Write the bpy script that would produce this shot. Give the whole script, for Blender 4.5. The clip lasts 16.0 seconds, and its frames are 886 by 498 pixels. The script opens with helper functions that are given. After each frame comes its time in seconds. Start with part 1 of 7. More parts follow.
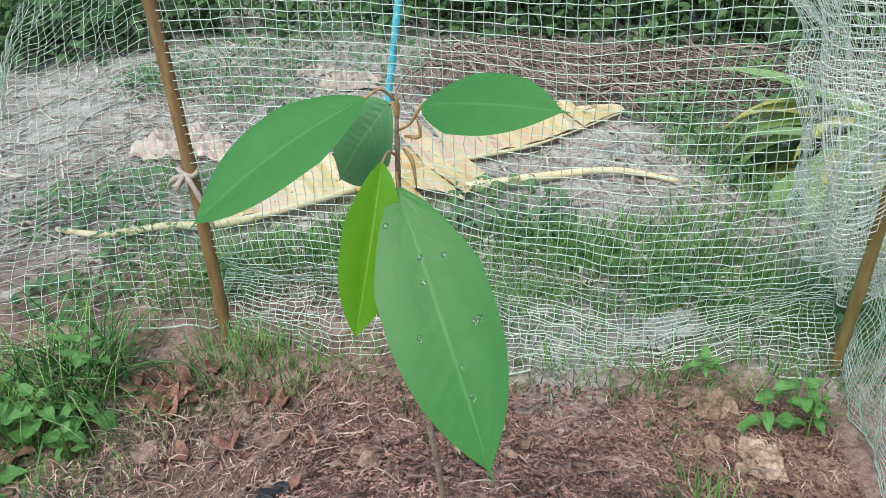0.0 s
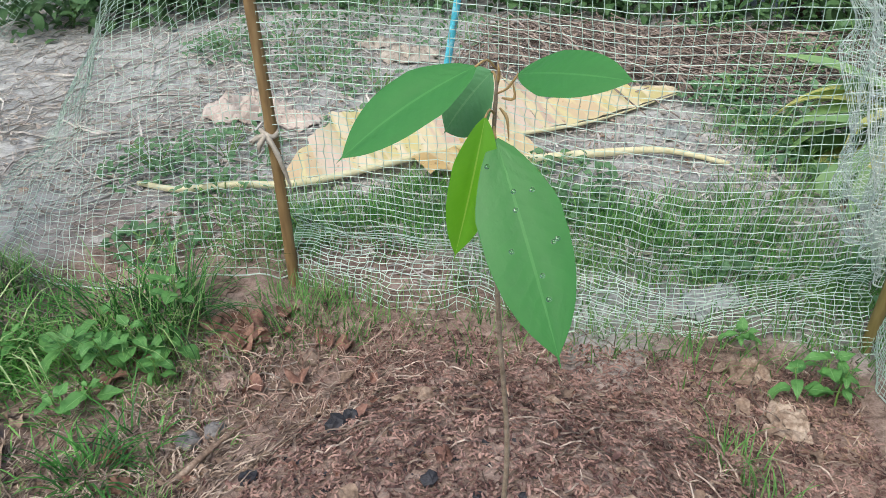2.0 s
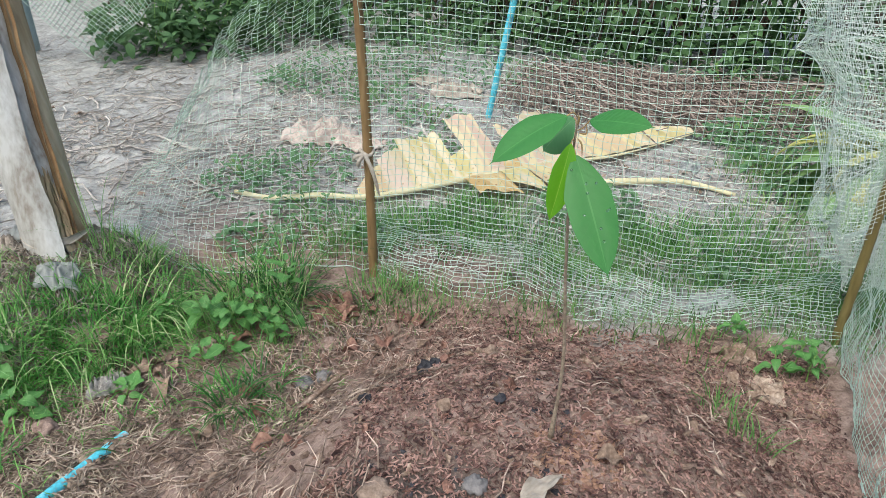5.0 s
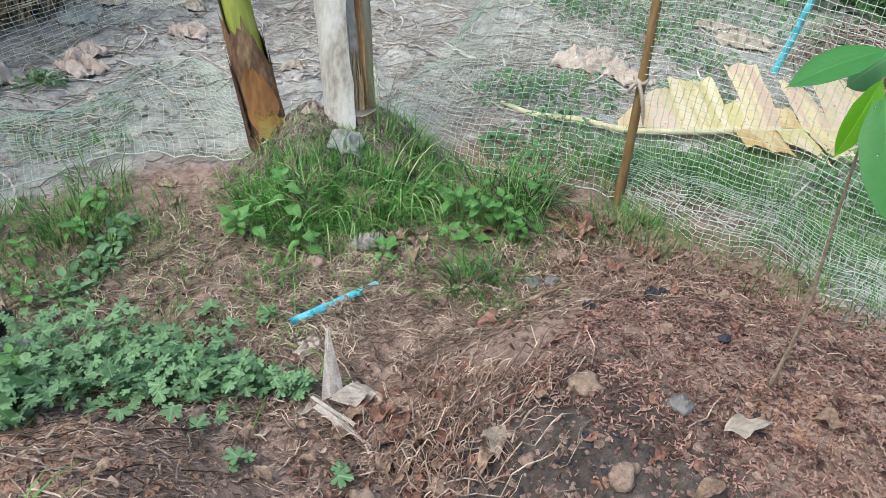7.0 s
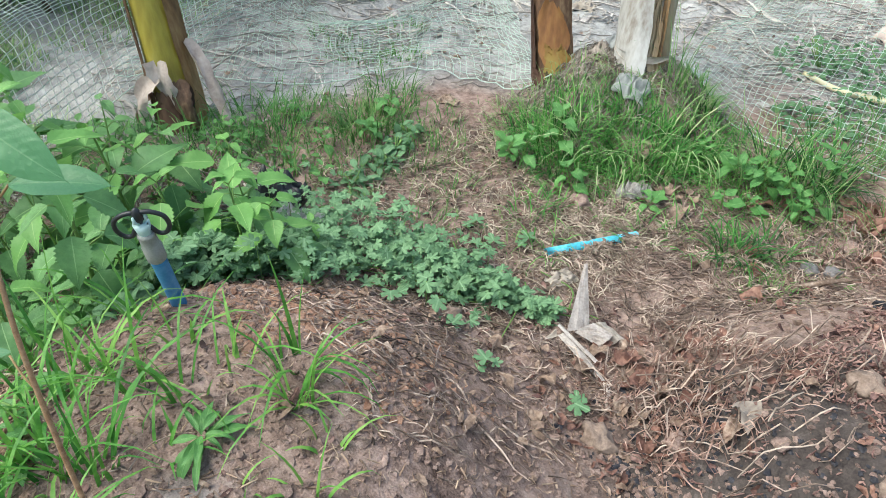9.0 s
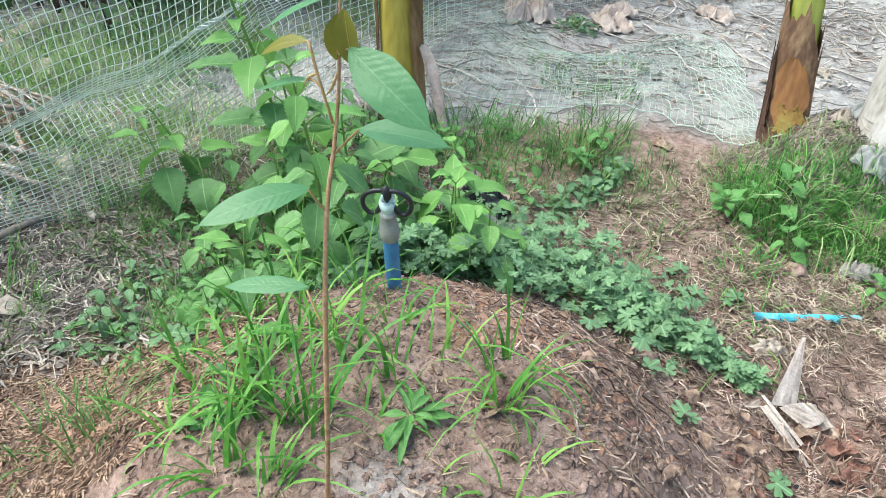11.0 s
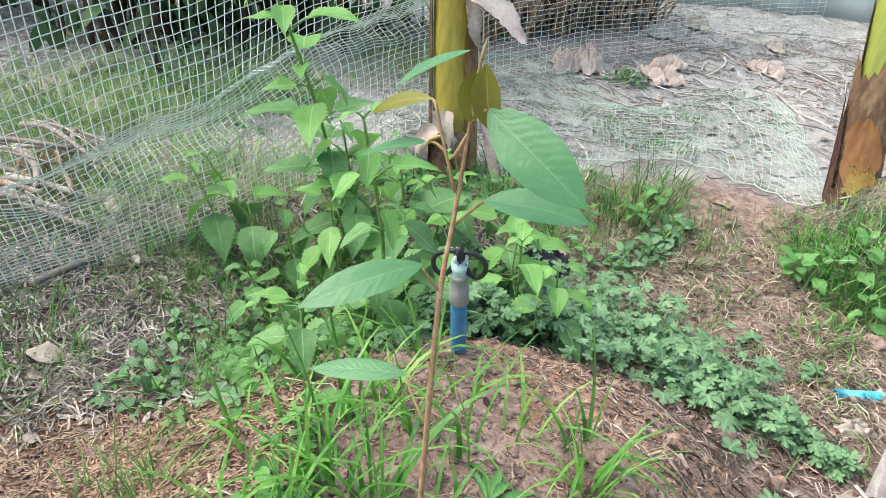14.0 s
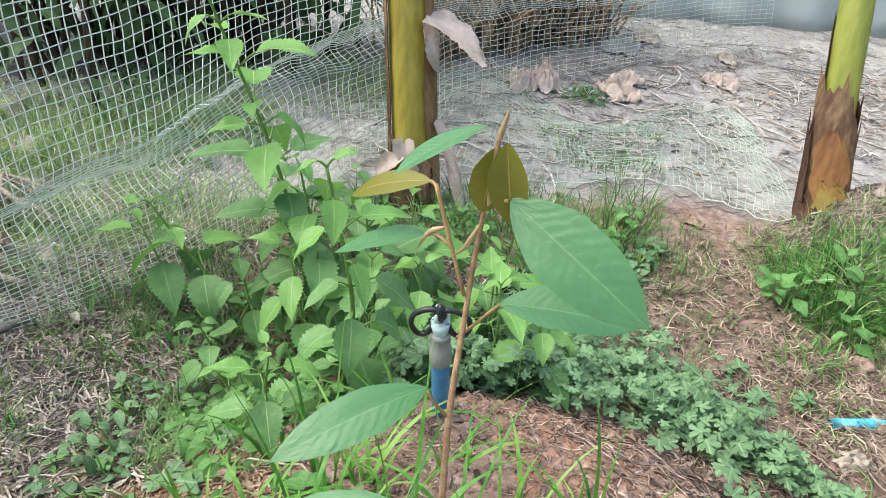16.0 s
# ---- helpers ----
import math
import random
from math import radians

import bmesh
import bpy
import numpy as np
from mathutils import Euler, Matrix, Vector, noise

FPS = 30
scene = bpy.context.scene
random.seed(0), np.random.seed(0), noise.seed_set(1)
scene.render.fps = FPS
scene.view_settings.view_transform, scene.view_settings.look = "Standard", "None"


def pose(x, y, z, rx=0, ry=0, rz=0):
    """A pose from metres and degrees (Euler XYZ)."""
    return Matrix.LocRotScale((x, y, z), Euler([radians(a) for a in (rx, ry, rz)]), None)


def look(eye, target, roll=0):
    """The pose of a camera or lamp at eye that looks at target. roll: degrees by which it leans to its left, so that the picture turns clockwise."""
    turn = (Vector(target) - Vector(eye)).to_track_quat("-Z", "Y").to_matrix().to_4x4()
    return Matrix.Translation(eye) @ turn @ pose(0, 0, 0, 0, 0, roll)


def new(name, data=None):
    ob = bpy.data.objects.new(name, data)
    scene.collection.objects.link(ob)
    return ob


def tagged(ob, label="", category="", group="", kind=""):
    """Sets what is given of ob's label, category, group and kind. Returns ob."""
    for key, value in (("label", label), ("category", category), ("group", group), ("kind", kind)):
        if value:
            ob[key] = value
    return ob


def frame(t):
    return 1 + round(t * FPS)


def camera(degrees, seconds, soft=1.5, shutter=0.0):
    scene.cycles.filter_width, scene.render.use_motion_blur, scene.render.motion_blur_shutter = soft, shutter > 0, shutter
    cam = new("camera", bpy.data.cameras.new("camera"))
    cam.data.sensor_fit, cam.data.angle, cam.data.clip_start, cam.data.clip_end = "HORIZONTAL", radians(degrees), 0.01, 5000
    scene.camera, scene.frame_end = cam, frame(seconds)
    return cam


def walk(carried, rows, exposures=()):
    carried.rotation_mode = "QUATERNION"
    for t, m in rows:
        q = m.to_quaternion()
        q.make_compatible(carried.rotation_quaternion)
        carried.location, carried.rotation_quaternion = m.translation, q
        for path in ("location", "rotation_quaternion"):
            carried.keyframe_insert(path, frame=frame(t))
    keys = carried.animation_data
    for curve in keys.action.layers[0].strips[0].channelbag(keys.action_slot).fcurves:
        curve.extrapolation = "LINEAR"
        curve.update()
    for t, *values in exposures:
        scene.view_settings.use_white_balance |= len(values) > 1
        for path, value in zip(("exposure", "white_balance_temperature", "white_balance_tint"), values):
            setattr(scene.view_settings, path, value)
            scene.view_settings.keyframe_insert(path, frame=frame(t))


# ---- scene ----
cam = camera(64.8, 16.0, soft=0.7)
PATH = [
    (0, (0.112, 0.147, 0.826), (-0.158, 1.857, -0.174), -1.8),
    (0.5, (0.109, 0.14, 0.824), (-0.172, 1.845, -0.182), -1.4),
    (1, (0.103, 0.125, 0.823), (-0.207, 1.809, -0.211), -1.3),
    (1.5, (0.105, 0.092, 0.827), (-0.23, 1.751, -0.238), -1.0),
    (2, (0.1, 0.044, 0.854), (-0.28, 1.701, -0.2), -1.0),
    (2.5, (0.09, -0.012, 0.891), (-0.326, 1.671, -0.106), -1.3),
    (3, (0.098, -0.076, 0.916), (-0.277, 1.613, -0.086), -0.4),
    (3.2, (0.101, -0.092, 0.923), (-0.263, 1.604, -0.073), 0.1),
    (5.3, (0.075, -0.336, 0.98), (-0.399, 1.342, 0.001), 0.9),
    (5.5, (0.071, -0.345, 0.978), (-0.463, 1.305, -0.018), 1.9),
    (6, (0.073, -0.377, 0.971), (-0.661, 1.157, -0.083), 2.9),
    (6.5, (0.086, -0.398, 0.967), (-0.755, 1.054, -0.122), 2.5),
    (7, (0.087, -0.424, 0.957), (-0.877, 0.912, -0.177), 2.4),
    (7.5, (0.082, -0.442, 0.952), (-0.978, 0.806, -0.196), 2.1),
    (8, (0.072, -0.468, 0.945), (-1.098, 0.641, -0.239), 1.7),
    (8.5, (0.056, -0.489, 0.934), (-1.195, 0.503, -0.27), 1.6),
    (9, (0.05, -0.516, 0.924), (-1.269, 0.317, -0.327), 1.6),
    (9.5, (0.045, -0.537, 0.918), (-1.32, 0.187, -0.351), 1.6),
    (10, (0.043, -0.565, 0.913), (-1.411, 0.058, -0.311), 2.3),
    (10.2, (0.039, -0.58, 0.908), (-1.441, 0.01, -0.301), 2.8),
    (12.3, (-0.031, -0.658, 0.867), (-1.593, -0.255, -0.316), 4.5),
    (12.5, (-0.037, -0.661, 0.864), (-1.602, -0.26, -0.314), 4.4),
    (13, (-0.049, -0.669, 0.863), (-1.63, -0.271, -0.297), 4.3),
    (13.5, (-0.063, -0.673, 0.866), (-1.667, -0.253, -0.252), 4.7),
    (14, (-0.071, -0.672, 0.868), (-1.692, -0.246, -0.223), 4.5),
    (14.5, (-0.09, -0.669, 0.867), (-1.689, -0.189, -0.233), 4.8),
    (15, (-0.123, -0.67, 0.867), (-1.714, -0.151, -0.229), 4.5),
    (15.5, (-0.151, -0.675, 0.861), (-1.75, -0.151, -0.22), 4.1),
    (16, (-0.176, -0.672, 0.86), (-1.787, -0.122, -0.189), 4.1),
]
walk(cam, [(t, look(eye, target, roll)) for t, eye, target, roll in PATH], exposures=[(0.0, 0.48, 6400, 7), (2.0, 0.44, 6400, 7), (3.0, 0.44, 6400, 6), (6.0, 0.50, 6400, 6), (8.0, 0.64, 6350, 4), (9.0, 0.83, 6350, 3), (10.0, 1.00, 6350, 3), (12.5, 1.09, 6450, 6), (14.5, 1.08, 6650, 8), (16.0, 0.98, 6750, 9)])

# ---- light: bright overcast day ----
world = bpy.data.worlds.new("world")
scene.world = world
world.use_nodes = True
SUN_UP, SUN_ROUND = 58.0, 200.0
sky = world.node_tree.nodes.new("ShaderNodeTexSky")
sky.sky_type, sky.sun_disc = "NISHITA", False
sky.sun_elevation, sky.sun_rotation = radians(SUN_UP), radians(SUN_ROUND)
sky.air_density, sky.dust_density = 1.0, 4.0
world.node_tree.links.new(sky.outputs[0], world.node_tree.nodes["Background"].inputs[0])
world.node_tree.nodes["Background"].inputs[1].default_value = 0.15
sun = new("sun", bpy.data.lights.new("sun", "SUN"))
sun.data.energy, sun.data.angle, sun.data.color = 1.4, radians(60), (1.0, 0.99, 0.92)
a, e = radians(SUN_ROUND), radians(SUN_UP)
sun.matrix_world = look((0, 0, 0), (-math.sin(a) * math.cos(e), -math.cos(a) * math.cos(e), -math.sin(e)))

# ---- materials ----
def material(name, colours, scale=40.0, rough=0.7, bump=0.3, fine=6.0, spread=(0.3, 0.7), through_light=0.0, vary=0.0, stretch=(1, 1, 1)):
    """A two-scale mottled surface: colours from dark to light, noise at scale and at fine times that scale."""
    m = bpy.data.materials.new(name)
    m.use_nodes = True
    n, l = m.node_tree.nodes, m.node_tree.links
    bsdf = n["Principled BSDF"]
    tc = n.new("ShaderNodeTexCoord")
    mp = n.new("ShaderNodeMapping")
    mp.inputs["Scale"].default_value = stretch
    l.new(tc.outputs["Object"], mp.inputs[0])
    big, small = n.new("ShaderNodeTexNoise"), n.new("ShaderNodeTexNoise")
    for tex, sc in ((big, scale), (small, scale * fine)):
        tex.inputs["Scale"].default_value, tex.inputs["Detail"].default_value = sc, 5
        l.new(mp.outputs[0], tex.inputs["Vector"])
    mix = n.new("ShaderNodeMath")
    mix.operation = "MULTIPLY_ADD"
    l.new(small.outputs[0], mix.inputs[0])
    mix.inputs[1].default_value = 0.45
    half = n.new("ShaderNodeMath")
    half.operation = "MULTIPLY_ADD"
    l.new(big.outputs[0], half.inputs[0])
    half.inputs[1].default_value, half.inputs[2].default_value = 0.75, -0.1
    l.new(half.outputs[0], mix.inputs[2])
    last = mix.outputs[0]
    if vary:
        info = n.new("ShaderNodeObjectInfo")
        geo = n.new("ShaderNodeNewGeometry")
        both = n.new("ShaderNodeMath")
        both.operation = "ADD"
        l.new(info.outputs["Random"], both.inputs[0])
        l.new(geo.outputs["Random Per Island"], both.inputs[1])
        va = n.new("ShaderNodeMath")
        va.operation = "MULTIPLY_ADD"
        l.new(both.outputs[0], va.inputs[0])
        va.inputs[1].default_value = vary
        sh = n.new("ShaderNodeMath")
        sh.operation = "SUBTRACT"
        l.new(last, sh.inputs[0])
        sh.inputs[1].default_value = vary
        l.new(sh.outputs[0], va.inputs[2])
        last = va.outputs[0]
    ramp = n.new("ShaderNodeValToRGB")
    els = ramp.color_ramp.elements
    while len(els) < len(colours):
        els.new(0.5)
    for i, c in enumerate(colours):
        els[i].position = spread[0] + (spread[1] - spread[0]) * i / max(1, len(colours) - 1)
        els[i].color = (*c, 1)
    l.new(last, ramp.inputs[0])
    l.new(ramp.outputs[0], bsdf.inputs["Base Color"])
    bsdf.inputs["Roughness"].default_value = rough
    if bump:
        b = n.new("ShaderNodeBump")
        b.inputs["Strength"].default_value, b.inputs["Distance"].default_value = bump, 0.25 / scale / fine * 4
        l.new(mix.outputs[0], b.inputs["Height"])
        l.new(b.outputs[0], bsdf.inputs["Normal"])
    if through_light:
        tr = n.new("ShaderNodeBsdfTranslucent")
        l.new(ramp.outputs[0], tr.inputs[0])
        ms = n.new("ShaderNodeMixShader")
        ms.inputs[0].default_value = through_light
        l.new(bsdf.outputs[0], ms.inputs[1])
        l.new(tr.outputs[0], ms.inputs[2])
        l.new(ms.outputs[0], n["Material Output"].inputs[0])
    return m


def leaf_material(name, dark, light, rib, veins=14.0, slope=0.35, rough=0.45, through_light=0.25, vary=0.25, blister=0.5, spots=None, bands=None):
    """A leaf's skin from its UV: a pale midrib, side veins that rise from it, blotches between them."""
    m = bpy.data.materials.new(name)
    m.use_nodes = True
    n, l = m.node_tree.nodes, m.node_tree.links
    bsdf = n["Principled BSDF"]

    def calc(op, a, b=None, c=None):
        k = n.new("ShaderNodeMath")
        k.operation = op
        for i, v in enumerate((a, b, c)):
            if v is None:
                continue
            if isinstance(v, (int, float)):
                k.inputs[i].default_value = v
            else:
                l.new(v, k.inputs[i])
        return k.outputs[0]

    tc = n.new("ShaderNodeTexCoord")
    sep = n.new("ShaderNodeSeparateXYZ")
    l.new(tc.outputs["UV"], sep.inputs[0])
    u, v = sep.outputs[0], sep.outputs[1]
    side = calc("ABSOLUTE", calc("SUBTRACT", u, 0.5))
    tex = n.new("ShaderNodeTexNoise")
    tex.inputs["Scale"].default_value, tex.inputs["Detail"].default_value = 9.0, 4
    even = n.new("ShaderNodeMapping")
    even.inputs["Scale"].default_value = (0.45, 1, 1)
    l.new(tc.outputs["UV"], even.inputs[0])
    l.new(even.outputs[0], tex.inputs["Vector"])
    info = n.new("ShaderNodeObjectInfo")
    geo = n.new("ShaderNodeNewGeometry")
    fac = calc("ADD", calc("MULTIPLY", tex.outputs[0], 0.6), calc("MULTIPLY", calc("ADD", info.outputs["Random"], geo.outputs["Random Per Island"]), vary))
    mixc = n.new("ShaderNodeMix")
    mixc.data_type = "RGBA"
    l.new(fac, mixc.inputs[0])
    mixc.inputs[6].default_value, mixc.inputs[7].default_value = (*dark, 1), (*light, 1)
    wob = calc("MULTIPLY", tex.outputs[0], 0.06)
    wave = calc("SINE", calc("MULTIPLY", calc("ADD", calc("SUBTRACT", v, calc("MULTIPLY", side, slope)), wob), 6.283 * veins))
    vein = calc("MULTIPLY", calc("GREATER_THAN", wave, 0.96), 0.07)
    mid = calc("LESS_THAN", side, 0.018)
    amount = calc("MINIMUM", calc("ADD", vein, calc("MULTIPLY", mid, 0.8)), 1.0)
    mixr = n.new("ShaderNodeMix")
    mixr.data_type = "RGBA"
    l.new(amount, mixr.inputs[0])
    l.new(mixc.outputs[2], mixr.inputs[6])
    mixr.inputs[7].default_value = (*rib, 1)
    colour = mixr.outputs[2]
    if bands:
        stripe = n.new("ShaderNodeTexNoise")
        stripe.inputs["Scale"].default_value, stripe.inputs["Detail"].default_value = 1.0, 3
        along = n.new("ShaderNodeMapping")
        along.inputs["Scale"].default_value = (1.2, 42, 1)
        l.new(tc.outputs["UV"], along.inputs[0])
        l.new(along.outputs[0], stripe.inputs["Vector"])
        take = n.new("ShaderNodeMapRange")
        take.inputs[1].default_value, take.inputs[2].default_value = 0.46, 0.56
        l.new(stripe.outputs[0], take.inputs[0])
        mb = n.new("ShaderNodeMix")
        mb.data_type = "RGBA"
        l.new(take.outputs[0], mb.inputs[0])
        l.new(colour, mb.inputs[6])
        mb.inputs[7].default_value = (*bands, 1)
        colour = mb.outputs[2]
    if spots:
        sp = n.new("ShaderNodeTexNoise")
        sp.inputs["Scale"].default_value, sp.inputs["Detail"].default_value = 55.0, 3
        l.new(tc.outputs["Object"], sp.inputs["Vector"])
        cut = n.new("ShaderNodeMapRange")
        cut.inputs[1].default_value, cut.inputs[2].default_value = 0.64, 0.74
        l.new(sp.outputs[0], cut.inputs[0])
        ms2 = n.new("ShaderNodeMix")
        ms2.data_type = "RGBA"
        l.new(cut.outputs[0], ms2.inputs[0])
        l.new(colour, ms2.inputs[6])
        ms2.inputs[7].default_value = (*spots, 1)
        colour = ms2.outputs[2]
    l.new(colour, bsdf.inputs["Base Color"])
    bsdf.inputs["Roughness"].default_value = rough
    b = n.new("ShaderNodeBump")
    b.inputs["Strength"].default_value, b.inputs["Distance"].default_value = blister, 0.006
    l.new(calc("ADD", calc("MULTIPLY", wave, 0.016), calc("MULTIPLY", tex.outputs[0], 0.28)), b.inputs["Height"])
    l.new(b.outputs[0], bsdf.inputs["Normal"])
    tr = n.new("ShaderNodeBsdfTranslucent")
    l.new(colour, tr.inputs[0])
    ms = n.new("ShaderNodeMixShader")
    ms.inputs[0].default_value = through_light
    l.new(bsdf.outputs[0], ms.inputs[1])
    l.new(tr.outputs[0], ms.inputs[2])
    l.new(ms.outputs[0], n["Material Output"].inputs[0])
    return m


DURIAN = leaf_material("durian_leaf", (0.034, 0.17, 0.034), (0.054, 0.25, 0.05), (0.075, 0.27, 0.065), 13, 0.3, 0.5, 0.18, 0.08, 0.5)
DURIAN_DULL = leaf_material("durian_leaf_dull", (0.085, 0.245, 0.10), (0.11, 0.295, 0.12), (0.155, 0.335, 0.15), 13, 0.3, 0.4, 0.2, 0.08, 0.5)
LIME = leaf_material("young_leaf", (0.13, 0.40, 0.015), (0.19, 0.50, 0.03), (0.32, 0.55, 0.08), 15, 0.3, 0.35, 0.4, 0.05, 0.1)
BRONZE = leaf_material("bronze_leaf", (0.15, 0.17, 0.02), (0.27, 0.25, 0.03), (0.45, 0.33, 0.1), 15, 0.3, 0.4, 0.3, 0.1, 0.3)
NETTLE = leaf_material("weed_leaf", (0.032, 0.12, 0.032), (0.205, 0.42, 0.145), (0.29, 0.49, 0.20), 6, 0.6, 0.55, 0.22, 0.30, 0.8)
NETTLE_YOUNG = leaf_material("weed_leaf_young", (0.10, 0.30, 0.06), (0.275, 0.53, 0.15), (0.37, 0.59, 0.21), 6, 0.6, 0.5, 0.28, 0.2, 0.7)
VINE = leaf_material("vine_leaf", (0.02, 0.08, 0.026), (0.20, 0.37, 0.18), (0.25, 0.41, 0.22), 4, 0.8, 0.7, 0.15, 0.38, 0.5)
HERB = leaf_material("herb_leaf", (0.028, 0.12, 0.026), (0.165, 0.39, 0.105), (0.24, 0.45, 0.17), 5, 0.7, 0.55, 0.2, 0.30, 0.5)
FAR_LEAF = leaf_material("far_leaf", (0.022, 0.065, 0.02), (0.10, 0.21, 0.075), (0.11, 0.22, 0.08), 5, 0.6, 0.6, 0.2, 0.3, 0.2)
# herb leaf with distance haze put into its colour: muted, for weeds beyond the netting
HAZED_HERB = leaf_material("hazed_herb_leaf", (0.055, 0.15, 0.06), (0.18, 0.34, 0.16), (0.22, 0.38, 0.19), 5, 0.7, 0.6, 0.3, 0.27, 0.3)
LILY = leaf_material("lily_leaf", (0.15, 0.34, 0.13), (0.36, 0.52, 0.22), (0.42, 0.55, 0.28), 10, 0.2, 0.55, 0.3, 0.25, 0.3)
LILY_YELLOW = leaf_material("yellowed_lily_leaf", (0.50, 0.52, 0.16), (0.66, 0.64, 0.24), (0.6, 0.6, 0.3), 10, 0.2, 0.55, 0.3, 0.25, 0.3)
BANANA_DEAD = leaf_material("dead_banana_leaf", (0.57, 0.47, 0.22), (0.70, 0.63, 0.29), (0.7, 0.6, 0.35), 40, 0.05, 0.6, 0.2, 0.3, 0.3, spots=(0.40, 0.26, 0.12), bands=(0.78, 0.68, 0.48))
BANANA_PINK = leaf_material("pink_banana_leaf", (0.58, 0.42, 0.32), (0.68, 0.52, 0.41), (0.7, 0.6, 0.45), 40, 0.05, 0.6, 0.2, 0.2, 0.3, spots=(0.40, 0.26, 0.16), bands=(0.74, 0.64, 0.40))
BANANA_CREAM = leaf_material("cream_banana_leaf", (0.58, 0.49, 0.32), (0.68, 0.61, 0.41), (0.7, 0.6, 0.4), 40, 0.05, 0.6, 0.2, 0.2, 0.3, spots=(0.45, 0.32, 0.18), bands=(0.72, 0.58, 0.47))
BANANA_TAN = leaf_material("tan_banana_leaf", (0.56, 0.38, 0.22), (0.70, 0.57, 0.36), (0.6, 0.5, 0.3), 40, 0.05, 0.6, 0.15, 0.3, 0.3, spots=(0.35, 0.2, 0.1), bands=(0.72, 0.63, 0.34))
BANANA_ORANGE = leaf_material("orange_banana_leaf", (0.50, 0.32, 0.12), (0.66, 0.48, 0.22), (0.6, 0.45, 0.25), 40, 0.05, 0.6, 0.15, 0.3, 0.3, spots=(0.30, 0.16, 0.07), bands=(0.68, 0.55, 0.30))
NET_WHITE = material("white_nylon_net", [(0.70, 0.78, 0.73), (0.88, 0.94, 0.90)], 30, 0.45, 0.0, vary=0.1, through_light=0.25)
NET_GREEN = material("green_nylon_net", [(0.40, 0.56, 0.47), (0.62, 0.75, 0.66)], 30, 0.45, 0.0, vary=0.1, through_light=0.25)
GRASS = material("grass_blade", [(0.012, 0.06, 0.010), (0.05, 0.215, 0.032), (0.19, 0.45, 0.10)], 20, 0.55, 0.0, vary=0.2, through_light=0.3)
GRASS_LUSH = material("lush_grass_blade", [(0.022, 0.09, 0.018), (0.075, 0.27, 0.045), (0.24, 0.50, 0.13)], 20, 0.55, 0.0, vary=0.25, through_light=0.3)
GRASS_YOUNG = material("young_grass_blade", [(0.045, 0.185, 0.028), (0.12, 0.345, 0.052), (0.25, 0.48, 0.10)], 20, 0.5, 0.0, vary=0.2, through_light=0.3)
GRASS_DULL = material("dull_grass_blade", [(0.045, 0.15, 0.03), (0.12, 0.28, 0.065), (0.25, 0.36, 0.13)], 20, 0.65, 0.0, vary=0.25, through_light=0.25)
GRASS_LIGHT = material("light_grass_blade", [(0.07, 0.20, 0.045), (0.16, 0.35, 0.09), (0.34, 0.47, 0.20)], 20, 0.65, 0.0, vary=0.25, through_light=0.3)
GRASS_PALE = material("pale_grass_blade", [(0.12, 0.25, 0.07), (0.28, 0.45, 0.165), (0.52, 0.61, 0.33)], 20, 0.65, 0.0, vary=0.25, through_light=0.3)
STEM = material("green_stem", [(0.10, 0.22, 0.04), (0.2, 0.34, 0.09)], 60, 0.6, 0.2)
BARK = material("seedling_bark", [(0.16, 0.12, 0.085), (0.28, 0.225, 0.165), (0.40, 0.33, 0.255)], 120, 0.8, 0.5)
BARK_TAN = material("tan_seedling_bark", [(0.22, 0.12, 0.055), (0.37, 0.23, 0.12), (0.48, 0.34, 0.20)], 120, 0.7, 0.4)
PETIOLE = material("bronze_petiole", [(0.24, 0.15, 0.06), (0.42, 0.30, 0.13)], 150, 0.55, 0.3)
BUD = material("pale_bud", [(0.36, 0.27, 0.12), (0.56, 0.46, 0.25)], 150, 0.55, 0.2)
FOLD = material("bleached_stiff_leaf", [(0.27, 0.235, 0.21), (0.44, 0.395, 0.36), (0.58, 0.54, 0.50)], 40, 0.8, 0.4, vary=0.1, through_light=0.08)
BAMBOO = material("bamboo_skin", [(0.12, 0.07, 0.032), (0.235, 0.15, 0.065), (0.33, 0.235, 0.12)], 12, 0.55, 0.4, fine=8, stretch=(1, 1, 0.15))
BAMBOO_OLIVE = material("olive_bamboo_skin", [(0.10, 0.075, 0.025), (0.19, 0.15, 0.05), (0.28, 0.23, 0.10)], 12, 0.6, 0.4, fine=8, stretch=(1, 1, 0.15))
SAND_LUMP = material("sandy_lump", [(0.22, 0.20, 0.185), (0.36, 0.335, 0.31), (0.50, 0.475, 0.45)], 60, 0.95, 0.6, vary=0.15)
NET = material("nylon_net", [(0.40, 0.56, 0.47), (0.62, 0.76, 0.67)], 30, 0.45, 0.0, vary=0.1, through_light=0.25)
ROPE = material("net_hem", [(0.38, 0.50, 0.43), (0.60, 0.71, 0.64)], 80, 0.7, 0.3)
BLUE = material("blue_pvc", [(0.03, 0.16, 0.36), (0.055, 0.25, 0.50), (0.12, 0.33, 0.55)], 30, 0.45, 0.15)
CYAN = material("cyan_pvc", [(0.24, 0.21, 0.18), (0.08, 0.48, 0.60), (0.13, 0.62, 0.78), (0.42, 0.72, 0.78)], 30, 0.4, 0.15)
SOILED = material("earth_film", [(0.2, 0.15, 0.11), (0.32, 0.25, 0.19)], 60, 0.9, 0.5)
GREY = material("grey_pvc", [(0.26, 0.28, 0.26), (0.40, 0.41, 0.38)], 60, 0.7, 0.3)
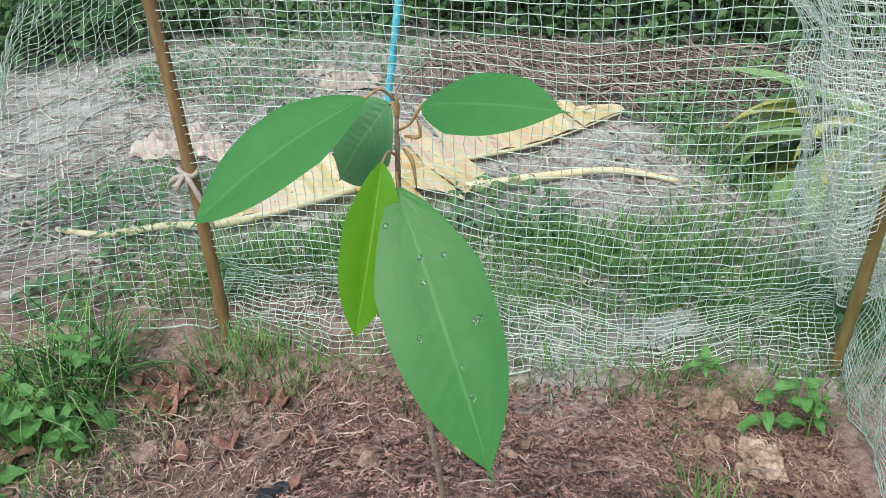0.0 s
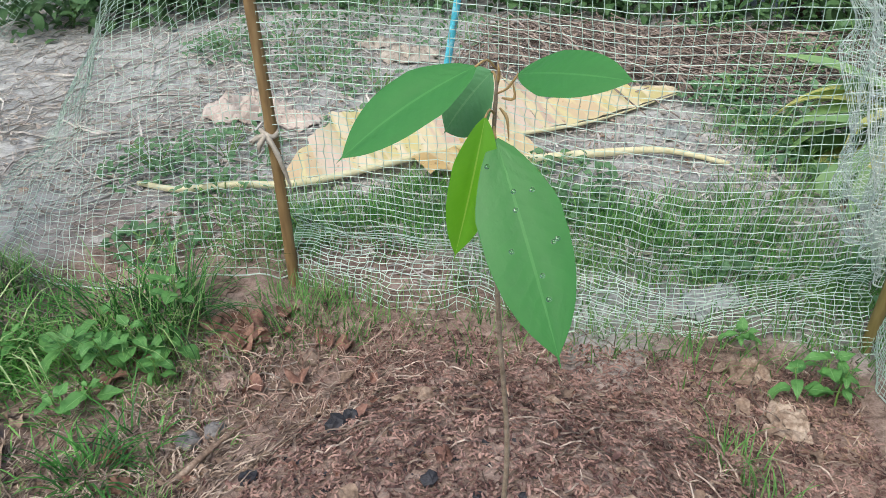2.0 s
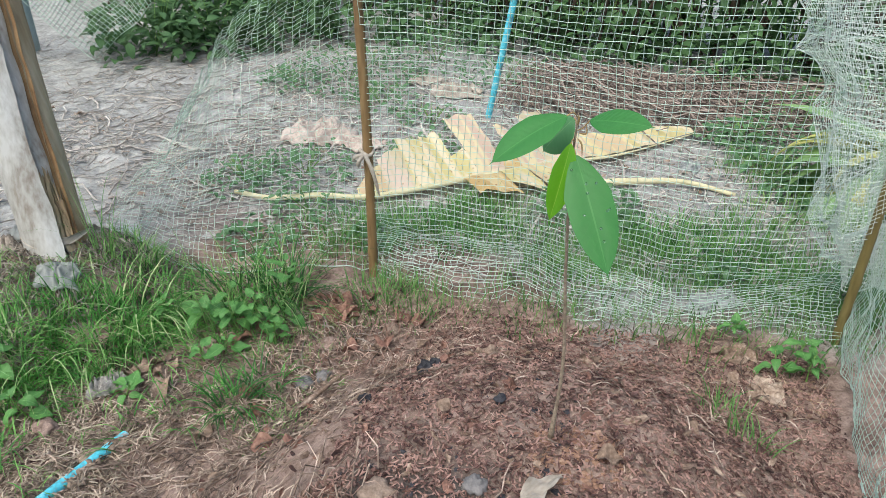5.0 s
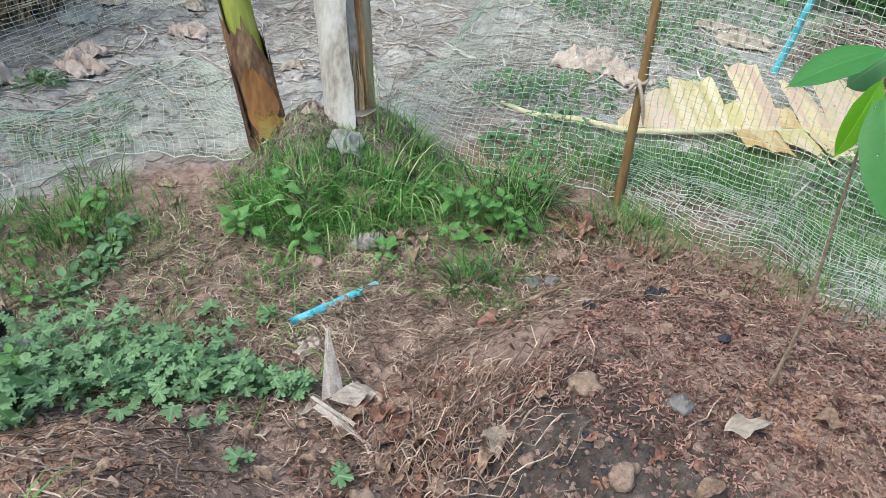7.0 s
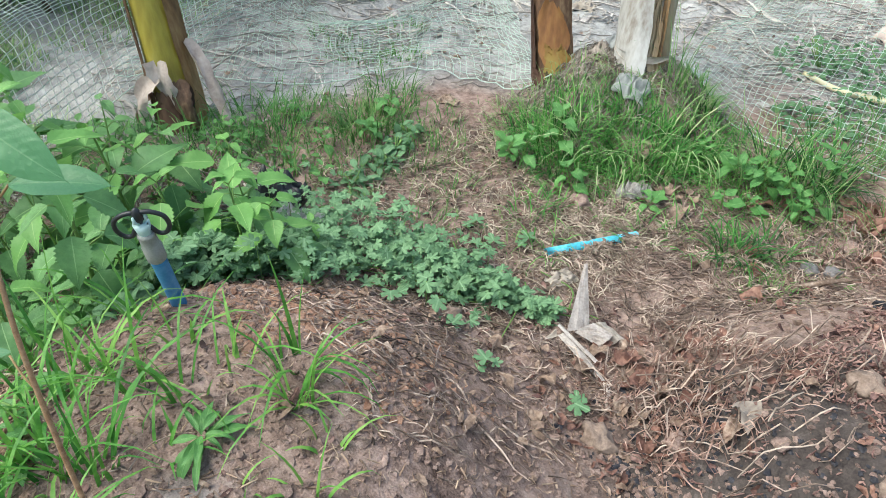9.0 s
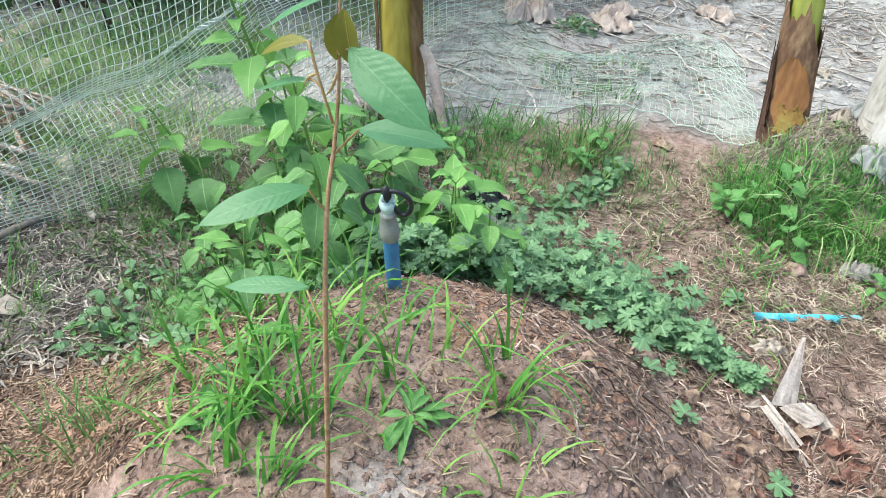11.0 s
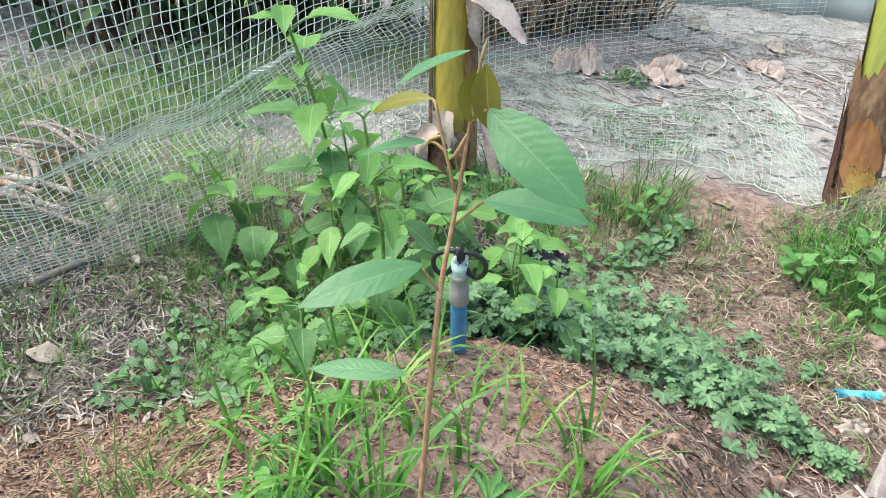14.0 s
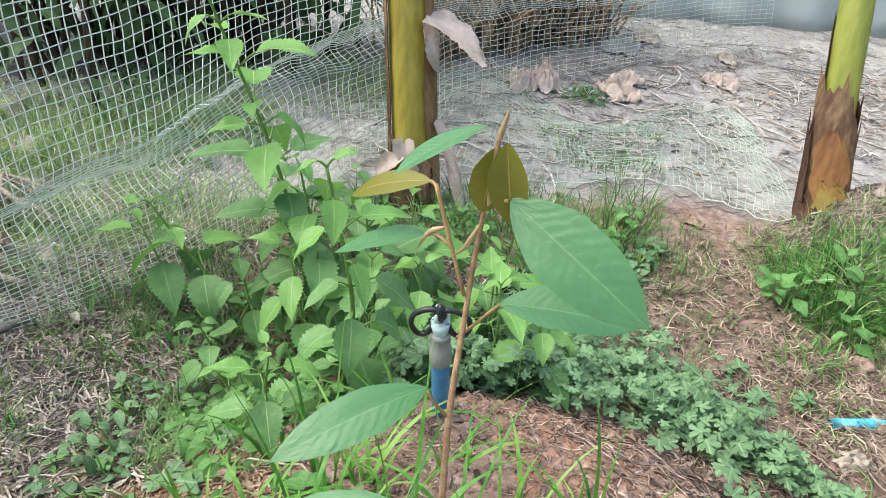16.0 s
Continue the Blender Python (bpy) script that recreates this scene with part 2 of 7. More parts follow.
BLACK = material("black_plastic", [(0.012, 0.014, 0.018), (0.03, 0.035, 0.04)], 40, 0.4, 0.1)
TEAL = material("pale_teal_plastic", [(0.45, 0.66, 0.62), (0.6, 0.78, 0.74)], 60, 0.35, 0.05)
STRAW = material("dry_straw", [(0.07, 0.049, 0.038), (0.24, 0.178, 0.14), (0.60, 0.49, 0.405)], 20, 0.85, 0.0, vary=0.25)
STRAW_PATH = material("trodden_straw", [(0.10, 0.082, 0.06), (0.29, 0.24, 0.178), (0.60, 0.52, 0.41)], 20, 0.85, 0.0, vary=0.2)
STRAW_PALE = material("bleached_straw", [(0.18, 0.16, 0.14), (0.43, 0.39, 0.345), (0.75, 0.70, 0.63)], 20, 0.85, 0.0, vary=0.25)
STRAW_SAND = material("sun_bleached_straw", [(0.34, 0.31, 0.28), (0.52, 0.49, 0.45), (0.74, 0.70, 0.65)], 20, 0.85, 0.0, vary=0.25)
STRAW_GREY = material("grey_straw", [(0.13, 0.114, 0.095), (0.32, 0.285, 0.24), (0.58, 0.53, 0.46)], 20, 0.9, 0.0, vary=0.25)
STALK_MAUVE = material("mauve_brown_stalk", [(0.12, 0.09, 0.075), (0.27, 0.215, 0.18), (0.46, 0.385, 0.33)], 20, 0.9, 0.0, vary=0.25)
HUSK = material("husk_mulch", [(0.028, 0.014, 0.013), (0.122, 0.062, 0.053), (0.38, 0.24, 0.20)], 20, 0.85, 0.0, vary=0.28)
HUSK_ORANGE = material("orange_husk", [(0.17, 0.105, 0.07), (0.31, 0.21, 0.145), (0.46, 0.35, 0.25)], 20, 0.85, 0.0, vary=0.25)
CLOD = material("soil_clod", [(0.12, 0.081, 0.065), (0.255, 0.18, 0.149), (0.42, 0.315, 0.266)], 60, 0.95, 0.8, vary=0.15)
STONE = material("pale_stone", [(0.14, 0.098, 0.077), (0.25, 0.186, 0.146), (0.37, 0.285, 0.225)], 50, 0.85, 0.6)
CLAY = material("orange_clay", [(0.19, 0.10, 0.065), (0.32, 0.19, 0.13), (0.44, 0.30, 0.215)], 60, 0.95, 0.6, vary=0.15)
STONE_RED = material("red_clay_stone", [(0.15, 0.075, 0.05), (0.27, 0.15, 0.105)], 50, 0.9, 0.6)
STONE_GREY = material("grey_stone", [(0.12, 0.115, 0.115), (0.25, 0.235, 0.23)], 50, 0.85, 0.6)
ASH = material("grey_ash", [(0.14, 0.13, 0.12), (0.30, 0.285, 0.265), (0.50, 0.48, 0.45)], 70, 0.95, 0.9)
CHAR = material("charcoal", [(0.012, 0.012, 0.016), (0.05, 0.05, 0.06)], 80, 0.7, 0.8)
DRY_LEAF = material("dry_brown_leaf", [(0.11, 0.07, 0.05), (0.29, 0.205, 0.15), (0.56, 0.45, 0.36)], 30, 0.75, 0.5, vary=0.12, through_light=0.1)
RED_LEAF = material("dry_red_leaf", [(0.09, 0.045, 0.034), (0.24, 0.125, 0.092), (0.42, 0.26, 0.19)], 30, 0.75, 0.5, vary=0.1, through_light=0.1)
DEAD_WEED = material("dead_weed_stem", [(0.09, 0.05, 0.04), (0.27, 0.165, 0.13), (0.52, 0.38, 0.31)], 30, 0.8, 0.0, vary=0.2)
PALE_LEAF = material("bleached_leaf", [(0.27, 0.23, 0.19), (0.43, 0.38, 0.32), (0.58, 0.53, 0.46)], 25, 0.75, 0.4, vary=0.1, through_light=0.12, stretch=(1, 0.3, 1))
PINK_LEAF = material("bleached_pink_leaf", [(0.42, 0.33, 0.28), (0.58, 0.49, 0.43), (0.70, 0.63, 0.57)], 18, 0.75, 0.5, vary=0.1, through_light=0.12)
BAG = material("clear_plastic", [(0.36, 0.39, 0.39), (0.56, 0.59, 0.58)], 20, 0.3, 0.5, through_light=0.4)
BAG_DULL = material("dusty_clear_plastic", [(0.30, 0.325, 0.31), (0.46, 0.485, 0.465)], 30, 0.45, 0.6, through_light=0.3)
SHEATH_PALE = material("pale_banana_sheath", [(0.24, 0.20, 0.165), (0.43, 0.42, 0.395), (0.56, 0.56, 0.545)], 14, 0.6, 0.4, fine=7, stretch=(1, 1, 0.35), spread=(0.32, 0.62))
SHEATH_GREEN = material("green_banana_sheath", [(0.22, 0.27, 0.045), (0.34, 0.38, 0.08), (0.42, 0.46, 0.14)], 8, 0.45, 0.25, fine=8, stretch=(1, 1, 0.12))
SHEATH_YELLOW = material("yellow_banana_sheath", [(0.26, 0.20, 0.03), (0.40, 0.33, 0.05), (0.46, 0.40, 0.09)], 8, 0.45, 0.3, fine=8, stretch=(1, 1, 0.12))
SHEATH_BROWN = material("brown_banana_sheath", [(0.05, 0.026, 0.016), (0.15, 0.085, 0.048), (0.36, 0.25, 0.14)], 16, 0.75, 0.6, fine=7, stretch=(1, 1, 0.3))
SHEATH_TAN = material("tan_banana_sheath", [(0.20, 0.13, 0.07), (0.38, 0.29, 0.18), (0.52, 0.45, 0.33)], 9, 0.7, 0.5, fine=7, stretch=(1, 1, 0.15))
SHEATH_RUST = material("rust_banana_sheath", [(0.14, 0.07, 0.03), (0.29, 0.165, 0.07), (0.44, 0.29, 0.14)], 14, 0.7, 0.5, fine=7, stretch=(1, 1, 0.25))
SHEATH_DARK = material("rotted_banana_sheath", [(0.03, 0.015, 0.01), (0.09, 0.045, 0.03), (0.17, 0.10, 0.06)], 9, 0.7, 0.6, fine=7, stretch=(1, 1, 0.2))
SHEATH_ORANGE = material("orange_banana_sheath", [(0.11, 0.045, 0.02), (0.30, 0.14, 0.05), (0.47, 0.29, 0.10)], 9, 0.55, 0.4, fine=6, stretch=(1, 1, 0.3))
SHEATH_OCHRE = material("ochre_banana_sheath", [(0.20, 0.095, 0.03), (0.36, 0.22, 0.06), (0.42, 0.33, 0.09)], 12, 0.55, 0.4, fine=6, stretch=(1, 1, 0.5))
BANANA_RIB = material("banana_midrib", [(0.58, 0.53, 0.30), (0.74, 0.70, 0.48)], 20, 0.6, 0.3)
WOOD = material("weathered_wood", [(0.16, 0.13, 0.11), (0.30, 0.26, 0.22), (0.42, 0.37, 0.32)], 15, 0.9, 0.6, fine=8, stretch=(1, 1, 0.2))
SHADE_CLOTH = material("grey_green_shade_cloth", [(0.38, 0.47, 0.47), (0.52, 0.60, 0.60)], 6, 0.8, 0.3, fine=30)
REED = material("dry_reed", [(0.22, 0.14, 0.08), (0.52, 0.37, 0.22), (0.74, 0.60, 0.42)], 20, 0.85, 0.0, vary=0.25)
DARK_STALK = material("dark_stalk", [(0.05, 0.035, 0.025), (0.16, 0.11, 0.08)], 20, 0.9, 0.3, vary=0.2)
WATER = material("water_drop", [(0.45, 0.65, 0.45), (0.55, 0.75, 0.55)], 5, 0.1, 0.0)
WATER.node_tree.nodes["Principled BSDF"].inputs["Transmission Weight"].default_value = 1.0


def ground_material():
    """Bare soil: brown under the mulch, pale grey sand outside, by the mesh's own zone."""
    m = bpy.data.materials.new("garden_soil")
    m.use_nodes = True
    n, l = m.node_tree.nodes, m.node_tree.links
    bsdf = n["Principled BSDF"]
    tc = n.new("ShaderNodeTexCoord")
    zone = n.new("ShaderNodeAttribute")
    zone.attribute_name = "sand"
    texs = []
    for sc in (2.5, 14.0, 70.0, 320.0):
        t = n.new("ShaderNodeTexNoise")
        t.inputs["Scale"].default_value, t.inputs["Detail"].default_value = sc, 5
        l.new(tc.outputs["Object"], t.inputs["Vector"])
        texs.append(t)

    def calc(op, a, b):
        k = n.new("ShaderNodeMath")
        k.operation = op
        for i, v in enumerate((a, b)):
            if isinstance(v, (int, float)):
                k.inputs[i].default_value = v
            else:
                l.new(v, k.inputs[i])
        return k.outputs[0]

    grain = calc("ADD", calc("MULTIPLY", texs[1].outputs[0], 0.4), calc("ADD", calc("MULTIPLY", texs[2].outputs[0], 0.35), calc("MULTIPLY", texs[3].outputs[0], 0.25)))

    def ramp(cols):
        r = n.new("ShaderNodeValToRGB")
        while len(r.color_ramp.elements) < len(cols):
            r.color_ramp.elements.new(0.5)
        for i, (p, c) in enumerate(cols):
            r.color_ramp.elements[i].position, r.color_ramp.elements[i].color = p, (*c, 1)
        l.new(grain, r.inputs[0])
        return r.outputs[0]

    brown = ramp([(0.35, (0.06, 0.039, 0.032)), (0.48, (0.238, 0.168, 0.138)), (0.64, (0.44, 0.332, 0.283))])
    grey = ramp([(0.32, (0.135, 0.135, 0.128)), (0.5, (0.355, 0.355, 0.34)), (0.66, (0.56, 0.562, 0.54))])
    mask = n.new("ShaderNodeMapRange")
    mask.inputs[1].default_value, mask.inputs[2].default_value = 0.35, 0.65
    l.new(calc("ADD", zone.outputs["Fac"], calc("MULTIPLY", calc("SUBTRACT", texs[0].outputs[0], 0.5), 0.8)), mask.inputs[0])
    mix = n.new("ShaderNodeMix")
    mix.data_type = "RGBA"
    l.new(mask.outputs[0], mix.inputs[0])
    l.new(brown, mix.inputs[6])
    l.new(grey, mix.inputs[7])
    burnt = n.new("ShaderNodeAttribute")
    burnt.attribute_name = "burnt"
    scorch = n.new("ShaderNodeMapRange")
    scorch.inputs[1].default_value, scorch.inputs[2].default_value, scorch.inputs[4].default_value = 0.43, 0.78, 0.88
    l.new(calc("ADD", burnt.outputs["Fac"], calc("MULTIPLY", calc("SUBTRACT", texs[1].outputs[0], 0.5), 1.1)), scorch.inputs[0])
    ash = n.new("ShaderNodeMix")
    ash.data_type = "RGBA"
    l.new(scorch.outputs[0], ash.inputs[0])
    l.new(mix.outputs[2], ash.inputs[6])
    l.new(ramp([(0.35, (0.022, 0.021, 0.021)), (0.55, (0.06, 0.055, 0.052)), (0.7, (0.15, 0.135, 0.125))]), ash.inputs[7])
    l.new(ash.outputs[2], bsdf.inputs["Base Color"])
    bsdf.inputs["Roughness"].default_value = 0.95
    bsdf.inputs["Specular IOR Level"].default_value = 0.2
    b = n.new("ShaderNodeBump")
    b.inputs["Strength"].default_value, b.inputs["Distance"].default_value = 0.8, 0.005
    l.new(calc("ADD", calc("MULTIPLY", texs[2].outputs[0], 0.6), calc("MULTIPLY", texs[3].outputs[0], 0.5)), b.inputs["Height"])
    l.new(b.outputs[0], bsdf.inputs["Normal"])
    return m


SOIL = ground_material()


# ---- building helpers ----
class Buf:
    """Vertices, faces and UVs on their way into one mesh."""

    def __init__(self):
        self.v, self.f, self.uv = [], [], []

    def add(self, verts, faces, uvs=None):
        k = len(self.v)
        self.v += [tuple(p) for p in verts]
        self.f += [tuple(i + k for i in f) for f in faces]
        self.uv += list(uvs) if uvs is not None else [(0.5, 0.5)] * len(verts)
        return self

    def mesh(self, name, mat, smooth=True):
        me = bpy.data.meshes.new(name)
        me.from_pydata(self.v, [], self.f)
        layer = me.uv_layers.new(name="UVMap")
        idx = np.empty(len(me.loops), dtype=np.int32)
        me.loops.foreach_get("vertex_index", idx)
        layer.data.foreach_set("uv", np.array(self.uv, dtype=np.float32)[idx].ravel())
        if smooth:
            me.polygons.foreach_set("use_smooth", np.ones(len(me.polygons), dtype=bool))
        me.materials.append(mat)
        me.update()
        return me


def part(name, buf, mat, parent=None, label="", smooth=True):
    ob = new(name, buf.mesh(name, mat, smooth) if isinstance(buf, Buf) else buf)
    if parent is not None:
        ob.parent = parent
    if label:
        tagged(ob, label)
    return ob


def thing(name, label, category, group="", at=(0, 0, 0)):
    ob = new(name)
    ob.empty_display_size = 0.02
    ob.location = at
    return tagged(ob, label, category, group)


def inv(parent):
    return Matrix.Translation(-Vector(parent.location))


def tube(points, radii, sides=6, cap=True):
    """A swept round section along points."""
    pts = [Vector(p) for p in points]
    if isinstance(radii, (int, float)):
        radii = [radii] * len(pts)
    verts, faces, uvs = [], [], []
    ref = None
    for i, p in enumerate(pts):
        d = (pts[min(i + 1, len(pts) - 1)] - pts[max(i - 1, 0)]).normalized()
        if ref is None:
            ref = d.orthogonal().normalized()
        ref = (ref - d * ref.dot(d)).normalized()
        w = d.cross(ref)
        for k in range(sides):
            a = 2 * math.pi * k / sides
            verts.append(p + (ref * math.cos(a) + w * math.sin(a)) * radii[i])
            uvs.append((k / sides, i / max(1, len(pts) - 1)))
    for i in range(len(pts) - 1):
        for k in range(sides):
            k2 = (k + 1) % sides
            faces.append((i * sides + k, i * sides + k2, (i + 1) * sides + k2, (i + 1) * sides + k))
    if cap:
        faces.append(tuple(range(sides))[::-1])
        faces.append(tuple(range((len(pts) - 1) * sides, len(pts) * sides)))
    return verts, faces, uvs


def spline(points, n):
    """n+1 points on a smooth line through the given ones."""
    p = [Vector(q) for q in points]
    p = [p[0] * 2 - p[1]] + p + [p[-1] * 2 - p[-2]]
    out = []
    for j in range(n + 1):
        s = j / n * (len(p) - 3)
        i = min(int(s), len(p) - 4)
        t = s - i
        a, b, c, d = p[i : i + 4]
        out.append(0.5 * (2 * b + (c - a) * t + (2 * a - 5 * b + 4 * c - d) * t * t + (3 * b - a - 3 * c + d) * t**3))
    return out


SHAPES = {
    "oblong": lambda s: max(min(1.0, (s / 0.32) ** 0.6) * max(0.0, 1 - max(0, (s - 0.46) / 0.48) ** 2.1) ** 0.85, 0.075 * (1 - s) / 0.12 if s > 0.88 else 0.0),
    "ovate": lambda s: math.sin(math.pi * s**0.55) ** 1.1 if 0 < s < 1 else 0.0,
    "strap": lambda s: min(1.0, (s / 0.12) ** 0.7) * (1 - max(0, (s - 0.55) / 0.45) ** 1.8) if s < 1 else 0.0,
    "round": lambda s: math.sin(math.pi * s**0.66) ** 0.8 if 0 < s < 1 else 0.0,
    "lance": lambda s: math.sin(math.pi * s**0.75) if 0 < s < 1 else 0.0,
}


def leaf(shape="ovate", aspect=0.5, n=10, fold=0.25, droop=0.6, teeth=0, bite=0.2, wave=0.0, seed=0, across=4, edge=0.0):
    """A leaf one long, from the origin along +y, its face up. aspect: its width; droop: radians it bends down by; fold: how far the halves stand up."""
    rnd = random.Random(seed)
    verts, faces, uvs = [], [], []
    y = z = 0.0
    ph = rnd.uniform(0, 6)
    for i in range(n + 1):
        s = i / n
        ang = droop * s * (0.6 + 0.8 * s)
        if i:
            y += math.cos(ang) / n
            z -= math.sin(ang) / n
        w = SHAPES[shape](min(max(s, 0.004), 0.996)) * aspect / 2
        if teeth:
            w *= 1 - bite * ((i % 2) if i < n else 0)
        for k in range(across + 1):
            a = 2 * k / across - 1
            lift = fold * abs(a) * w + wave * w * math.sin(ph + 9 * s + 1.5 * a) * abs(a) + edge * w * a * a
            verts.append((a * w, y + lift * math.sin(ang), z + lift * math.cos(ang)))
            uvs.append(((a + 1) / 2, s))
    for i in range(n):
        for k in range(across):
            q = i * (across + 1) + k
            faces.append((q, q + 1, q + across + 2, q + across + 1))
    return verts, faces, uvs


def lobed_leaf(seed=0, lobes=5):
    """A deeply cut leaf with rounded lobes, one across."""
    rnd = random.Random(seed)
    verts, faces, uvs = [(0, 0.12, 0.03)], [], [(0.5, 0.1)]
    n = lobes * 6
    for k in range(n + 1):
        t = k / n
        a = radians(-150) + radians(300) * t
        wave = abs(math.sin(math.pi * lobes * t))
        r = (0.21 + 0.31 * wave**0.5) * (1.18 - 0.4 * abs(t - 0.5) * 2) * rnd.uniform(0.88, 1.12)
        verts.append((math.sin(a) * r, 0.2 + math.cos(a) * r, 0.05 * wave - 0.35 * r * r + rnd.uniform(-0.02, 0.02)))
        uvs.append((0.5 + 0.5 * math.sin(a) * r, 0.3 + 0.6 * math.cos(a) * r))
    for k in range(n):
        faces.append((0, k + 2, k + 1))
    return verts, faces, uvs


def aim(base, direction, up, size=1.0, wide=1.0):
    """The pose of a leaf at base that grows along direction with its face towards up."""
    d = Vector(direction).normalized()
    x = d.cross(Vector(up)).normalized()
    z = x.cross(d)
    m = Matrix((x, d, z)).transposed().to_4x4()
    return Matrix.Translation(base) @ m @ Matrix.Diagonal((size * wide, size, size, 1))


def height(x, y):
    """The lie of the land: two planting mounds, the banana clump's rise, small bumps."""
    def g(cx, cy, r, h, k=2.0):
        return h * math.exp(-((((x - cx) ** 2 + (y - cy) ** 2) / (r * r)) ** k))
    far = min(1.0, max(0.0, (y - 1.25) / 0.3))
    z = -0.02 - 0.015 * far + g(0.02, 0.47, 0.42, 0.19) + g(-0.55, -0.5, 0.44, 0.25, 1.7) + g(-1.23, 0.88, 0.235, 0.15)
    if abs(x) < 8 and abs(y) < 8:
        z += 0.010 * noise.noise((x * 5, y * 5, 1.3)) + 0.007 * noise.noise((x * 17, y * 17, 4.1)) + 0.005 * noise.noise((x * 40, y * 40, 7.7))
        trodden = min(1.0, max(0.0, max(y - 1.3, -1.5 - x) / 0.3))
        if trodden > 0:
            z += trodden * (0.016 * noise.noise((x * 7, y * 7, 2.2)) + 0.010 * abs(noise.noise((x * 14, y * 14, 9.4))) - 0.004)
    return z


def on(x, y, dz=0.0):
    return Vector((x, y, height(x, y) + dz))


def build_ground():
    def axis(lo, hi, step):
        core = list(np.arange(lo, hi, step))
        out, s = [], step
        a, b = core[0], core[-1]
        left, right = [], []
        while b < 60:
            s *= 1.22
            a -= s
            b += s
            left.append(a)
            right.append(b)
        return left[::-1] + core + right
    xs, ys = axis(-3.0, 1.4, 0.014), axis(-1.4, 3.0, 0.014)
    verts = [(x, y, height(x, y)) for y in ys for x in xs]
    nx = len(xs)
    faces = [(j * nx + i, j * nx + i + 1, (j + 1) * nx + i + 1, (j + 1) * nx + i) for j in range(len(ys) - 1) for i in range(nx - 1)]
    me = bpy.data.meshes.new("ground")
    me.from_pydata(verts, [], faces)
    at = me.attributes.new("sand", "FLOAT", "POINT")
    def sand(x, y):
        d = max(y - 1.25, -1.62 - 0.2 * min(1.0, max(0.0, 0.2 - y)) + 0.4 * min(1.0, max(0.0, y - 0.5)) - x, x - 1.2, -1.6 - y)
        d += 0.5 * noise.noise((x * 0.9, y * 0.9, 3.0)) + 0.15 * noise.noise((x * 3, y * 3, 5.0))
        return min(1.0, max(0.0, 0.5 + d / 0.7)) + 0.4 * math.exp(-((x + 1.25) ** 2 + (y + 1.05) ** 2) / 0.07) + 0.55 * math.exp(-((x + 0.43) ** 2 + (y + 0.53) ** 2) / 0.010)
    at.data.foreach_set("value", np.array([sand(v[0], v[1]) for v in verts], dtype=np.float32))
    burn = me.attributes.new("burnt", "FLOAT", "POINT")
    burn.data.foreach_set("value", np.array([math.exp(-(((v[0] + 0.17) / 0.30) ** 2 + ((v[1] - 0.15) / 0.23) ** 2) * 1.1) + 0.42 * math.exp(-(((v[0] + 0.08) ** 2 + (v[1] - 0.42) ** 2) / 0.2)) for v in verts], dtype=np.float32))
    me.polygons.foreach_set("use_smooth", np.ones(len(me.polygons), dtype=bool))
    me.materials.append(SOIL)
    return tagged(new("ground", me), "trodden brown and grey garden soil with two low planting mounds", "ground", kind="structure")


build_ground()


# ---- the planted seedlings ----
def set_leaf(parent, name, base, tip, face, width, mat, shape="oblong", droop=0.35, fold=0.25, wave=0.0, seed=0, label=""):
    """One blade from base to tip (places in the world), its upper side towards face."""
    base, tip = Vector(base), Vector(tip)
    b = Buf().add(*leaf(shape, width / (tip - base).length, 18, fold, 0.0, wave=wave, seed=seed, across=8, edge=-0.12))
    ln = (tip - base).length
    pts = []
    for x, y, z in b.v:
        arch = droop * y * (1 - y)
        pts.append((x, y, z + arch))
    b.v = pts
    ob = part(name, b, mat, parent, label)
    ob.matrix_basis = inv(parent) @ aim(base, tip - base, face, ln)
    return ob


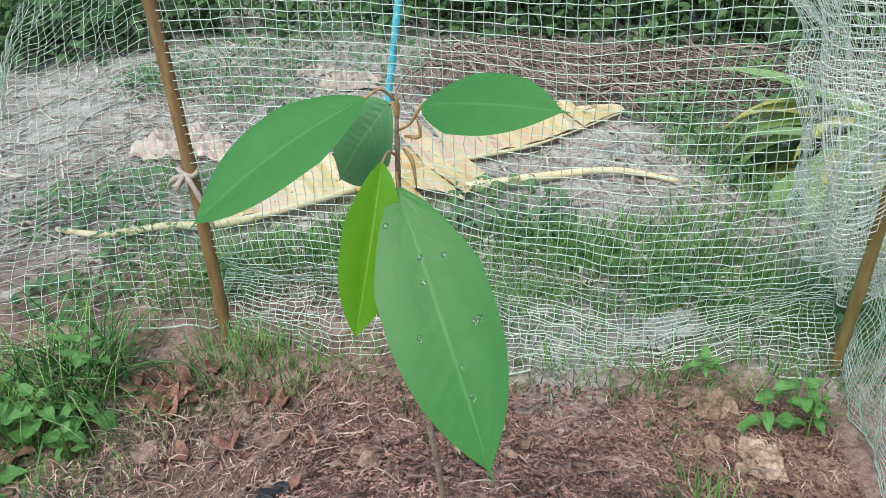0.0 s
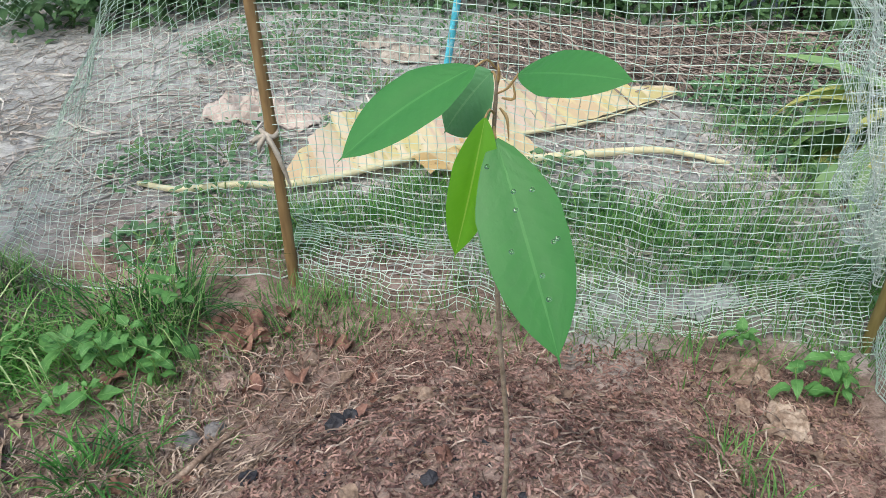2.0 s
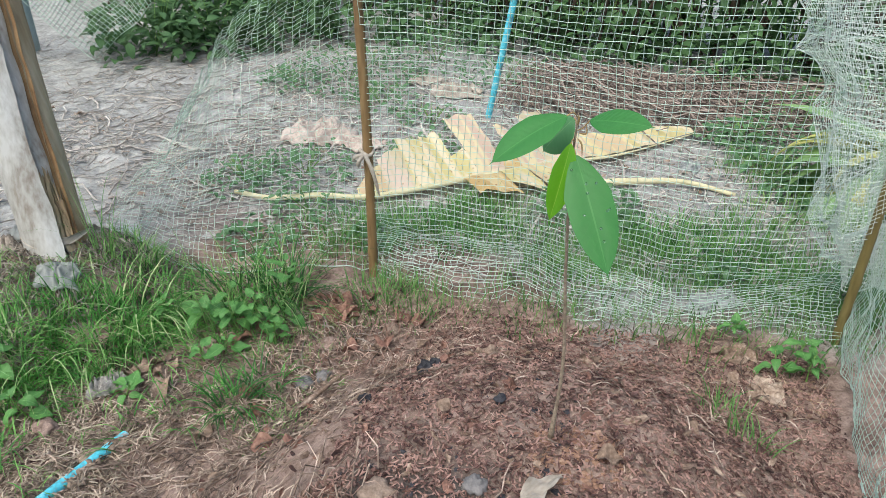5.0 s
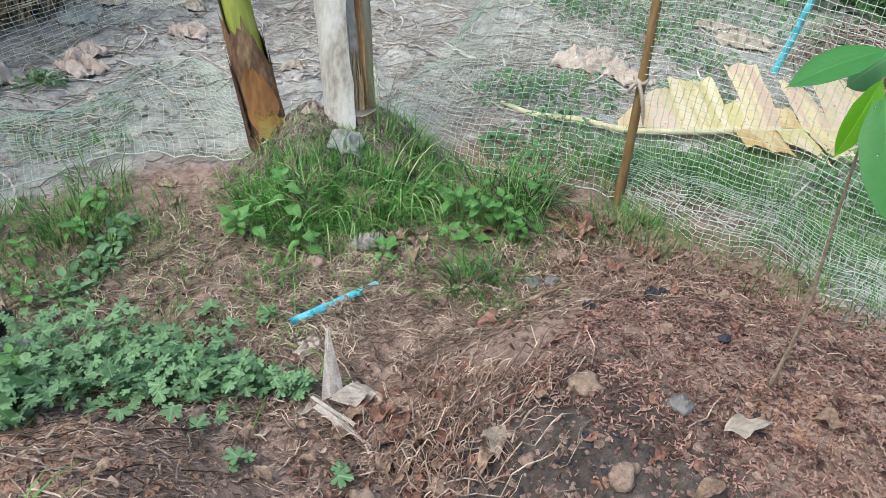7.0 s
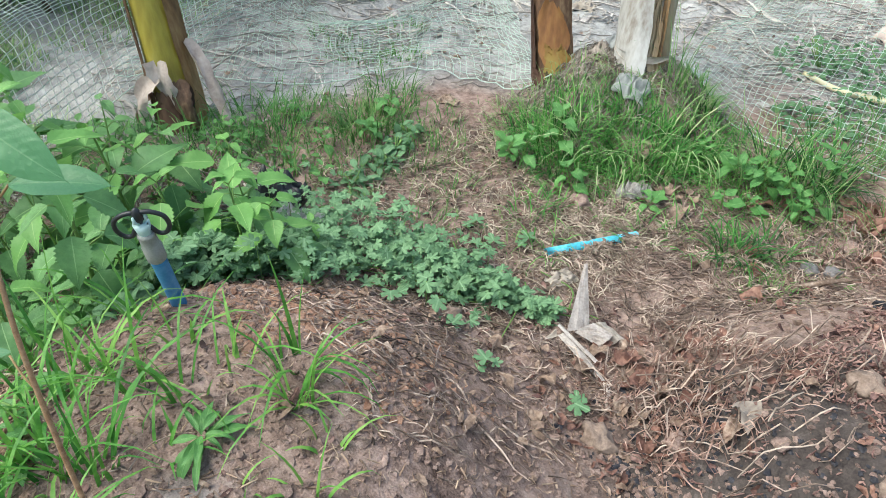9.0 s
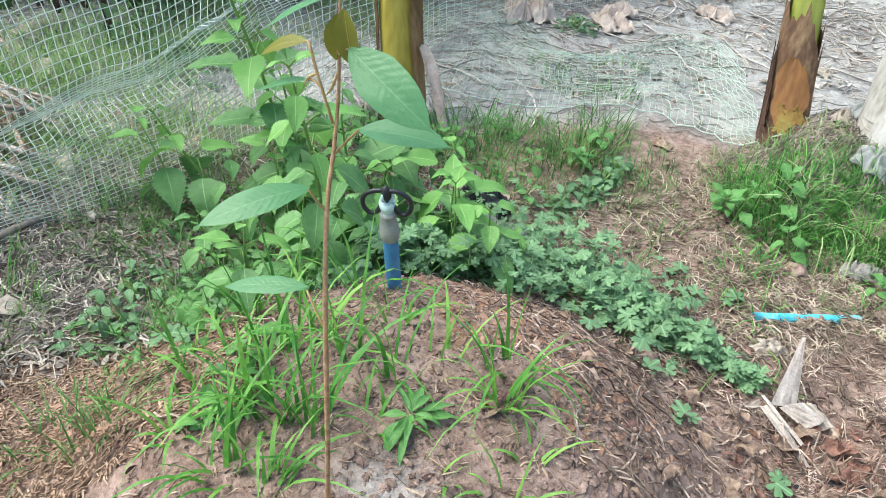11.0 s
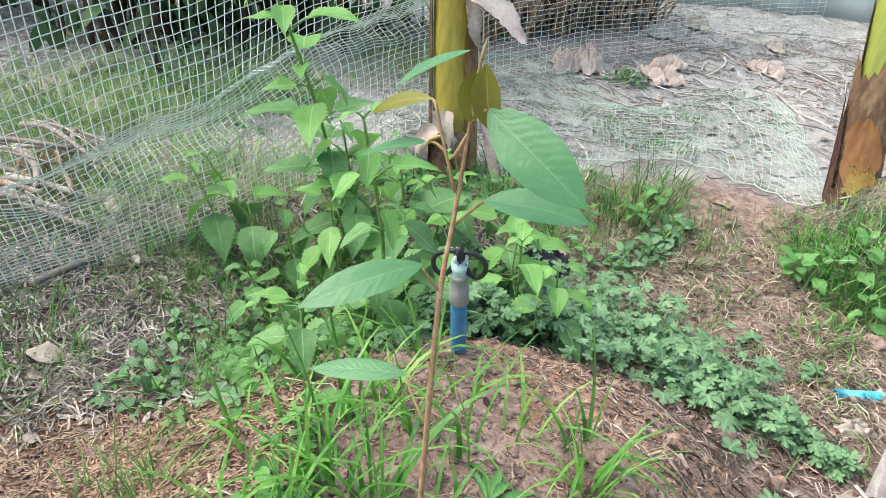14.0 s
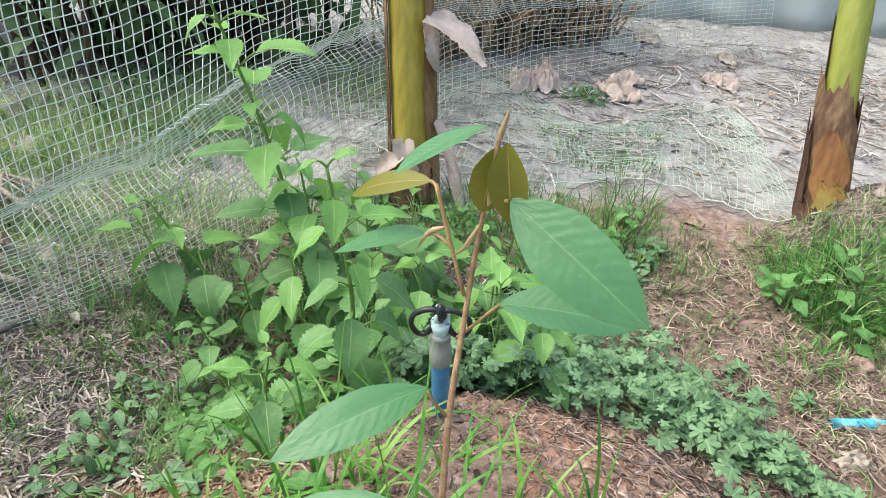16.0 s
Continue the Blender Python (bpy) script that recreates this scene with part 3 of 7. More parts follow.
def seedling_a():
    t = thing("durian_seedling", "young durian seedling with broad glossy drooping green leaves", "seedling", "durian seedlings", on(0.045, 0.53))
    stem = spline([on(0.045, 0.53, -0.01), (0.052, 0.515, 0.33), (0.042, 0.497, 0.50), (0.036, 0.484, 0.64), (0.038, 0.480, 0.722)], 24)
    b = Buf().add(*tube(stem, [0.0030 - 0.0018 * i / 24 + 0.0022 * max(0, 1 - i / 3) - 0.0007 * max(0, (i - 22) / 2) for i in range(25)], 8))
    part("stem", b, BARK, t).matrix_basis = inv(t)
    for pts in ([(0.037, 0.481, 0.716), (0.032, 0.473, 0.724), (0.026, 0.464, 0.722)], [(0.038, 0.481, 0.70), (0.045, 0.478, 0.705), (0.052, 0.474, 0.716)], [(0.0365, 0.482, 0.685), (0.035, 0.469, 0.693), (0.034, 0.457, 0.692)], [(0.037, 0.483, 0.672), (0.038, 0.470, 0.681), (0.041, 0.458, 0.678)], [(0.037, 0.482, 0.705), (0.035, 0.485, 0.712), (0.033, 0.487, 0.712)]):
        p = part("leaf_stalk", Buf().add(*tube(spline(pts, 6), 0.0008, 6)), PETIOLE, t)
        p.matrix_basis = inv(t)
    for pts in ([(0.038, 0.481, 0.706), (0.039, 0.479, 0.714), (0.0385, 0.478, 0.72)], [(0.04, 0.481, 0.69), (0.0455, 0.476, 0.685), (0.0475, 0.474, 0.67)], [(0.041, 0.481, 0.697), (0.0495, 0.479, 0.698), (0.0475, 0.481, 0.709)]):
        p = part("bud", Buf().add(*tube(spline(pts, 6), [0.0007, 0.001, 0.0012, 0.0011, 0.0009, 0.0006, 0.0002], 6)), PETIOLE, t, "bronze furled bud")
        p.matrix_basis = inv(t)
    eye = Vector((0.1, 0.1, 0.9))
    set_leaf(t, "leaf", (0.026, 0.464, 0.722), (-0.054, 0.419, 0.67), (-0.1, -0.4, 1.0), 0.051, DURIAN, droop=0.22, fold=0.18, seed=1)
    set_leaf(t, "leaf", (0.052, 0.474, 0.716), (0.123, 0.42, 0.732), (0.0, -0.75, 0.75), 0.033, DURIAN, droop=0.16, fold=0.12, seed=2)
    hanging = set_leaf(t, "leaf", (0.041, 0.458, 0.678), (0.097, 0.374, 0.566), (0.25, -0.85, 0.6), 0.055, DURIAN, droop=0.16, fold=0.12, wave=0.03, seed=3, label="long hanging leaf beaded with water drops")
    set_leaf(t, "leaf", (0.034, 0.457, 0.692), (0.019, 0.428, 0.601), (0.45, -0.9, 0.35), 0.031, LIME, droop=0.10, fold=0.3, seed=4, label="bright lime-green hanging young leaf")
    set_leaf(t, "leaf", (0.033, 0.487, 0.712), (-0.002, 0.497, 0.662), (0.1, -0.6, 0.75), 0.046, DURIAN_DULL, droop=0.2, fold=0.15, seed=5)
    rnd = random.Random(3)
    me = Buf().add(*ball(0.0017, 0.0008, 8, 5, 0)).mesh("water_drop", WATER)
    for k in range(9):
        s = rnd.uniform(0.12, 0.72)
        base, tip = Vector((0.041, 0.458, 0.678)), Vector((0.097, 0.374, 0.566))
        m = aim(base + (tip - base) * s, tip - base, (0.25, -0.85, 0.6))
        d = part("water_drop", me, None, hanging)
        d.matrix_basis = hanging.matrix_basis.inverted() @ inv(t) @ m @ Matrix.Translation((rnd.uniform(-0.018, 0.018), 0, 0.0035 + 0.14 * 0.13 * (1 - (2 * s - 1) ** 2)))
    return t


def ball(rx, rz, seg=10, rings=6, rough=0.2, seed=0, ry=None):
    """A lumpy round body."""
    rnd = random.Random(seed)
    off = Vector((rnd.uniform(0, 50), rnd.uniform(0, 50), rnd.uniform(0, 50)))
    ry = ry or rx
    verts, faces = [(0, 0, -rz)], []
    for j in range(1, rings):
        th = math.pi * j / rings
        for k in range(seg):
            a = 2 * math.pi * k / seg
            d = Vector((math.sin(th) * math.cos(a), math.sin(th) * math.sin(a), -math.cos(th)))
            f = 1 + rough * noise.noise(d * 1.6 + off) + rough * 0.5 * noise.noise(d * 4 + off)
            verts.append((d.x * rx * f, d.y * ry * f, d.z * rz * f))
    verts.append((0, 0, rz))
    last = len(verts) - 1
    for k in range(seg):
        k2 = (k + 1) % seg
        faces.append((0, 1 + k2, 1 + k))
        for j in range(rings - 2):
            p, q = 1 + j * seg, 1 + (j + 1) * seg
            faces.append((p + k, p + k2, q + k2, q + k))
        faces.append((last, last - seg + k, last - seg + k2))
    return verts, faces


def seedling_b():
    t = thing("durian_seedling", "slender durian seedling with bluish-green leaves and bronze new growth", "seedling", "durian seedlings", on(-0.412, -0.598))
    line = [on(-0.412, -0.598, -0.01), (-0.378, -0.595, 0.38), (-0.392, -0.589, 0.53), (-0.412, -0.582, 0.607), (-0.427, -0.573, 0.652), (-0.433, -0.568, 0.69), (-0.422, -0.567, 0.752)]
    stem = spline(line, 28)
    part("stem", Buf().add(*tube(stem, [0.0026 - 0.0016 * i / 28 + 0.002 * max(0, 1 - i / 3) for i in range(29)], 8)), BARK_TAN, t).matrix_basis = inv(t)
    side = spline([(-0.430, -0.573, 0.667), (-0.437, -0.580, 0.695), (-0.447, -0.585, 0.719)], 8)
    part("side_shoot", Buf().add(*tube(side, 0.0011, 6)), PETIOLE, t).matrix_basis = inv(t)
    for pts in ([(-0.412, -0.582, 0.606), (-0.412, -0.589, 0.616), (-0.413, -0.594, 0.625)], [(-0.432, -0.574, 0.64), (-0.427, -0.566, 0.652), (-0.425, -0.556, 0.663)], [(-0.390, -0.59, 0.51), (-0.403, -0.596, 0.521), (-0.418, -0.600, 0.529)], [(-0.430, -0.568, 0.715), (-0.421, -0.565, 0.722), (-0.413, -0.564, 0.726)], [(-0.445, -0.584, 0.716), (-0.449, -0.585, 0.718), (-0.452, -0.586, 0.718)], [(-0.436, -0.578, 0.69), (-0.443, -0.584, 0.694), (-0.450, -0.588, 0.691)]):
        part("leaf_stalk", Buf().add(*tube(spline(pts, 6), 0.0009, 6)), PETIOLE, t).matrix_basis = inv(t)
    for pts in ([(-0.425, -0.567, 0.745), (-0.421, -0.566, 0.757), (-0.417, -0.566, 0.765)], [(-0.431, -0.568, 0.705), (-0.437, -0.572, 0.69), (-0.441, -0.576, 0.683)], [(-0.440, -0.581, 0.70), (-0.447, -0.587, 0.694), (-0.451, -0.591, 0.683)], [(-0.426, -0.567, 0.715), (-0.421, -0.569, 0.727), (-0.422, -0.570, 0.736)]):
        part("bud", Buf().add(*tube(spline(pts, 6), [0.0007, 0.0011, 0.0013, 0.0012, 0.0009, 0.0006, 0.0002], 6)), BUD, t, "pale furled bud").matrix_basis = inv(t)
    set_leaf(t, "leaf", (-0.412, -0.563, 0.727), (-0.355, -0.520, 0.692), (0.45, -0.65, 0.75), 0.031, DURIAN_DULL, droop=0.22, fold=0.12, wave=0.04, seed=11)
    set_leaf(t, "leaf", (-0.425, -0.556, 0.663), (-0.393, -0.495, 0.660), (0.1, -0.25, 1.0), 0.029, DURIAN_DULL, droop=0.2, fold=0.3, seed=12)
    set_leaf(t, "leaf", (-0.415, -0.594, 0.626), (-0.397, -0.674, 0.612), (0.35, 0.0, 1.0), 0.024, DURIAN_DULL, droop=0.25, fold=0.15, seed=13)
    set_leaf(t, "leaf", (-0.422, -0.599, 0.529), (-0.450, -0.667, 0.517), (0.2, 0.0, 1.0), 0.019, DURIAN_DULL, droop=0.2, fold=0.1, seed=14)
    set_leaf(t, "leaf", (-0.452, -0.586, 0.718), (-0.488, -0.618, 0.694), (0.3, -0.3, 1.0), 0.016, BRONZE, droop=0.3, fold=0.2, seed=15, label="bronze-yellow young leaf")
    set_leaf(t, "leaf", (-0.423, -0.573, 0.756), (-0.416, -0.614, 0.739), (-0.2, 0.2, 1.0), 0.018, DURIAN_DULL, droop=0.2, fold=0.2, seed=16)
    set_leaf(t, "leaf", (-0.418, -0.565, 0.750), (-0.414, -0.56, 0.712), (0.8, -0.6, 0.2), 0.017, BRONZE, droop=0.1, fold=0.5, seed=17, label="folded bronze young leaf")
    set_leaf(t, "leaf", (-0.424, -0.566, 0.746), (-0.427, -0.57, 0.712), (0.8, -0.4, 0.3), 0.016, BRONZE, droop=0.1, fold=0.6, seed=18, label="folded bronze young leaf")
    set_leaf(t, "leaf", (-0.450, -0.588, 0.691), (-0.474, -0.630, 0.670), (-0.1, 0.0, 1.0), 0.026, DURIAN_DULL, droop=0.2, fold=0.2, seed=19)
    return t


seedling_a()
seedling_b()


# ---- stakes and netting ----
def stake(foot, top, r, label, nodes, skin=BAMBOO):
    foot, top = Vector(foot), Vector(top)
    t = thing("bamboo_stake", label, "stake", "fence stakes", foot)
    n = 60
    pts, rad = [], []
    for i in range(n + 1):
        s = i / n
        p = foot.lerp(top, s) + Vector((0.004 * math.sin(5 * s), 0, 0))
        swell = sum(math.exp(-(((s - q) / 0.006) ** 2)) for q in nodes)
        pts.append(p - foot)
        rad.append(r * (1 - 0.15 * s) * (1 + 0.14 * swell))
    part("pole", Buf().add(*tube(pts, rad, 12)), skin, t)
    return t


stake_left = stake(on(-0.508, 1.216, -0.04), (-0.525, 1.235, 1.05), 0.0125, "slim brown bamboo stake tied to the netting", [0.1, 0.37, 0.62, 0.88])
stake_right = stake(on(0.648, 1.213, -0.04), (0.63, 1.2, 1.0), 0.0108, "leaning olive-brown bamboo stake holding bunched netting", [0.2, 0.45, 0.7], BAMBOO_OLIVE)
tie = thing("rag_tie", "frayed pale rag knotted round a bamboo stake", "tie", at=(-0.514, 1.222, 0.335))
ring = [(0.0165 * math.cos(a), 0.0165 * math.sin(a), 0.006 * math.sin(2 * a)) for a in np.linspace(0, 2 * math.pi, 17)]
part("loop", Buf().add(*tube(ring, 0.005, 6, cap=False)), PALE_LEAF, tie)
for pts in ([(0.0, -0.016, 0), (0.018, -0.022, -0.03), (0.03, -0.02, -0.075), (0.037, -0.018, -0.11)], [(0, -0.018, 0), (-0.02, -0.025, -0.008), (-0.03, -0.022, -0.022)], [(0, -0.018, 0), (-0.012, -0.028, -0.02), (-0.014, -0.025, -0.035)]):
    part("loose_end", Buf().add(*tube(spline(pts, 8), [0.006, 0.006, 0.005, 0.006, 0.005, 0.005, 0.004, 0.003, 0.001], 5)), PALE_LEAF, tie)


def strands(surface, nu, nv, r, skip=0.0, seed=0):
    """A knotted net over surface(u, v): thin three-sided cords both ways."""
    rnd = random.Random(seed)
    grid = [[Vector(surface(i / nu, j / nv)) for j in range(nv + 1)] for i in range(nu + 1)]
    b = Buf()
    off = [(0, r), (-r * 0.87, -r * 0.5), (r * 0.87, -r * 0.5)]
    for lines, flat in ((grid, 0), (list(map(list, zip(*grid))), 1)):
        for ln in lines:
            if skip and rnd.random() < skip:
                continue
            verts = []
            for i, p in enumerate(ln):
                d = (ln[min(i + 1, len(ln) - 1)] - ln[max(i - 1, 0)])
                d = d.normalized() if d.length > 1e-6 else Vector((0, 0, 1))
                x = d.cross(Vector((0.3, 0.9, 0.2))).normalized()
                z = d.cross(x)
                verts += [p + x * a + z * c for a, c in off]
            faces = []
            for i in range(len(ln) - 1):
                for k in range(3):
                    k2 = (k + 1) % 3
                    faces.append((3 * i + k, 3 * i + k2, 3 * i + 3 + k2, 3 * i + 3 + k))
            b.add(verts, faces)
    return b


def wrinkle(x, y, z, amp, f):
    p = Vector((x * f, y * f, z * f))
    return Vector((noise.noise(p), noise.noise(p + Vector((9, 0, 0))), noise.noise(p + Vector((0, 9, 0))))) * amp


def front_net(u, v):
    x = -0.508 + 1.158 * u
    sag = math.sin(math.pi * u)
    low = 0.13 + 0.03 * math.sin(7 * u)
    z = (v / 0.27) ** 0.8 * low if v < 0.27 else low + (v - 0.27) / 0.73 * (0.92 - low)
    y = 1.217 - 0.055 * sag * math.exp(-z / 0.08) + 0.05 * math.exp(-((z - 0.12) / 0.05) ** 2) + 0.03 * sag * z
    p = Vector((x, y, z - 0.03))
    loose = math.exp(-z / 0.12)
    return p + wrinkle(x, y, z, 0.012 + 0.03 * loose, 6) + wrinkle(x, 0, z * 3, 0.012 * loose + 0.003, 25) + Vector((0, 0, -0.02 * sag * v))


def left_net(u, v):
    u *= 0.88
    base = spline_at([(-0.508, 1.217), (-0.70, 1.16), (-0.92, 1.09), (-1.10, 1.09), (-1.28, 1.14), (-1.45, 1.22)], u)
    h = 0.90 * max(0.0, 1 - u ** 1.3) + 0.02
    w = math.sqrt(max(0.0, 0.85 - h * h))
    s = v ** 0.9
    x, y = base[0] - 0.25 * w * s, base[1] + w * s * 0.9
    z = max(h * s * (1 - 0.25 * u * s), 0.012)
    p = Vector((x, y, height(x, y) + z))
    return p + wrinkle(x, y, z, 0.03, 5) * (0.3 + u) + wrinkle(x, y, z, 0.008, 24) + Vector((0, 0, 0.01))


def spline_at(pts, u):
    s = u * (len(pts) - 1)
    i = min(int(s), len(pts) - 2)
    t = s - i
    a, b = pts[i], pts[i + 1]
    return (a[0] + (b[0] - a[0]) * t, a[1] + (b[1] - a[1]) * t)


def ground_net(u, v):
    base = spline_at([(-1.36, 0.72), (-1.46, 0.69), (-1.58, 0.62), (-1.69, 0.55), (-1.735, 0.46), (-1.79, 0.29), (-1.80, 0.22), (-1.83, 0.11), (-1.90, 0.02), (-1.98, -0.04), (-2.06, -0.15), (-2.12, -0.32)], u)
    w = 0.95 * (0.75 + 0.25 * math.sin(9 * u + 0.6)) * v
    x, y = base[0] - w * 0.85, base[1] + w * 0.45
    z = 0.016 + 0.03 * math.sin(math.pi * min(1, v * 1.1)) * (0.4 + 0.6 * math.sin(math.pi * u))
    p = Vector((x, y, height(x, y) + z))
    q = wrinkle(x, y, 0, 0.03, 5) + wrinkle(x, y, 0, 0.010, 18)
    q.z = abs(q.z) * 0.8
    return p + q


def side_net(u, v):
    base = spline_at([(-1.20, -1.62), (-1.34, -1.28), (-1.43, -1.06), (-1.55, -0.84), (-1.74, -0.63), (-2.05, -0.34), (-2.42, 0.05), (-2.70, 0.55), (-2.92, 1.2), (-3.05, 1.9)], u)
    top = 1.0
    fold = 0.03 + 0.25 * min(1.0, u / 0.5)
    if v < 0.22:
        f = v / 0.22
        z, inward = fold * f, 0.03 * (1 - f)
    elif v < 0.46:
        f = (v - 0.22) / 0.24
        z, inward = fold + 0.11 * f, -0.06 * math.sin(math.pi * f) + 0.012 * math.sin(11 * f + 23 * u)
    else:
        f = (v - 0.46) / 0.54
        z, inward = fold + 0.11 + (top - fold) * f, -0.02 * f
    x, y = base[0] + inward * 0.85, base[1] + inward * 0.5
    band = math.exp(-((v - 0.32) / 0.12) ** 2)
    p = Vector((x, y, -0.02 + z))
    return p + wrinkle(x, y, z, 0.022, 3) * min(1, 3 * v + 0.2) + wrinkle(x, y, z, 0.018, 6) * band + wrinkle(x, y, z, 0.010, 16) * (0.5 + 0.4 * band)


def right_net(u, v):
    x, y = spline_at([(0.648, 1.213), (0.62, 1.05), (0.58, 0.82), (0.55, 0.55), (0.53, 0.2), (0.52, -0.3)], u)
    z = v ** 1.25 * 0.9
    x += 0.03 * math.exp(-z / 0.1) + 0.10 * z
    return Vector((x, y, height(x, y) + 0.005 + z)) + wrinkle(x, y, z, 0.03, 4) + wrinkle(x, y, z, 0.010, 20)


def bunched_net(u, v):
    """Loose netting gathered in soft upright folds that widen towards the top."""
    a = 5.6 * u
    r = 0.03 + 0.20 * min(1.0, v * 1.5) + 0.035 * math.sin(13 * u) + 0.02 * math.sin(29 * u + 3 * v)
    x, y, z = 0.72 + r * math.cos(a) * 1.2, 1.27 + r * math.sin(a) * 0.7, 0.14 + 0.92 * v
    return Vector((x + 0.05 * v, y, z)) + wrinkle(x, y, z, 0.05, 4) + wrinkle(x, y, z, 0.016, 13)


def net(name, surface, nu, nv, label, r=0.0007, hem=True, group="garden netting", cord=NET, rope=0.0018):
    t = thing(name, label, "net", group)
    part("mesh", strands(surface, nu, nv, r), cord, t, smooth=False)
    if hem:
        part("hem", Buf().add(*tube([surface(i / nu, 0.0) for i in range(nu + 1)], rope, 5)), ROPE, t, "thicker bottom cord")
    return t


net("fence_net", front_net, 66, 66, "pale green nylon fence netting sagging between two bamboo stakes", r=0.00082)
net("fence_net", left_net, 36, 54, "pale nylon netting slumped from a stake to the ground", r=0.00065, cord=NET_GREEN)
net("ground_net", ground_net, 54, 27, "pale green netting lying slack on the sandy soil", r=0.0009, cord=NET_GREEN, rope=0.0020)
net("fence_net", side_net, 128, 68, "white nylon fence netting with a dense slanting fold", r=0.0013, cord=NET_WHITE)
net("fence_net", right_net, 76, 56, "pale nylon netting hanging beside the planting mound")
net("bunched_net", bunched_net, 104, 76, "crumpled surplus netting bunched round a leaning stake", r=0.0006, cord=NET_WHITE)
net("bunched_net", lambda u, v: bunched_net(0.13 + 0.8 * u, 0.02 + 0.93 * v) + wrinkle(u * 2, v * 5, 3, 0.05, 2) + Vector((-0.03, 0.06, 0)), 84, 70, "crumpled surplus netting hanging behind the leaning stake", r=0.0006, cord=NET_WHITE)


def far_net(u, v):
    p = Vector((-2.72 + 0.42 * (u - v), 2.92, 0.62 * (u + v) * 0.55 - 0.02))
    return p + wrinkle(p.x, p.y, p.z, 0.05, 3)


net("fence_net", far_net, 22, 22, "slack far netting hanging in diamonds before the thicket", r=0.0016, hem=False, cord=NET_GREEN)


# ---- banana plants ----
def banana_stem(foot, top, r0, r1, label, outer, patches, flaps, seed):
    """A pseudostem: a core of overlapping sheaths, torn sheaths over it, dry flaps at its foot."""
    foot, top = Vector(foot), Vector(top)
    t = thing("banana_plant", label, "banana plant", "banana clump", foot)
    axis = top - foot
    n, seg = 40, 28

    def place(a, s, extra=0.0):
        p = axis * s + Vector((0.012 * math.sin(3 * s + seed), 0.01 * math.sin(2.2 * s), 0))
        r = (r0 + (r1 - r0) * s) * (1 + 0.16 * math.exp(-s * 9)) + extra
        r *= 1 + 0.05 * math.cos(3 * a + seed + 2 * s) + 0.03 * noise.noise((math.cos(a) * 2, math.sin(a) * 2, s * 5 + seed))
        return p + Vector((math.cos(a) * r, math.sin(a) * r, 0))

    b = Buf()
    b.add([place(2 * math.pi * k / seg, i / n) for i in range(n + 1) for k in range(seg)], [(i * seg + k, i * seg + (k + 1) % seg, (i + 1) * seg + (k + 1) % seg, (i + 1) * seg + k) for i in range(n) for k in range(seg)])
    part("core", b, outer, t)
    for layer, (a0, a1, s0, s1, mat, rag, lab) in enumerate(patches):
        rnd = random.Random(seed + a0)
        m, q = 26, 14
        verts = []
        for i in range(m + 1):
            for k in range(q + 1):
                f = k / q
                pinch = math.sin(math.pi * (0.06 + 0.88 * i / m)) ** 0.6 if s0 > 0.03 and s1 < 0.5 else 1.0
                a = radians((a0 + a1) / 2 + (a1 - a0) * (f - 0.5) * pinch + 9 * noise.noise((3.0 * i / m, seed, a0)) + 4 * noise.noise((11.0 * i / m, seed, a0)))
                hi = s1 - rag * (abs(noise.noise((f * 1.7, seed, 1))) * 1.1 + 0.35 * abs(noise.noise((f * 7, seed, 2))))
                lo = s0 + rag * 0.3 * noise.noise((f * 2.0, seed, 7))
                s = lo + (hi - lo) * i / m
                lift = 0.003 + 0.0032 * layer + 0.0015 * (i / m) ** 4 + 0.002 * noise.noise((f * 6, s * 12, seed))
                edge = 0.005 * (abs(2 * f - 1) ** 6)
                verts.append(place(a, s, lift + edge))
        part("sheath", Buf().add(verts, [(i * (q + 1) + k, i * (q + 1) + k + 1, (i + 1) * (q + 1) + k + 1, (i + 1) * (q + 1) + k) for i in range(m) for k in range(q)]), mat, t, lab)
    for a, s, ln, wd, lean, mat, lab in flaps:
        rnd = random.Random(int(a * 7 + s * 100))
        ar = radians(a)
        start = place(ar, s, 0.006)
        out = Vector((math.cos(ar), math.sin(ar), 0))
        side = Vector((-math.sin(ar), math.cos(ar), 0))
        verts, m = [], 12
        for i in range(m + 1):
            f = i / m
            c = start + out * (lean * f + 0.015 * math.sin(4 * f)) + Vector((0, 0, -1)) * ln * f + side * 0.02 * math.sin(3 * f + a)
            for k in range(5):
                w = (k / 2 - 1) * wd * 0.5 * (1 - 0.55 * f * f) * (1 + 0.2 * rnd.uniform(-1, 1))
                verts.append(c + side * w + out * (0.012 * math.cos(k * 1.4 + 5 * f)))
        part("dry_flap", Buf().add(verts, [(i * 5 + k, i * 5 + k + 1, i * 5 + k + 6, i * 5 + k + 5) for i in range(m) for k in range(4)]), mat, t, lab)
    return t


banana_stem(on(-1.20, 0.90, -0.04), (-1.39, 1.055, 0.95), 0.056, 0.076, "thick pale grey banana stem with brown split sheaths, in grass", SHEATH_PALE,
            [(-12, 60, 0.0, 1.0, SHEATH_TAN, 0.02, "tan dried sheath"), (-20, -4, 0.0, 1.0, SHEATH_RUST, 0.1, "rusty split edge"), (-40, -14, 0.0, 0.30, SHEATH_TAN, 0.3, "stained tan sheath"), (-110, -66, 0.0, 0.13, SHEATH_TAN, 0.1, "stained tan sheath"), (-130, 20, 0.085, 0.108, PALE_LEAF, 0.01, "pale papery band"), (195, 318, 0.05, 1.0, SHEATH_PALE, 0.08, "pale grey sheath")],
            [], 3)
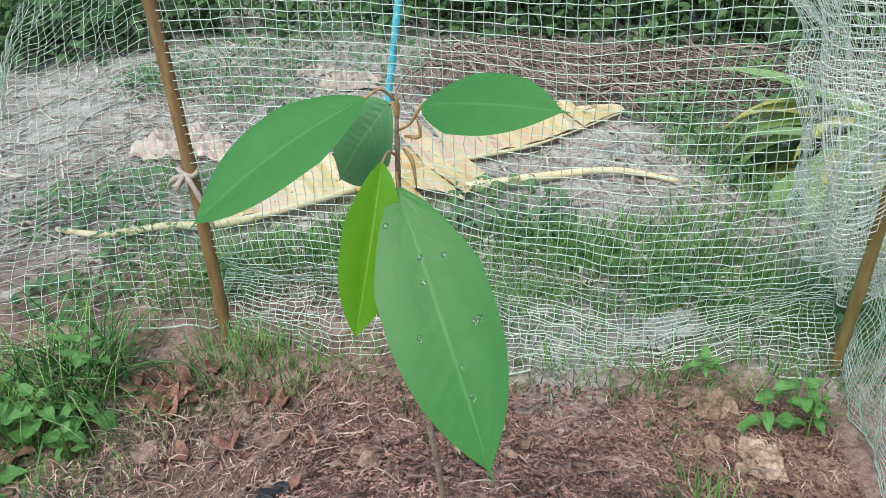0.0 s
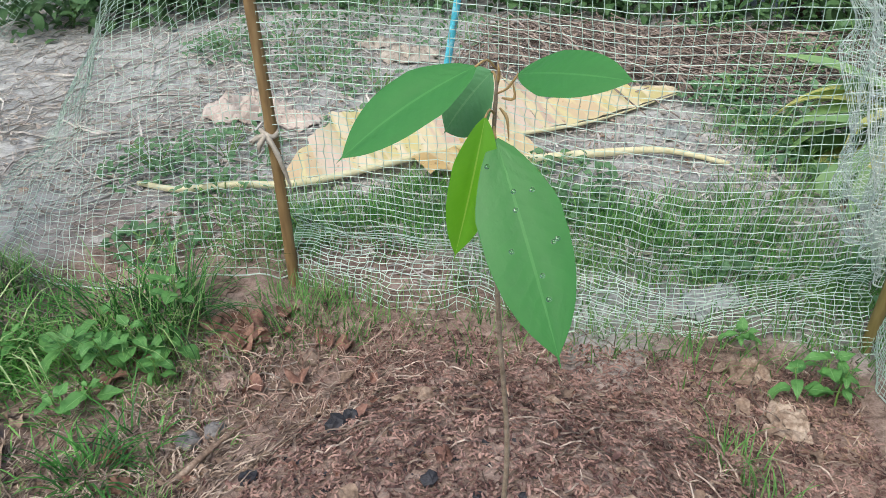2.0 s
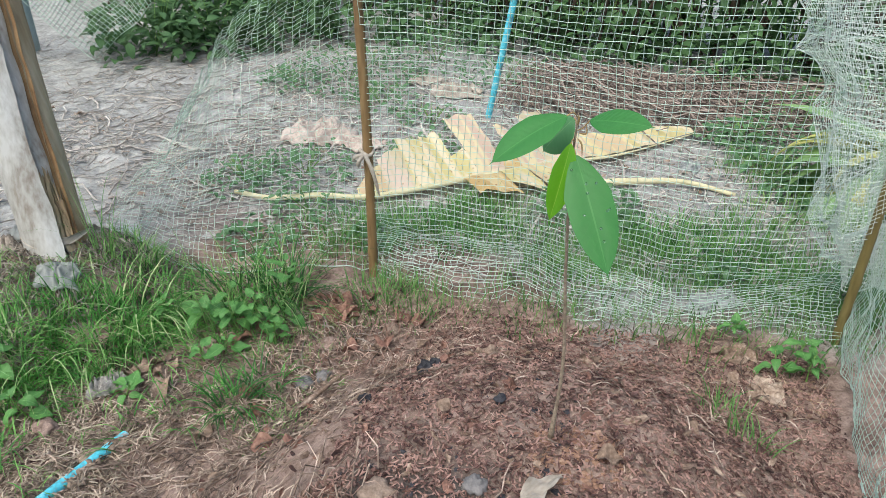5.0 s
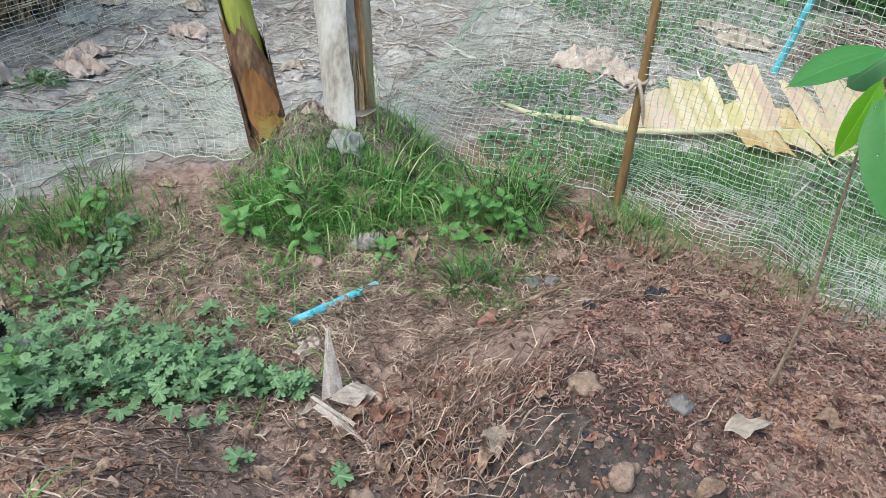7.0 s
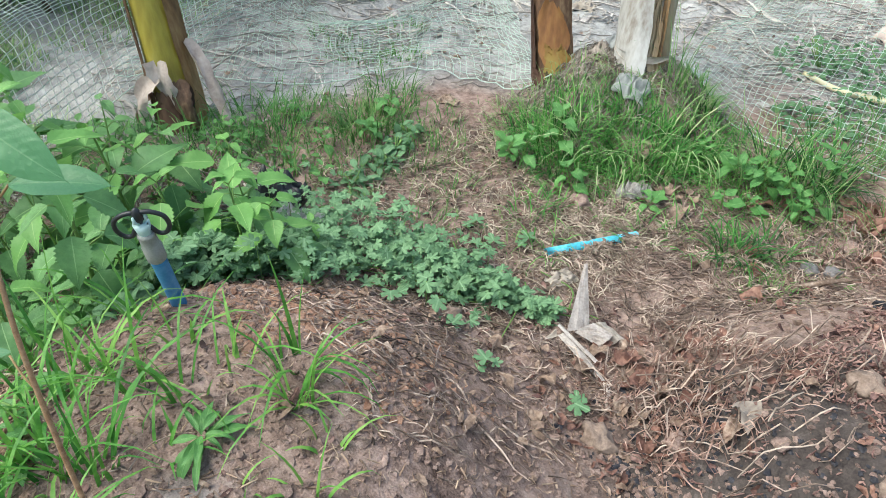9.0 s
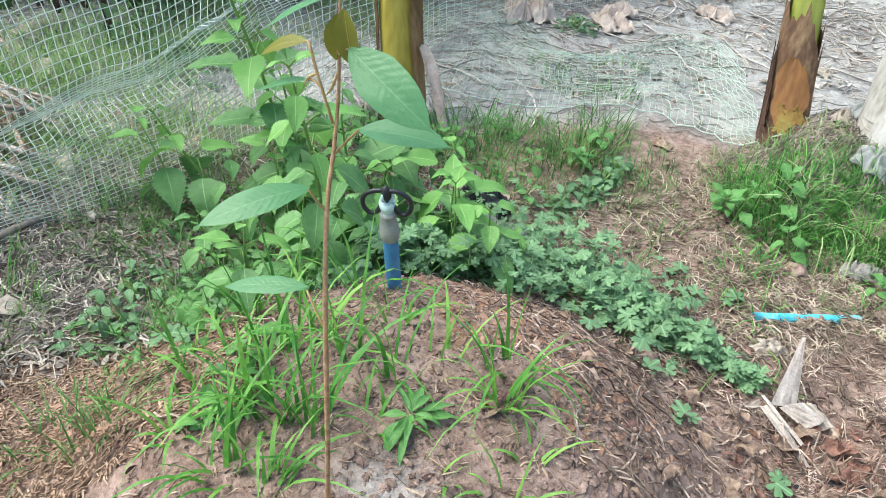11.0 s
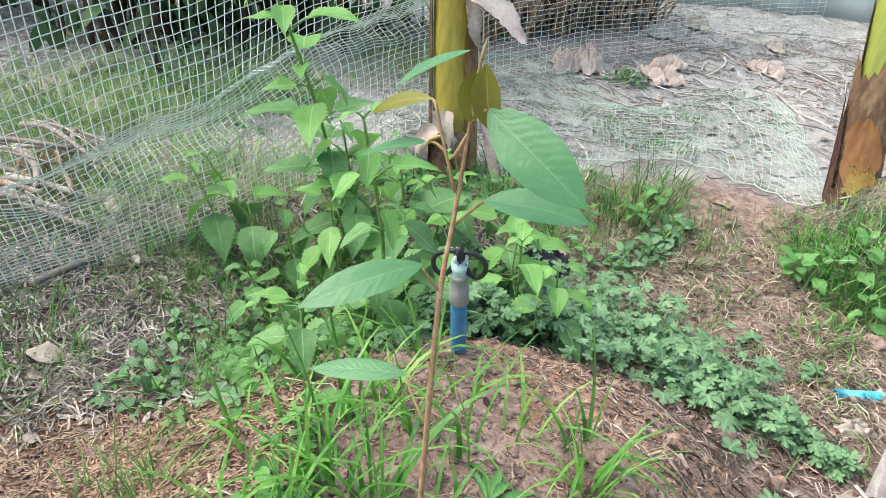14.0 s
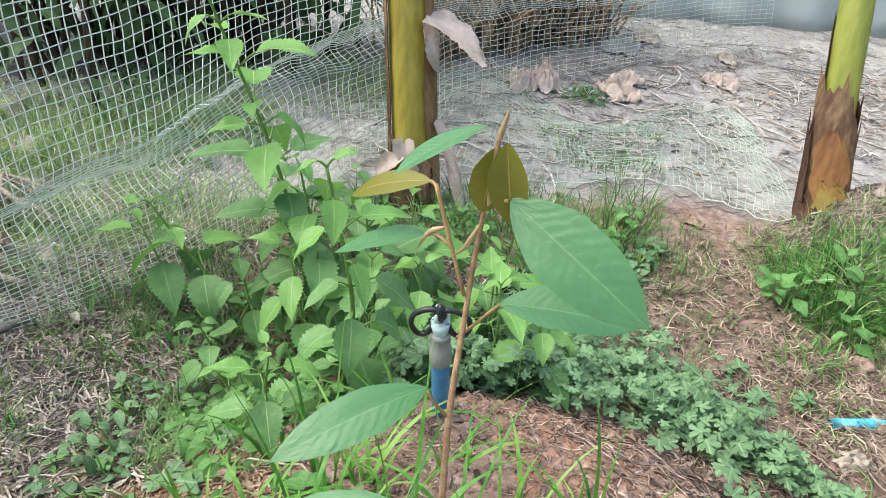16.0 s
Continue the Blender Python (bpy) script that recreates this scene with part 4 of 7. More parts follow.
banana_stem(on(-1.385, 0.765, -0.03), (-1.66, 0.785, 0.95), 0.040, 0.036, "leaning green banana stem with an orange-brown peeling foot", SHEATH_GREEN,
            [(-172, -112, 0.0, 0.56, SHEATH_TAN, 0.2, "tan dried sheath"), (20, 170, 0.0, 0.36, SHEATH_BROWN, 0.2, ""), (-120, 30, 0.0, 0.40, SHEATH_BROWN, 0.25, "brown dried sheath"), (-85, 5, 0.05, 0.25, SHEATH_ORANGE, 0.04, "orange rotting inner sheath"), (-128, -88, 0.0, 0.30, SHEATH_DARK, 0.3, "dark rotted edge"), (-62, 15, 0.02, 0.13, SHEATH_OCHRE, 0.08, "ochre lower sheath"), (-90, -30, 0.0, 0.05, SHEATH_DARK, 0.05, "dark rotted foot")],
            [], 5)
banana_stem(on(-1.79, -0.215, -0.03), (-2.03, -0.235, 1.0), 0.056, 0.052, "yellow-green banana stem with dry brown flaps at its foot", SHEATH_YELLOW,
            [(20, 75, 0.05, 1.0, SHEATH_RUST, 0.05, "orange-brown dried edge"), (-95, -70, 0.1, 1.0, SHEATH_BROWN, 0.05, "brown dried edge"), (-80, 25, 0.0, 0.15, SHEATH_DARK, 0.12, "dark rotted foot")],
            [(-20, 0.21, 0.16, 0.05, 0.03, PINK_LEAF, "bleached pinkish dry flap"), (-60, 0.17, 0.13, 0.06, 0.05, PINK_LEAF, "bleached dry flap"), (40, 0.24, 0.23, 0.04, 0.15, PINK_LEAF, "pale dry flap"), (10, 0.16, 0.12, 0.05, 0.06, SHEATH_BROWN, ""), (-85, 0.12, 0.1, 0.05, 0.05, SHEATH_BROWN, ""), (35, 0.47, 0.12, 0.05, 0.05, PINK_LEAF, "bleached dry flap"), (50, 0.48, 0.10, 0.13, 0.16, PINK_LEAF, "bleached dry flap")], 8)


def fallen_banana_leaf():
    """A dead leaf beyond the fence: a long curved midrib, the blade split along it into broad torn pieces."""
    t = thing("fallen_banana_leaf", "torn yellow dead banana leaf lying beyond the netting", "dead leaf", at=on(-0.4, 1.85))
    rib = spline([on(-1.142, 1.60, 0.012), on(-0.998, 1.575, 0.02), on(-0.844, 1.60, 0.03), on(-0.671, 1.67, 0.035), on(-0.405, 1.85, 0.04), on(-0.147, 2.08, 0.045), on(0.101, 2.285, 0.04), on(0.39, 2.59, 0.03)], 70)
    part("midrib", Buf().add(*tube(rib, [0.0035 + 0.0075 * math.sin(math.pi * min(1, 0.12 + i / 70)) ** 0.6 if i < 64 else 0.003 for i in range(71)], 8)), BANANA_RIB, t).matrix_basis = inv(t)
    pieces = [
        (1, 28, 32, 0.03, 0.15, BANANA_TAN), (1, 32, 35, 0.16, 0.22, BANANA_CREAM), (1, 35, 38, 0.23, 0.24, BANANA_DEAD), (1, 38, 40, 0.25, 0.27, BANANA_DEAD),
        (1, 40, 42, 0.13, 0.14, BANANA_DEAD), (1, 42, 45, 0.33, 0.30, BANANA_PINK), (1, 45, 47, 0.10, 0.08, BANANA_ORANGE), (1, 47, 50, 0.22, 0.18, BANANA_PINK),
        (1, 50, 54, 0.25, 0.31, BANANA_CREAM), (1, 54, 57, 0.30, 0.20, BANANA_PINK), (1, 57, 62, 0.15, 0.12, BANANA_TAN), (1, 62, 66, 0.13, 0.11, BANANA_DEAD), (1, 66, 70, 0.10, 0.02, BANANA_DEAD),
        (-1, 40, 44, 0.13, 0.18, BANANA_ORANGE), (-1, 44, 47, 0.11, 0.20, BANANA_DEAD), (-1, 47, 51, 0.20, 0.11, BANANA_TAN)]
    for number, (side, i, j, r0, r1, skin) in enumerate(pieces):
        along = (rib[j] - rib[i]).normalized()
        out = Vector((-along.y, along.x, 0)) * side
        tilt = (0.42 if side == 1 else 0.04) + 0.14 * noise.noise((number * 3.3, 1, 0))
        skew = 0.10 * noise.noise((number * 1.9, 5, 0)) - 0.02
        m, w = 10, 6
        verts, uvs = [], []
        for a in range(m + 1):
            f = a / m
            for k in range(w + 1):
                g = k / w
                reach = (r0 + (r1 - r0) * g) * (1 + 0.12 * noise.noise((g * 3.1, number, 2)) + 0.06 * noise.noise((g * 9, number, 6)))
                tear = 0.006 * noise.noise((f * 7, number + 31 * (g > 0.5), 4)) * abs(2 * g - 1)
                q = rib[i].lerp(rib[j], 1.03 * g - 0.015) + out * reach * f + along * (skew * reach * f + tear)
                q.z += 0.008 + reach * f * tilt - 0.10 * reach * f * f * (1 + noise.noise((number, 2, 7))) + 0.012 * f * math.sin(3.1 * g + number) + 0.007 * noise.noise((q.x * 18, q.y * 18, number))
                q.z = max(q.z, height(q.x, q.y) + 0.008 + 0.01 * f)
                verts.append(q)
                uvs.append((0.5 + 0.45 * f, (i + (j - i) * g) / 70))
        faces = [(a * (w + 1) + k, a * (w + 1) + k + 1, (a + 1) * (w + 1) + k + 1, (a + 1) * (w + 1) + k) for a in range(m) for k in range(w)]
        part("blade_piece", Buf().add(verts, faces, uvs), skin, t).matrix_basis = inv(t)
    return t


fallen_banana_leaf()
stalk = thing("banana_leaf_stalk", "long pale yellow leaf stalk lying on the ground", "dead leaf", at=on(0.2, 2.0))
part("stalk", Buf().add(*tube([p - stalk.location for p in spline([on(-0.1, 1.93, 0.02), on(0.12, 2.02, 0.025), on(0.33, 2.1, 0.02), on(0.51, 2.07, 0.01)], 20)], [0.017 - 0.010 * i / 20 for i in range(21)], 8)), BANANA_RIB, stalk)


# ---- pipes and sprinkler ----
def pipe(name, a, b, r, mat, label, wall=0.002):
    a, b = Vector(a), Vector(b)
    t = thing(name, label, "pipe", at=a)
    d = b - a
    n = 10
    pts = [d * (i / n) for i in range(n + 1)]
    v, f, uv = tube(pts, r, 16, cap=False)
    k = len(v)
    v2, f2, uv2 = tube(pts, r - wall, 16, cap=False)
    rims = [(i, (i + 1) % 16, k + (i + 1) % 16, k + i) for i in range(16)] + [(n * 16 + (i + 1) % 16, n * 16 + i, k + n * 16 + i, k + n * 16 + (i + 1) % 16) for i in range(16)]
    part("tube", Buf().add(v + v2, f + [tuple(x + k for x in reversed(q)) for q in f2] + rims, uv + uv2), mat, t)
    return t


pipe("standing_pipe", on(-0.485, 2.64, -0.03), (-0.36, 2.60, 0.62), 0.014, CYAN, "bright blue plastic pipe standing in the ground beyond the netting")
half_buried = pipe("half_buried_pipe", on(-0.814, 0.290, 0.008), on(-0.773, 0.515, 0.003), 0.0108, CYAN, "bright cyan plastic pipe half buried in soil and straw")
rnd = random.Random(12)
for s, w in ((0.42, 0.03), (0.60, 0.04), (0.74, 0.04), (0.95, 0.06)):
    p = Vector((-0.814, 0.290, 0)).lerp(Vector((-0.773, 0.505, 0)), s)
    c = Buf()
    for k in range(5):
        q = on(p.x + rnd.uniform(-0.014, 0.014), p.y + rnd.uniform(-w, w) * 0.5, 0.004)
        v, f = ball(rnd.uniform(0.006, 0.014), rnd.uniform(0.005, 0.012), 8, 5, 0.5, rnd.randint(0, 999))
        c.add([Vector(x) + q for x in v], f)
    tagged(part("soil_crumbs", c, SOILED), "crumbs of soil heaped over the blue pipe", "soil", "soil on pipe", "stuff")


def sprinkler():
    foot = on(-0.815, -0.440, -0.02)
    t = thing("sprinkler", "blue plastic riser with grey coupling and black butterfly sprinkler head", "sprinkler", at=foot)
    top = Vector((-0.779, -0.463, 0.372)) - foot
    d = top.normalized()
    part("riser", Buf().add(*tube([d * s for s in np.linspace(0, top.length - 0.075, 12)], 0.0115, 18)), BLUE, t)
    a = top.length - 0.078
    part("coupling", Buf().add(*tube([d * s for s in (a, a + 0.002, a + 0.028, a + 0.031, a + 0.05, a + 0.052, a + 0.056)], [0.0118, 0.0136, 0.0136, 0.0122, 0.0118, 0.0128, 0.0105], 18)), GREY, t)
    h = a + 0.056
    part("nozzle_cup", Buf().add(*tube([d * s for s in (h, h + 0.008, h + 0.018, h + 0.0185, h + 0.010)], [0.009, 0.0105, 0.0115, 0.0085, 0.007], 16, cap=False)), TEAL, t, "pale teal nozzle cup")
    side = Vector((0.35, 0.93, 0)).normalized()
    side = (side - d * side.dot(d)).normalized()
    for sg in (1, -1):
        arm = [d * (h + 0.010) + side * sg * 0.009, d * (h - 0.004) + side * sg * 0.017, d * (h - 0.004) + side * sg * 0.027, d * (h + 0.010) + side * sg * 0.034, d * (h + 0.027) + side * sg * 0.031, d * (h + 0.037) + side * sg * 0.017, d * (h + 0.038) + side * sg * 0.003]
        part("arm", Buf().add(*tube(spline(arm, 18), 0.0034, 8)), BLACK, t)
    spinner = part("spinner", Buf().add(*tube([d * s for s in (h + 0.008, h + 0.02, h + 0.027, h + 0.034, h + 0.042, h + 0.046)], [0.0025, 0.003, 0.0075, 0.0078, 0.005, 0.002], 12)), BLACK, t)
    for k in range(3):
        ar = 2.1 * k
        x = side * math.cos(ar) + d.cross(side) * math.sin(ar)
        part("deflector", Buf().add(*tube([d * (h + 0.02) + x * 0.004, d * (h + 0.027) + x * 0.009, d * (h + 0.037) + x * 0.009], [0.002, 0.003, 0.0016], 6)), TEAL, spinner)
    return t


sprinkler()


# ---- weeds ----
def twig(parent, name, pts, r0, r1, mat, n=10, sides=6):
    b = Buf().add(*tube(spline(pts, n), [r0 + (r1 - r0) * i / n for i in range(n + 1)], sides))
    ob = part(name, b, mat, parent)
    ob.matrix_basis = inv(parent)
    return ob


NETTLE_MESH = [Buf().add(*leaf("ovate", 0.64, 26, 0.22, d, teeth=1, bite=0.17, wave=0.12, seed=i)).mesh("toothed_leaf", NETTLE) for i, d in enumerate((0.6, 1.1, 0.3))]
NETTLE_TOP = [Buf().add(*leaf("ovate", 0.62, 26, 0.26, d, teeth=1, bite=0.17, wave=0.12, seed=9 + i)).mesh("toothed_young_leaf", NETTLE_YOUNG) for i, d in enumerate((0.3, 0.6))]
HERB_MESH = [Buf().add(*leaf("round", w, 9, 0.2, d, wave=0.25, seed=20 + i)).mesh("herb_leaf", HERB) for i, (d, w) in enumerate(((0.4, 0.6), (0.9, 0.5), (0.1, 0.7), (1.3, 0.55)))]
VINE_MESH = [Buf().add(*lobed_leaf(i)).mesh("lobed_leaf", VINE) for i in range(4)]
ROSETTE_MESH = [Buf().add(*leaf("lance", 0.24, 12, 0.3, d, wave=0.3, seed=70 + i)).mesh("rosette_leaf", HERB) for i, d in enumerate((0.5, 0.9, 1.3))]


def leafy_weed(foot, top, label, category, pairs, size, meshes, top_meshes=None, seed=0, group="", spread=1.0, r=0.003, stalk=0.25, low=0.25, hang=0.25):
    """An upright herb: a stem with crosswise pairs of stalked leaves, larger in the middle."""
    rnd = random.Random(seed)
    foot, top = Vector(foot), Vector(top)
    t = thing("weed", label, category, group, foot)
    ln = (top - foot).length
    bend = Vector((rnd.uniform(-1, 1), rnd.uniform(-1, 1), 0)) * ln * 0.05
    line = spline([foot, foot.lerp(top, 0.5) + bend, top], 20)
    part("stem", Buf().add(*tube(line, [r * (1.1 - 0.7 * i / 20) for i in range(21)], 6)), STEM, t).matrix_basis = inv(t)
    for k in range(pairs):
        f = low + (1 - low) * k / max(1, pairs - 1)
        p = line[min(20, int(f * 20))]
        young = top_meshes and f > 0.62
        for h in (0, 1):
            a = k * 1.57 + h * math.pi + rnd.uniform(-0.4, 0.4)
            up = 0.25 + 0.7 * f * f + rnd.uniform(-0.25, 0.25)
            d = Vector((math.cos(a), math.sin(a), up)).normalized()
            sz = size * spread * (0.65 + 0.6 * math.sin(math.pi * min(1, 0.25 + 0.65 * f))) * rnd.uniform(0.7, 1.2) * (0.65 if f > 0.93 else 1)
            q = p + d * sz * stalk
            held = twig(t, "leaf_stalk", [p, p + d * sz * stalk * 0.6 + Vector((0, 0, 0.002)), q], r * 0.4, r * 0.3, STEM, 4, 5)
            ob = part("leaf", rnd.choice(top_meshes if young else meshes), None, held)
            ob.matrix_basis = aim(q, d - Vector((0, 0, hang * rnd.uniform(0.3, 1.7))), (rnd.uniform(-0.25, 0.25) - 0.2 * d.x, rnd.uniform(-0.25, 0.25) - 0.2 * d.y, 1), sz, rnd.uniform(0.85, 1.15))
    return t


TALL = "tall nettle-like weed with toothed fresh green leaves beside the mound"
SHORT = "bushy toothed weed with bright yellow-green young leaves"
WEEDS_TALL = [
    ((-1.27, -0.55), (-1.22, -0.69, 0.66), TALL, 15, 0.08, 1),
    ((-0.98, -0.55), (-0.87, -0.575, 0.53), TALL, 10, 0.062, 1),
    ((-1.20, -0.44), (-1.18, -0.47, 0.31), TALL, 7, 0.085, 1),
    ((-1.33, -0.66), (-1.36, -0.82, 0.25), TALL, 6, 0.08, 1),
    ((-1.24, -0.54), (-1.21, -0.57, 0.37), TALL, 9, 0.08, 1),
    ((-1.40, -0.55), (-1.43, -0.60, 0.28), TALL, 6, 0.08, 0),
    ((-0.88, -0.655), (-0.815, -0.655, 0.33), SHORT, 5, 0.052, 1),
    ((-0.97, -0.70), (-0.94, -0.72, 0.20), SHORT, 4, 0.055, 1),
    ((-1.10, -0.36), (-1.08, -0.40, 0.24), SHORT, 6, 0.085, 1),
    ((-1.06, -0.28), (-1.05, -0.28, 0.23), SHORT, 6, 0.085, 1),
]
WEEDS_SHORT = [
    ((-1.20, -0.26), (-1.19, -0.24, 0.21), SHORT, 5, 0.08, 1),
    ((-1.16, -0.58), (-1.14, -0.60, 0.26), SHORT, 6, 0.085, 1),
    ((-1.02, -0.50), (-1.00, -0.50, 0.22), SHORT, 6, 0.075, 0),
    ((-1.14, -0.72), (-1.13, -0.75, 0.14), SHORT, 4, 0.07, 0),
    ((-1.12, -0.48), (-1.12, -0.47, 0.24), SHORT, 6, 0.08, 0),
    ((-1.28, -0.36), (-1.28, -0.35, 0.22), SHORT, 5, 0.08, 0),
    ((-1.00, -0.42), (-0.99, -0.41, 0.17), SHORT, 5, 0.07, 0),
    ((-1.22, -0.66), (-1.22, -0.68, 0.20), SHORT, 5, 0.075, 0),
]
WEEDS_EDGE = [
    ((-1.00, -0.30), (-0.98, -0.30, 0.26), SHORT, 6, 0.075, 1),
    ((-0.96, -0.24), (-0.93, -0.25, 0.23), SHORT, 6, 0.075, 1),
    ((-1.38, -0.80), (-1.43, -0.86, 0.20), SHORT, 5, 0.075, 1),
    ((-1.00, -0.58), (-0.98, -0.58, 0.15), SHORT, 4, 0.065, 0),
    ((-1.12, -0.26), (-1.09, -0.26, 0.21), SHORT, 5, 0.08, 1),
    ((-1.02, -0.16), (-1.01, -0.15, 0.10), SHORT, 3, 0.06, 1),
    ((-1.38, -0.36), (-1.38, -0.33, 0.22), SHORT, 5, 0.075, 1),
    ((-1.50, -0.42), (-1.52, -0.42, 0.2), SHORT, 5, 0.07, 0),
]
for k, (foot, top, lab, pairs, size, young) in enumerate(WEEDS_TALL + WEEDS_SHORT + WEEDS_EDGE):
    leafy_weed(on(*foot), top, lab, "weed", pairs, size, NETTLE_MESH, NETTLE_TOP if young else None, k + 1, "toothed weeds", r=0.0045 if lab is TALL else 0.003, low=0.12, stalk=0.4, hang=0.75)

HERB_LABEL = "small soft-leaved green weed growing from bare soil"
for k, (x, y, h, s) in enumerate([(0.535, 1.08, 0.08, 0.06), (0.50, 1.05, 0.06, 0.055), (-1.13, 0.45, 0.10, 0.06), (-1.11, 0.56, 0.13, 0.055), (-0.985, 0.50, 0.07, 0.06), (-1.16, 0.43, 0.05, 0.05), (-0.84, 0.60, 0.03, 0.045), (-0.72, 0.87, 0.09, 0.062), (-0.77, 0.93, 0.11, 0.058), (-0.74, 0.75, 0.05, 0.045), (-0.62, 0.86, 0.06, 0.045)] + [(-0.66, 1.02, 0.12, 0.055), (-0.69, 0.90, 0.08, 0.06), (-0.80, 0.86, 0.07, 0.06), (-0.63, 0.93, 0.06, 0.05), (0.40, 1.18, 0.05, 0.05), (-1.45, 0.06, 0.05, 0.05), (-1.52, 0.28, 0.06, 0.05), (-0.90, 0.86, 0.06, 0.05), (0.56, 1.05, 0.07, 0.05), (-1.30, -0.02, 0.06, 0.05), (-1.42, 0.18, 0.05, 0.05), (-0.72, 0.80, 0.05, 0.05), (-1.03, -0.985, 0.03, 0.03), (-0.98, -0.90, 0.03, 0.035), (-1.01, -0.80, 0.05, 0.04), (-0.87, -0.85, 0.02, 0.03)]):
    rr = random.Random(k)
    leafy_weed(on(x, y), on(x + rr.uniform(-0.02, 0.02), y + rr.uniform(-0.02, 0.02), h), HERB_LABEL, "weed", rr.choice((3, 4, 5)), s * rr.uniform(0.6, 0.9), HERB_MESH, None, 40 + k, "small weeds", r=0.0018, low=rr.uniform(0.3, 0.6))


def vine_patch():
    """Creeping runners with grey-green lobed leaves, from the sprinkler to the dry leaf."""
    t = thing("creeping_vine", "creeping vine with dense grey-green lobed leaves trailing over the soil", "vine", at=on(-0.95, -0.12))
    rnd = random.Random(8)
    spine = [(-0.645, 0.185), (-0.71, 0.145), (-0.80, 0.07), (-0.90, 0.02), (-0.99, -0.06), (-1.06, -0.16), (-1.05, -0.26), (-1.00, -0.36), (-0.96, -0.44)]

    def spot():
        u = rnd.random() ** 0.7
        x, y = spline_at(spine, u)
        wide = 0.014 + 0.15 * math.sin(math.pi * min(1, u * 0.85)) ** 2.3
        x, y = x + rnd.gauss(0, 0.55) * wide, y + rnd.gauss(0, 0.55) * wide
        if y < -0.25:
            x = min(x, rnd.uniform(-0.93, -0.86))
        return x, y, 0.035 + 0.075 * min(1.0, u * 1.6)

    for k in range(14):
        x, y, top = spot()
        twig(t, "runner", [on(x + rnd.uniform(-0.1, 0.1), y + rnd.uniform(-0.1, 0.1), 0.012) for q in range(3)], 0.0018, 0.0012, STEM, 8, 5)
    for made in range(300):
        x, y, top = spot()
        a = rnd.uniform(0, 6.283)
        p = on(x, y, rnd.uniform(0.35, 1.0) * top)
        ob = part("leaf", rnd.choice(VINE_MESH), None, t)
        ob.matrix_basis = inv(t) @ aim(p, (math.cos(a), math.sin(a), rnd.uniform(-0.5, 0.5)), (rnd.uniform(-0.8, 0.8), rnd.uniform(-0.8, 0.8), 1), rnd.uniform(0.024, 0.036))
        if made % 4 == 0:
            twig(t, "leaf_stalk", [on(x, y), p], 0.001, 0.0008, STEM, 2, 4)
    b = Buf()
    for k in range(1900):
        x, y, top = spot()
        p = on(x, y, rnd.uniform(0.1, 0.9) * top)
        a = rnd.uniform(0, 6.283)
        m = aim(p, (math.cos(a), math.sin(a), rnd.uniform(-0.5, 0.5)), (rnd.uniform(-0.8, 0.8), rnd.uniform(-0.8, 0.8), 1), rnd.uniform(0.016, 0.030))
        v, f, uv = lobed_leaf(k % 9)
        b.add([m @ Vector(q) for q in v], f, uv)
    tagged(part("small_leaves", b, VINE, t), kind="stuff").matrix_basis = inv(t)
    return t


vine_patch()
for k, (x, y) in enumerate([(-0.69, -0.02), (-0.575, -0.035), (-0.78, -0.10), (-0.90, 0.21), (-0.87, 0.28), (-0.98, 0.22), (-0.44, 0.06), (-0.87, -0.80), (-0.92, -0.72), (-0.80, -0.76)]):
    t = thing("vine_seedling", "single small lobed vine plant on bare soil", "weed", "vine seedlings", on(x, y))
    rr = random.Random(60 + k)
    a = rr.uniform(0, 6.28)
    for q, size in enumerate((0.040, 0.028, 0.022)[: 2 + k % 2]):
        d = Vector((math.cos(a + 2.1 * q), math.sin(a + 2.1 * q), 0))
        ob = part("leaf", VINE_MESH[(k + q) % 4], None, t)
        ob.matrix_basis = aim(d * (-0.012 if q == 0 else 0.014) + Vector((0, 0, 0.02 - 0.006 * q)), d + Vector((0, 0, 0.15)), (rr.uniform(-0.3, 0.3), rr.uniform(-0.3, 0.3), 1), size)
        twig(t, "leaf_stalk", [on(x, y), on(x, y, 0.02 - 0.006 * q) + d * 0.01], 0.001, 0.0008, STEM, 2, 4)


# ---- grass ----
def blade(b, foot, a, ln, wd, lean, rnd, n=5):
    d = Vector((math.cos(a), math.sin(a), 0))
    sd = Vector((-d.y, d.x, 0))
    p, ang = Vector(foot), radians(90) - lean * 0.25
    verts, faces, uvs = [], [], []
    for i in range(n + 1):
        f = i / n
        w = wd * (1 - f**1.6) * 0.5 + 0.0002
        verts += [p - sd * w, p + sd * w]
        uvs += [(0.3, f), (0.7, f)]
        p = p + (d * math.cos(ang) + Vector((0, 0, math.sin(ang)))) * ln / n
        ang -= lean / n * (0.6 + f)
    for i in range(n):
        faces.append((2 * i, 2 * i + 1, 2 * i + 3, 2 * i + 2))
    b.add(verts, faces, uvs)


def grass(name, spots, label, mat, seed, ln, wd, lean, kind="stuff", group=""):
    """Blades at the spots (x, y, radius, how many)."""
    rnd = random.Random(seed)
    b = Buf()
    for x, y, rad, count in spots:
        for k in range(count):
            q, a = rad * math.sqrt(rnd.random()), rnd.uniform(0, 6.283)
            out = rnd.uniform(-1.2, 1.2) + a
            blade(b, on(x + q * math.cos(a), y + q * math.sin(a), -0.004), out, rnd.uniform(*ln), rnd.uniform(*wd), rnd.uniform(*lean), rnd)
    return tagged(part(name, b, mat), label, "grass", group, kind)


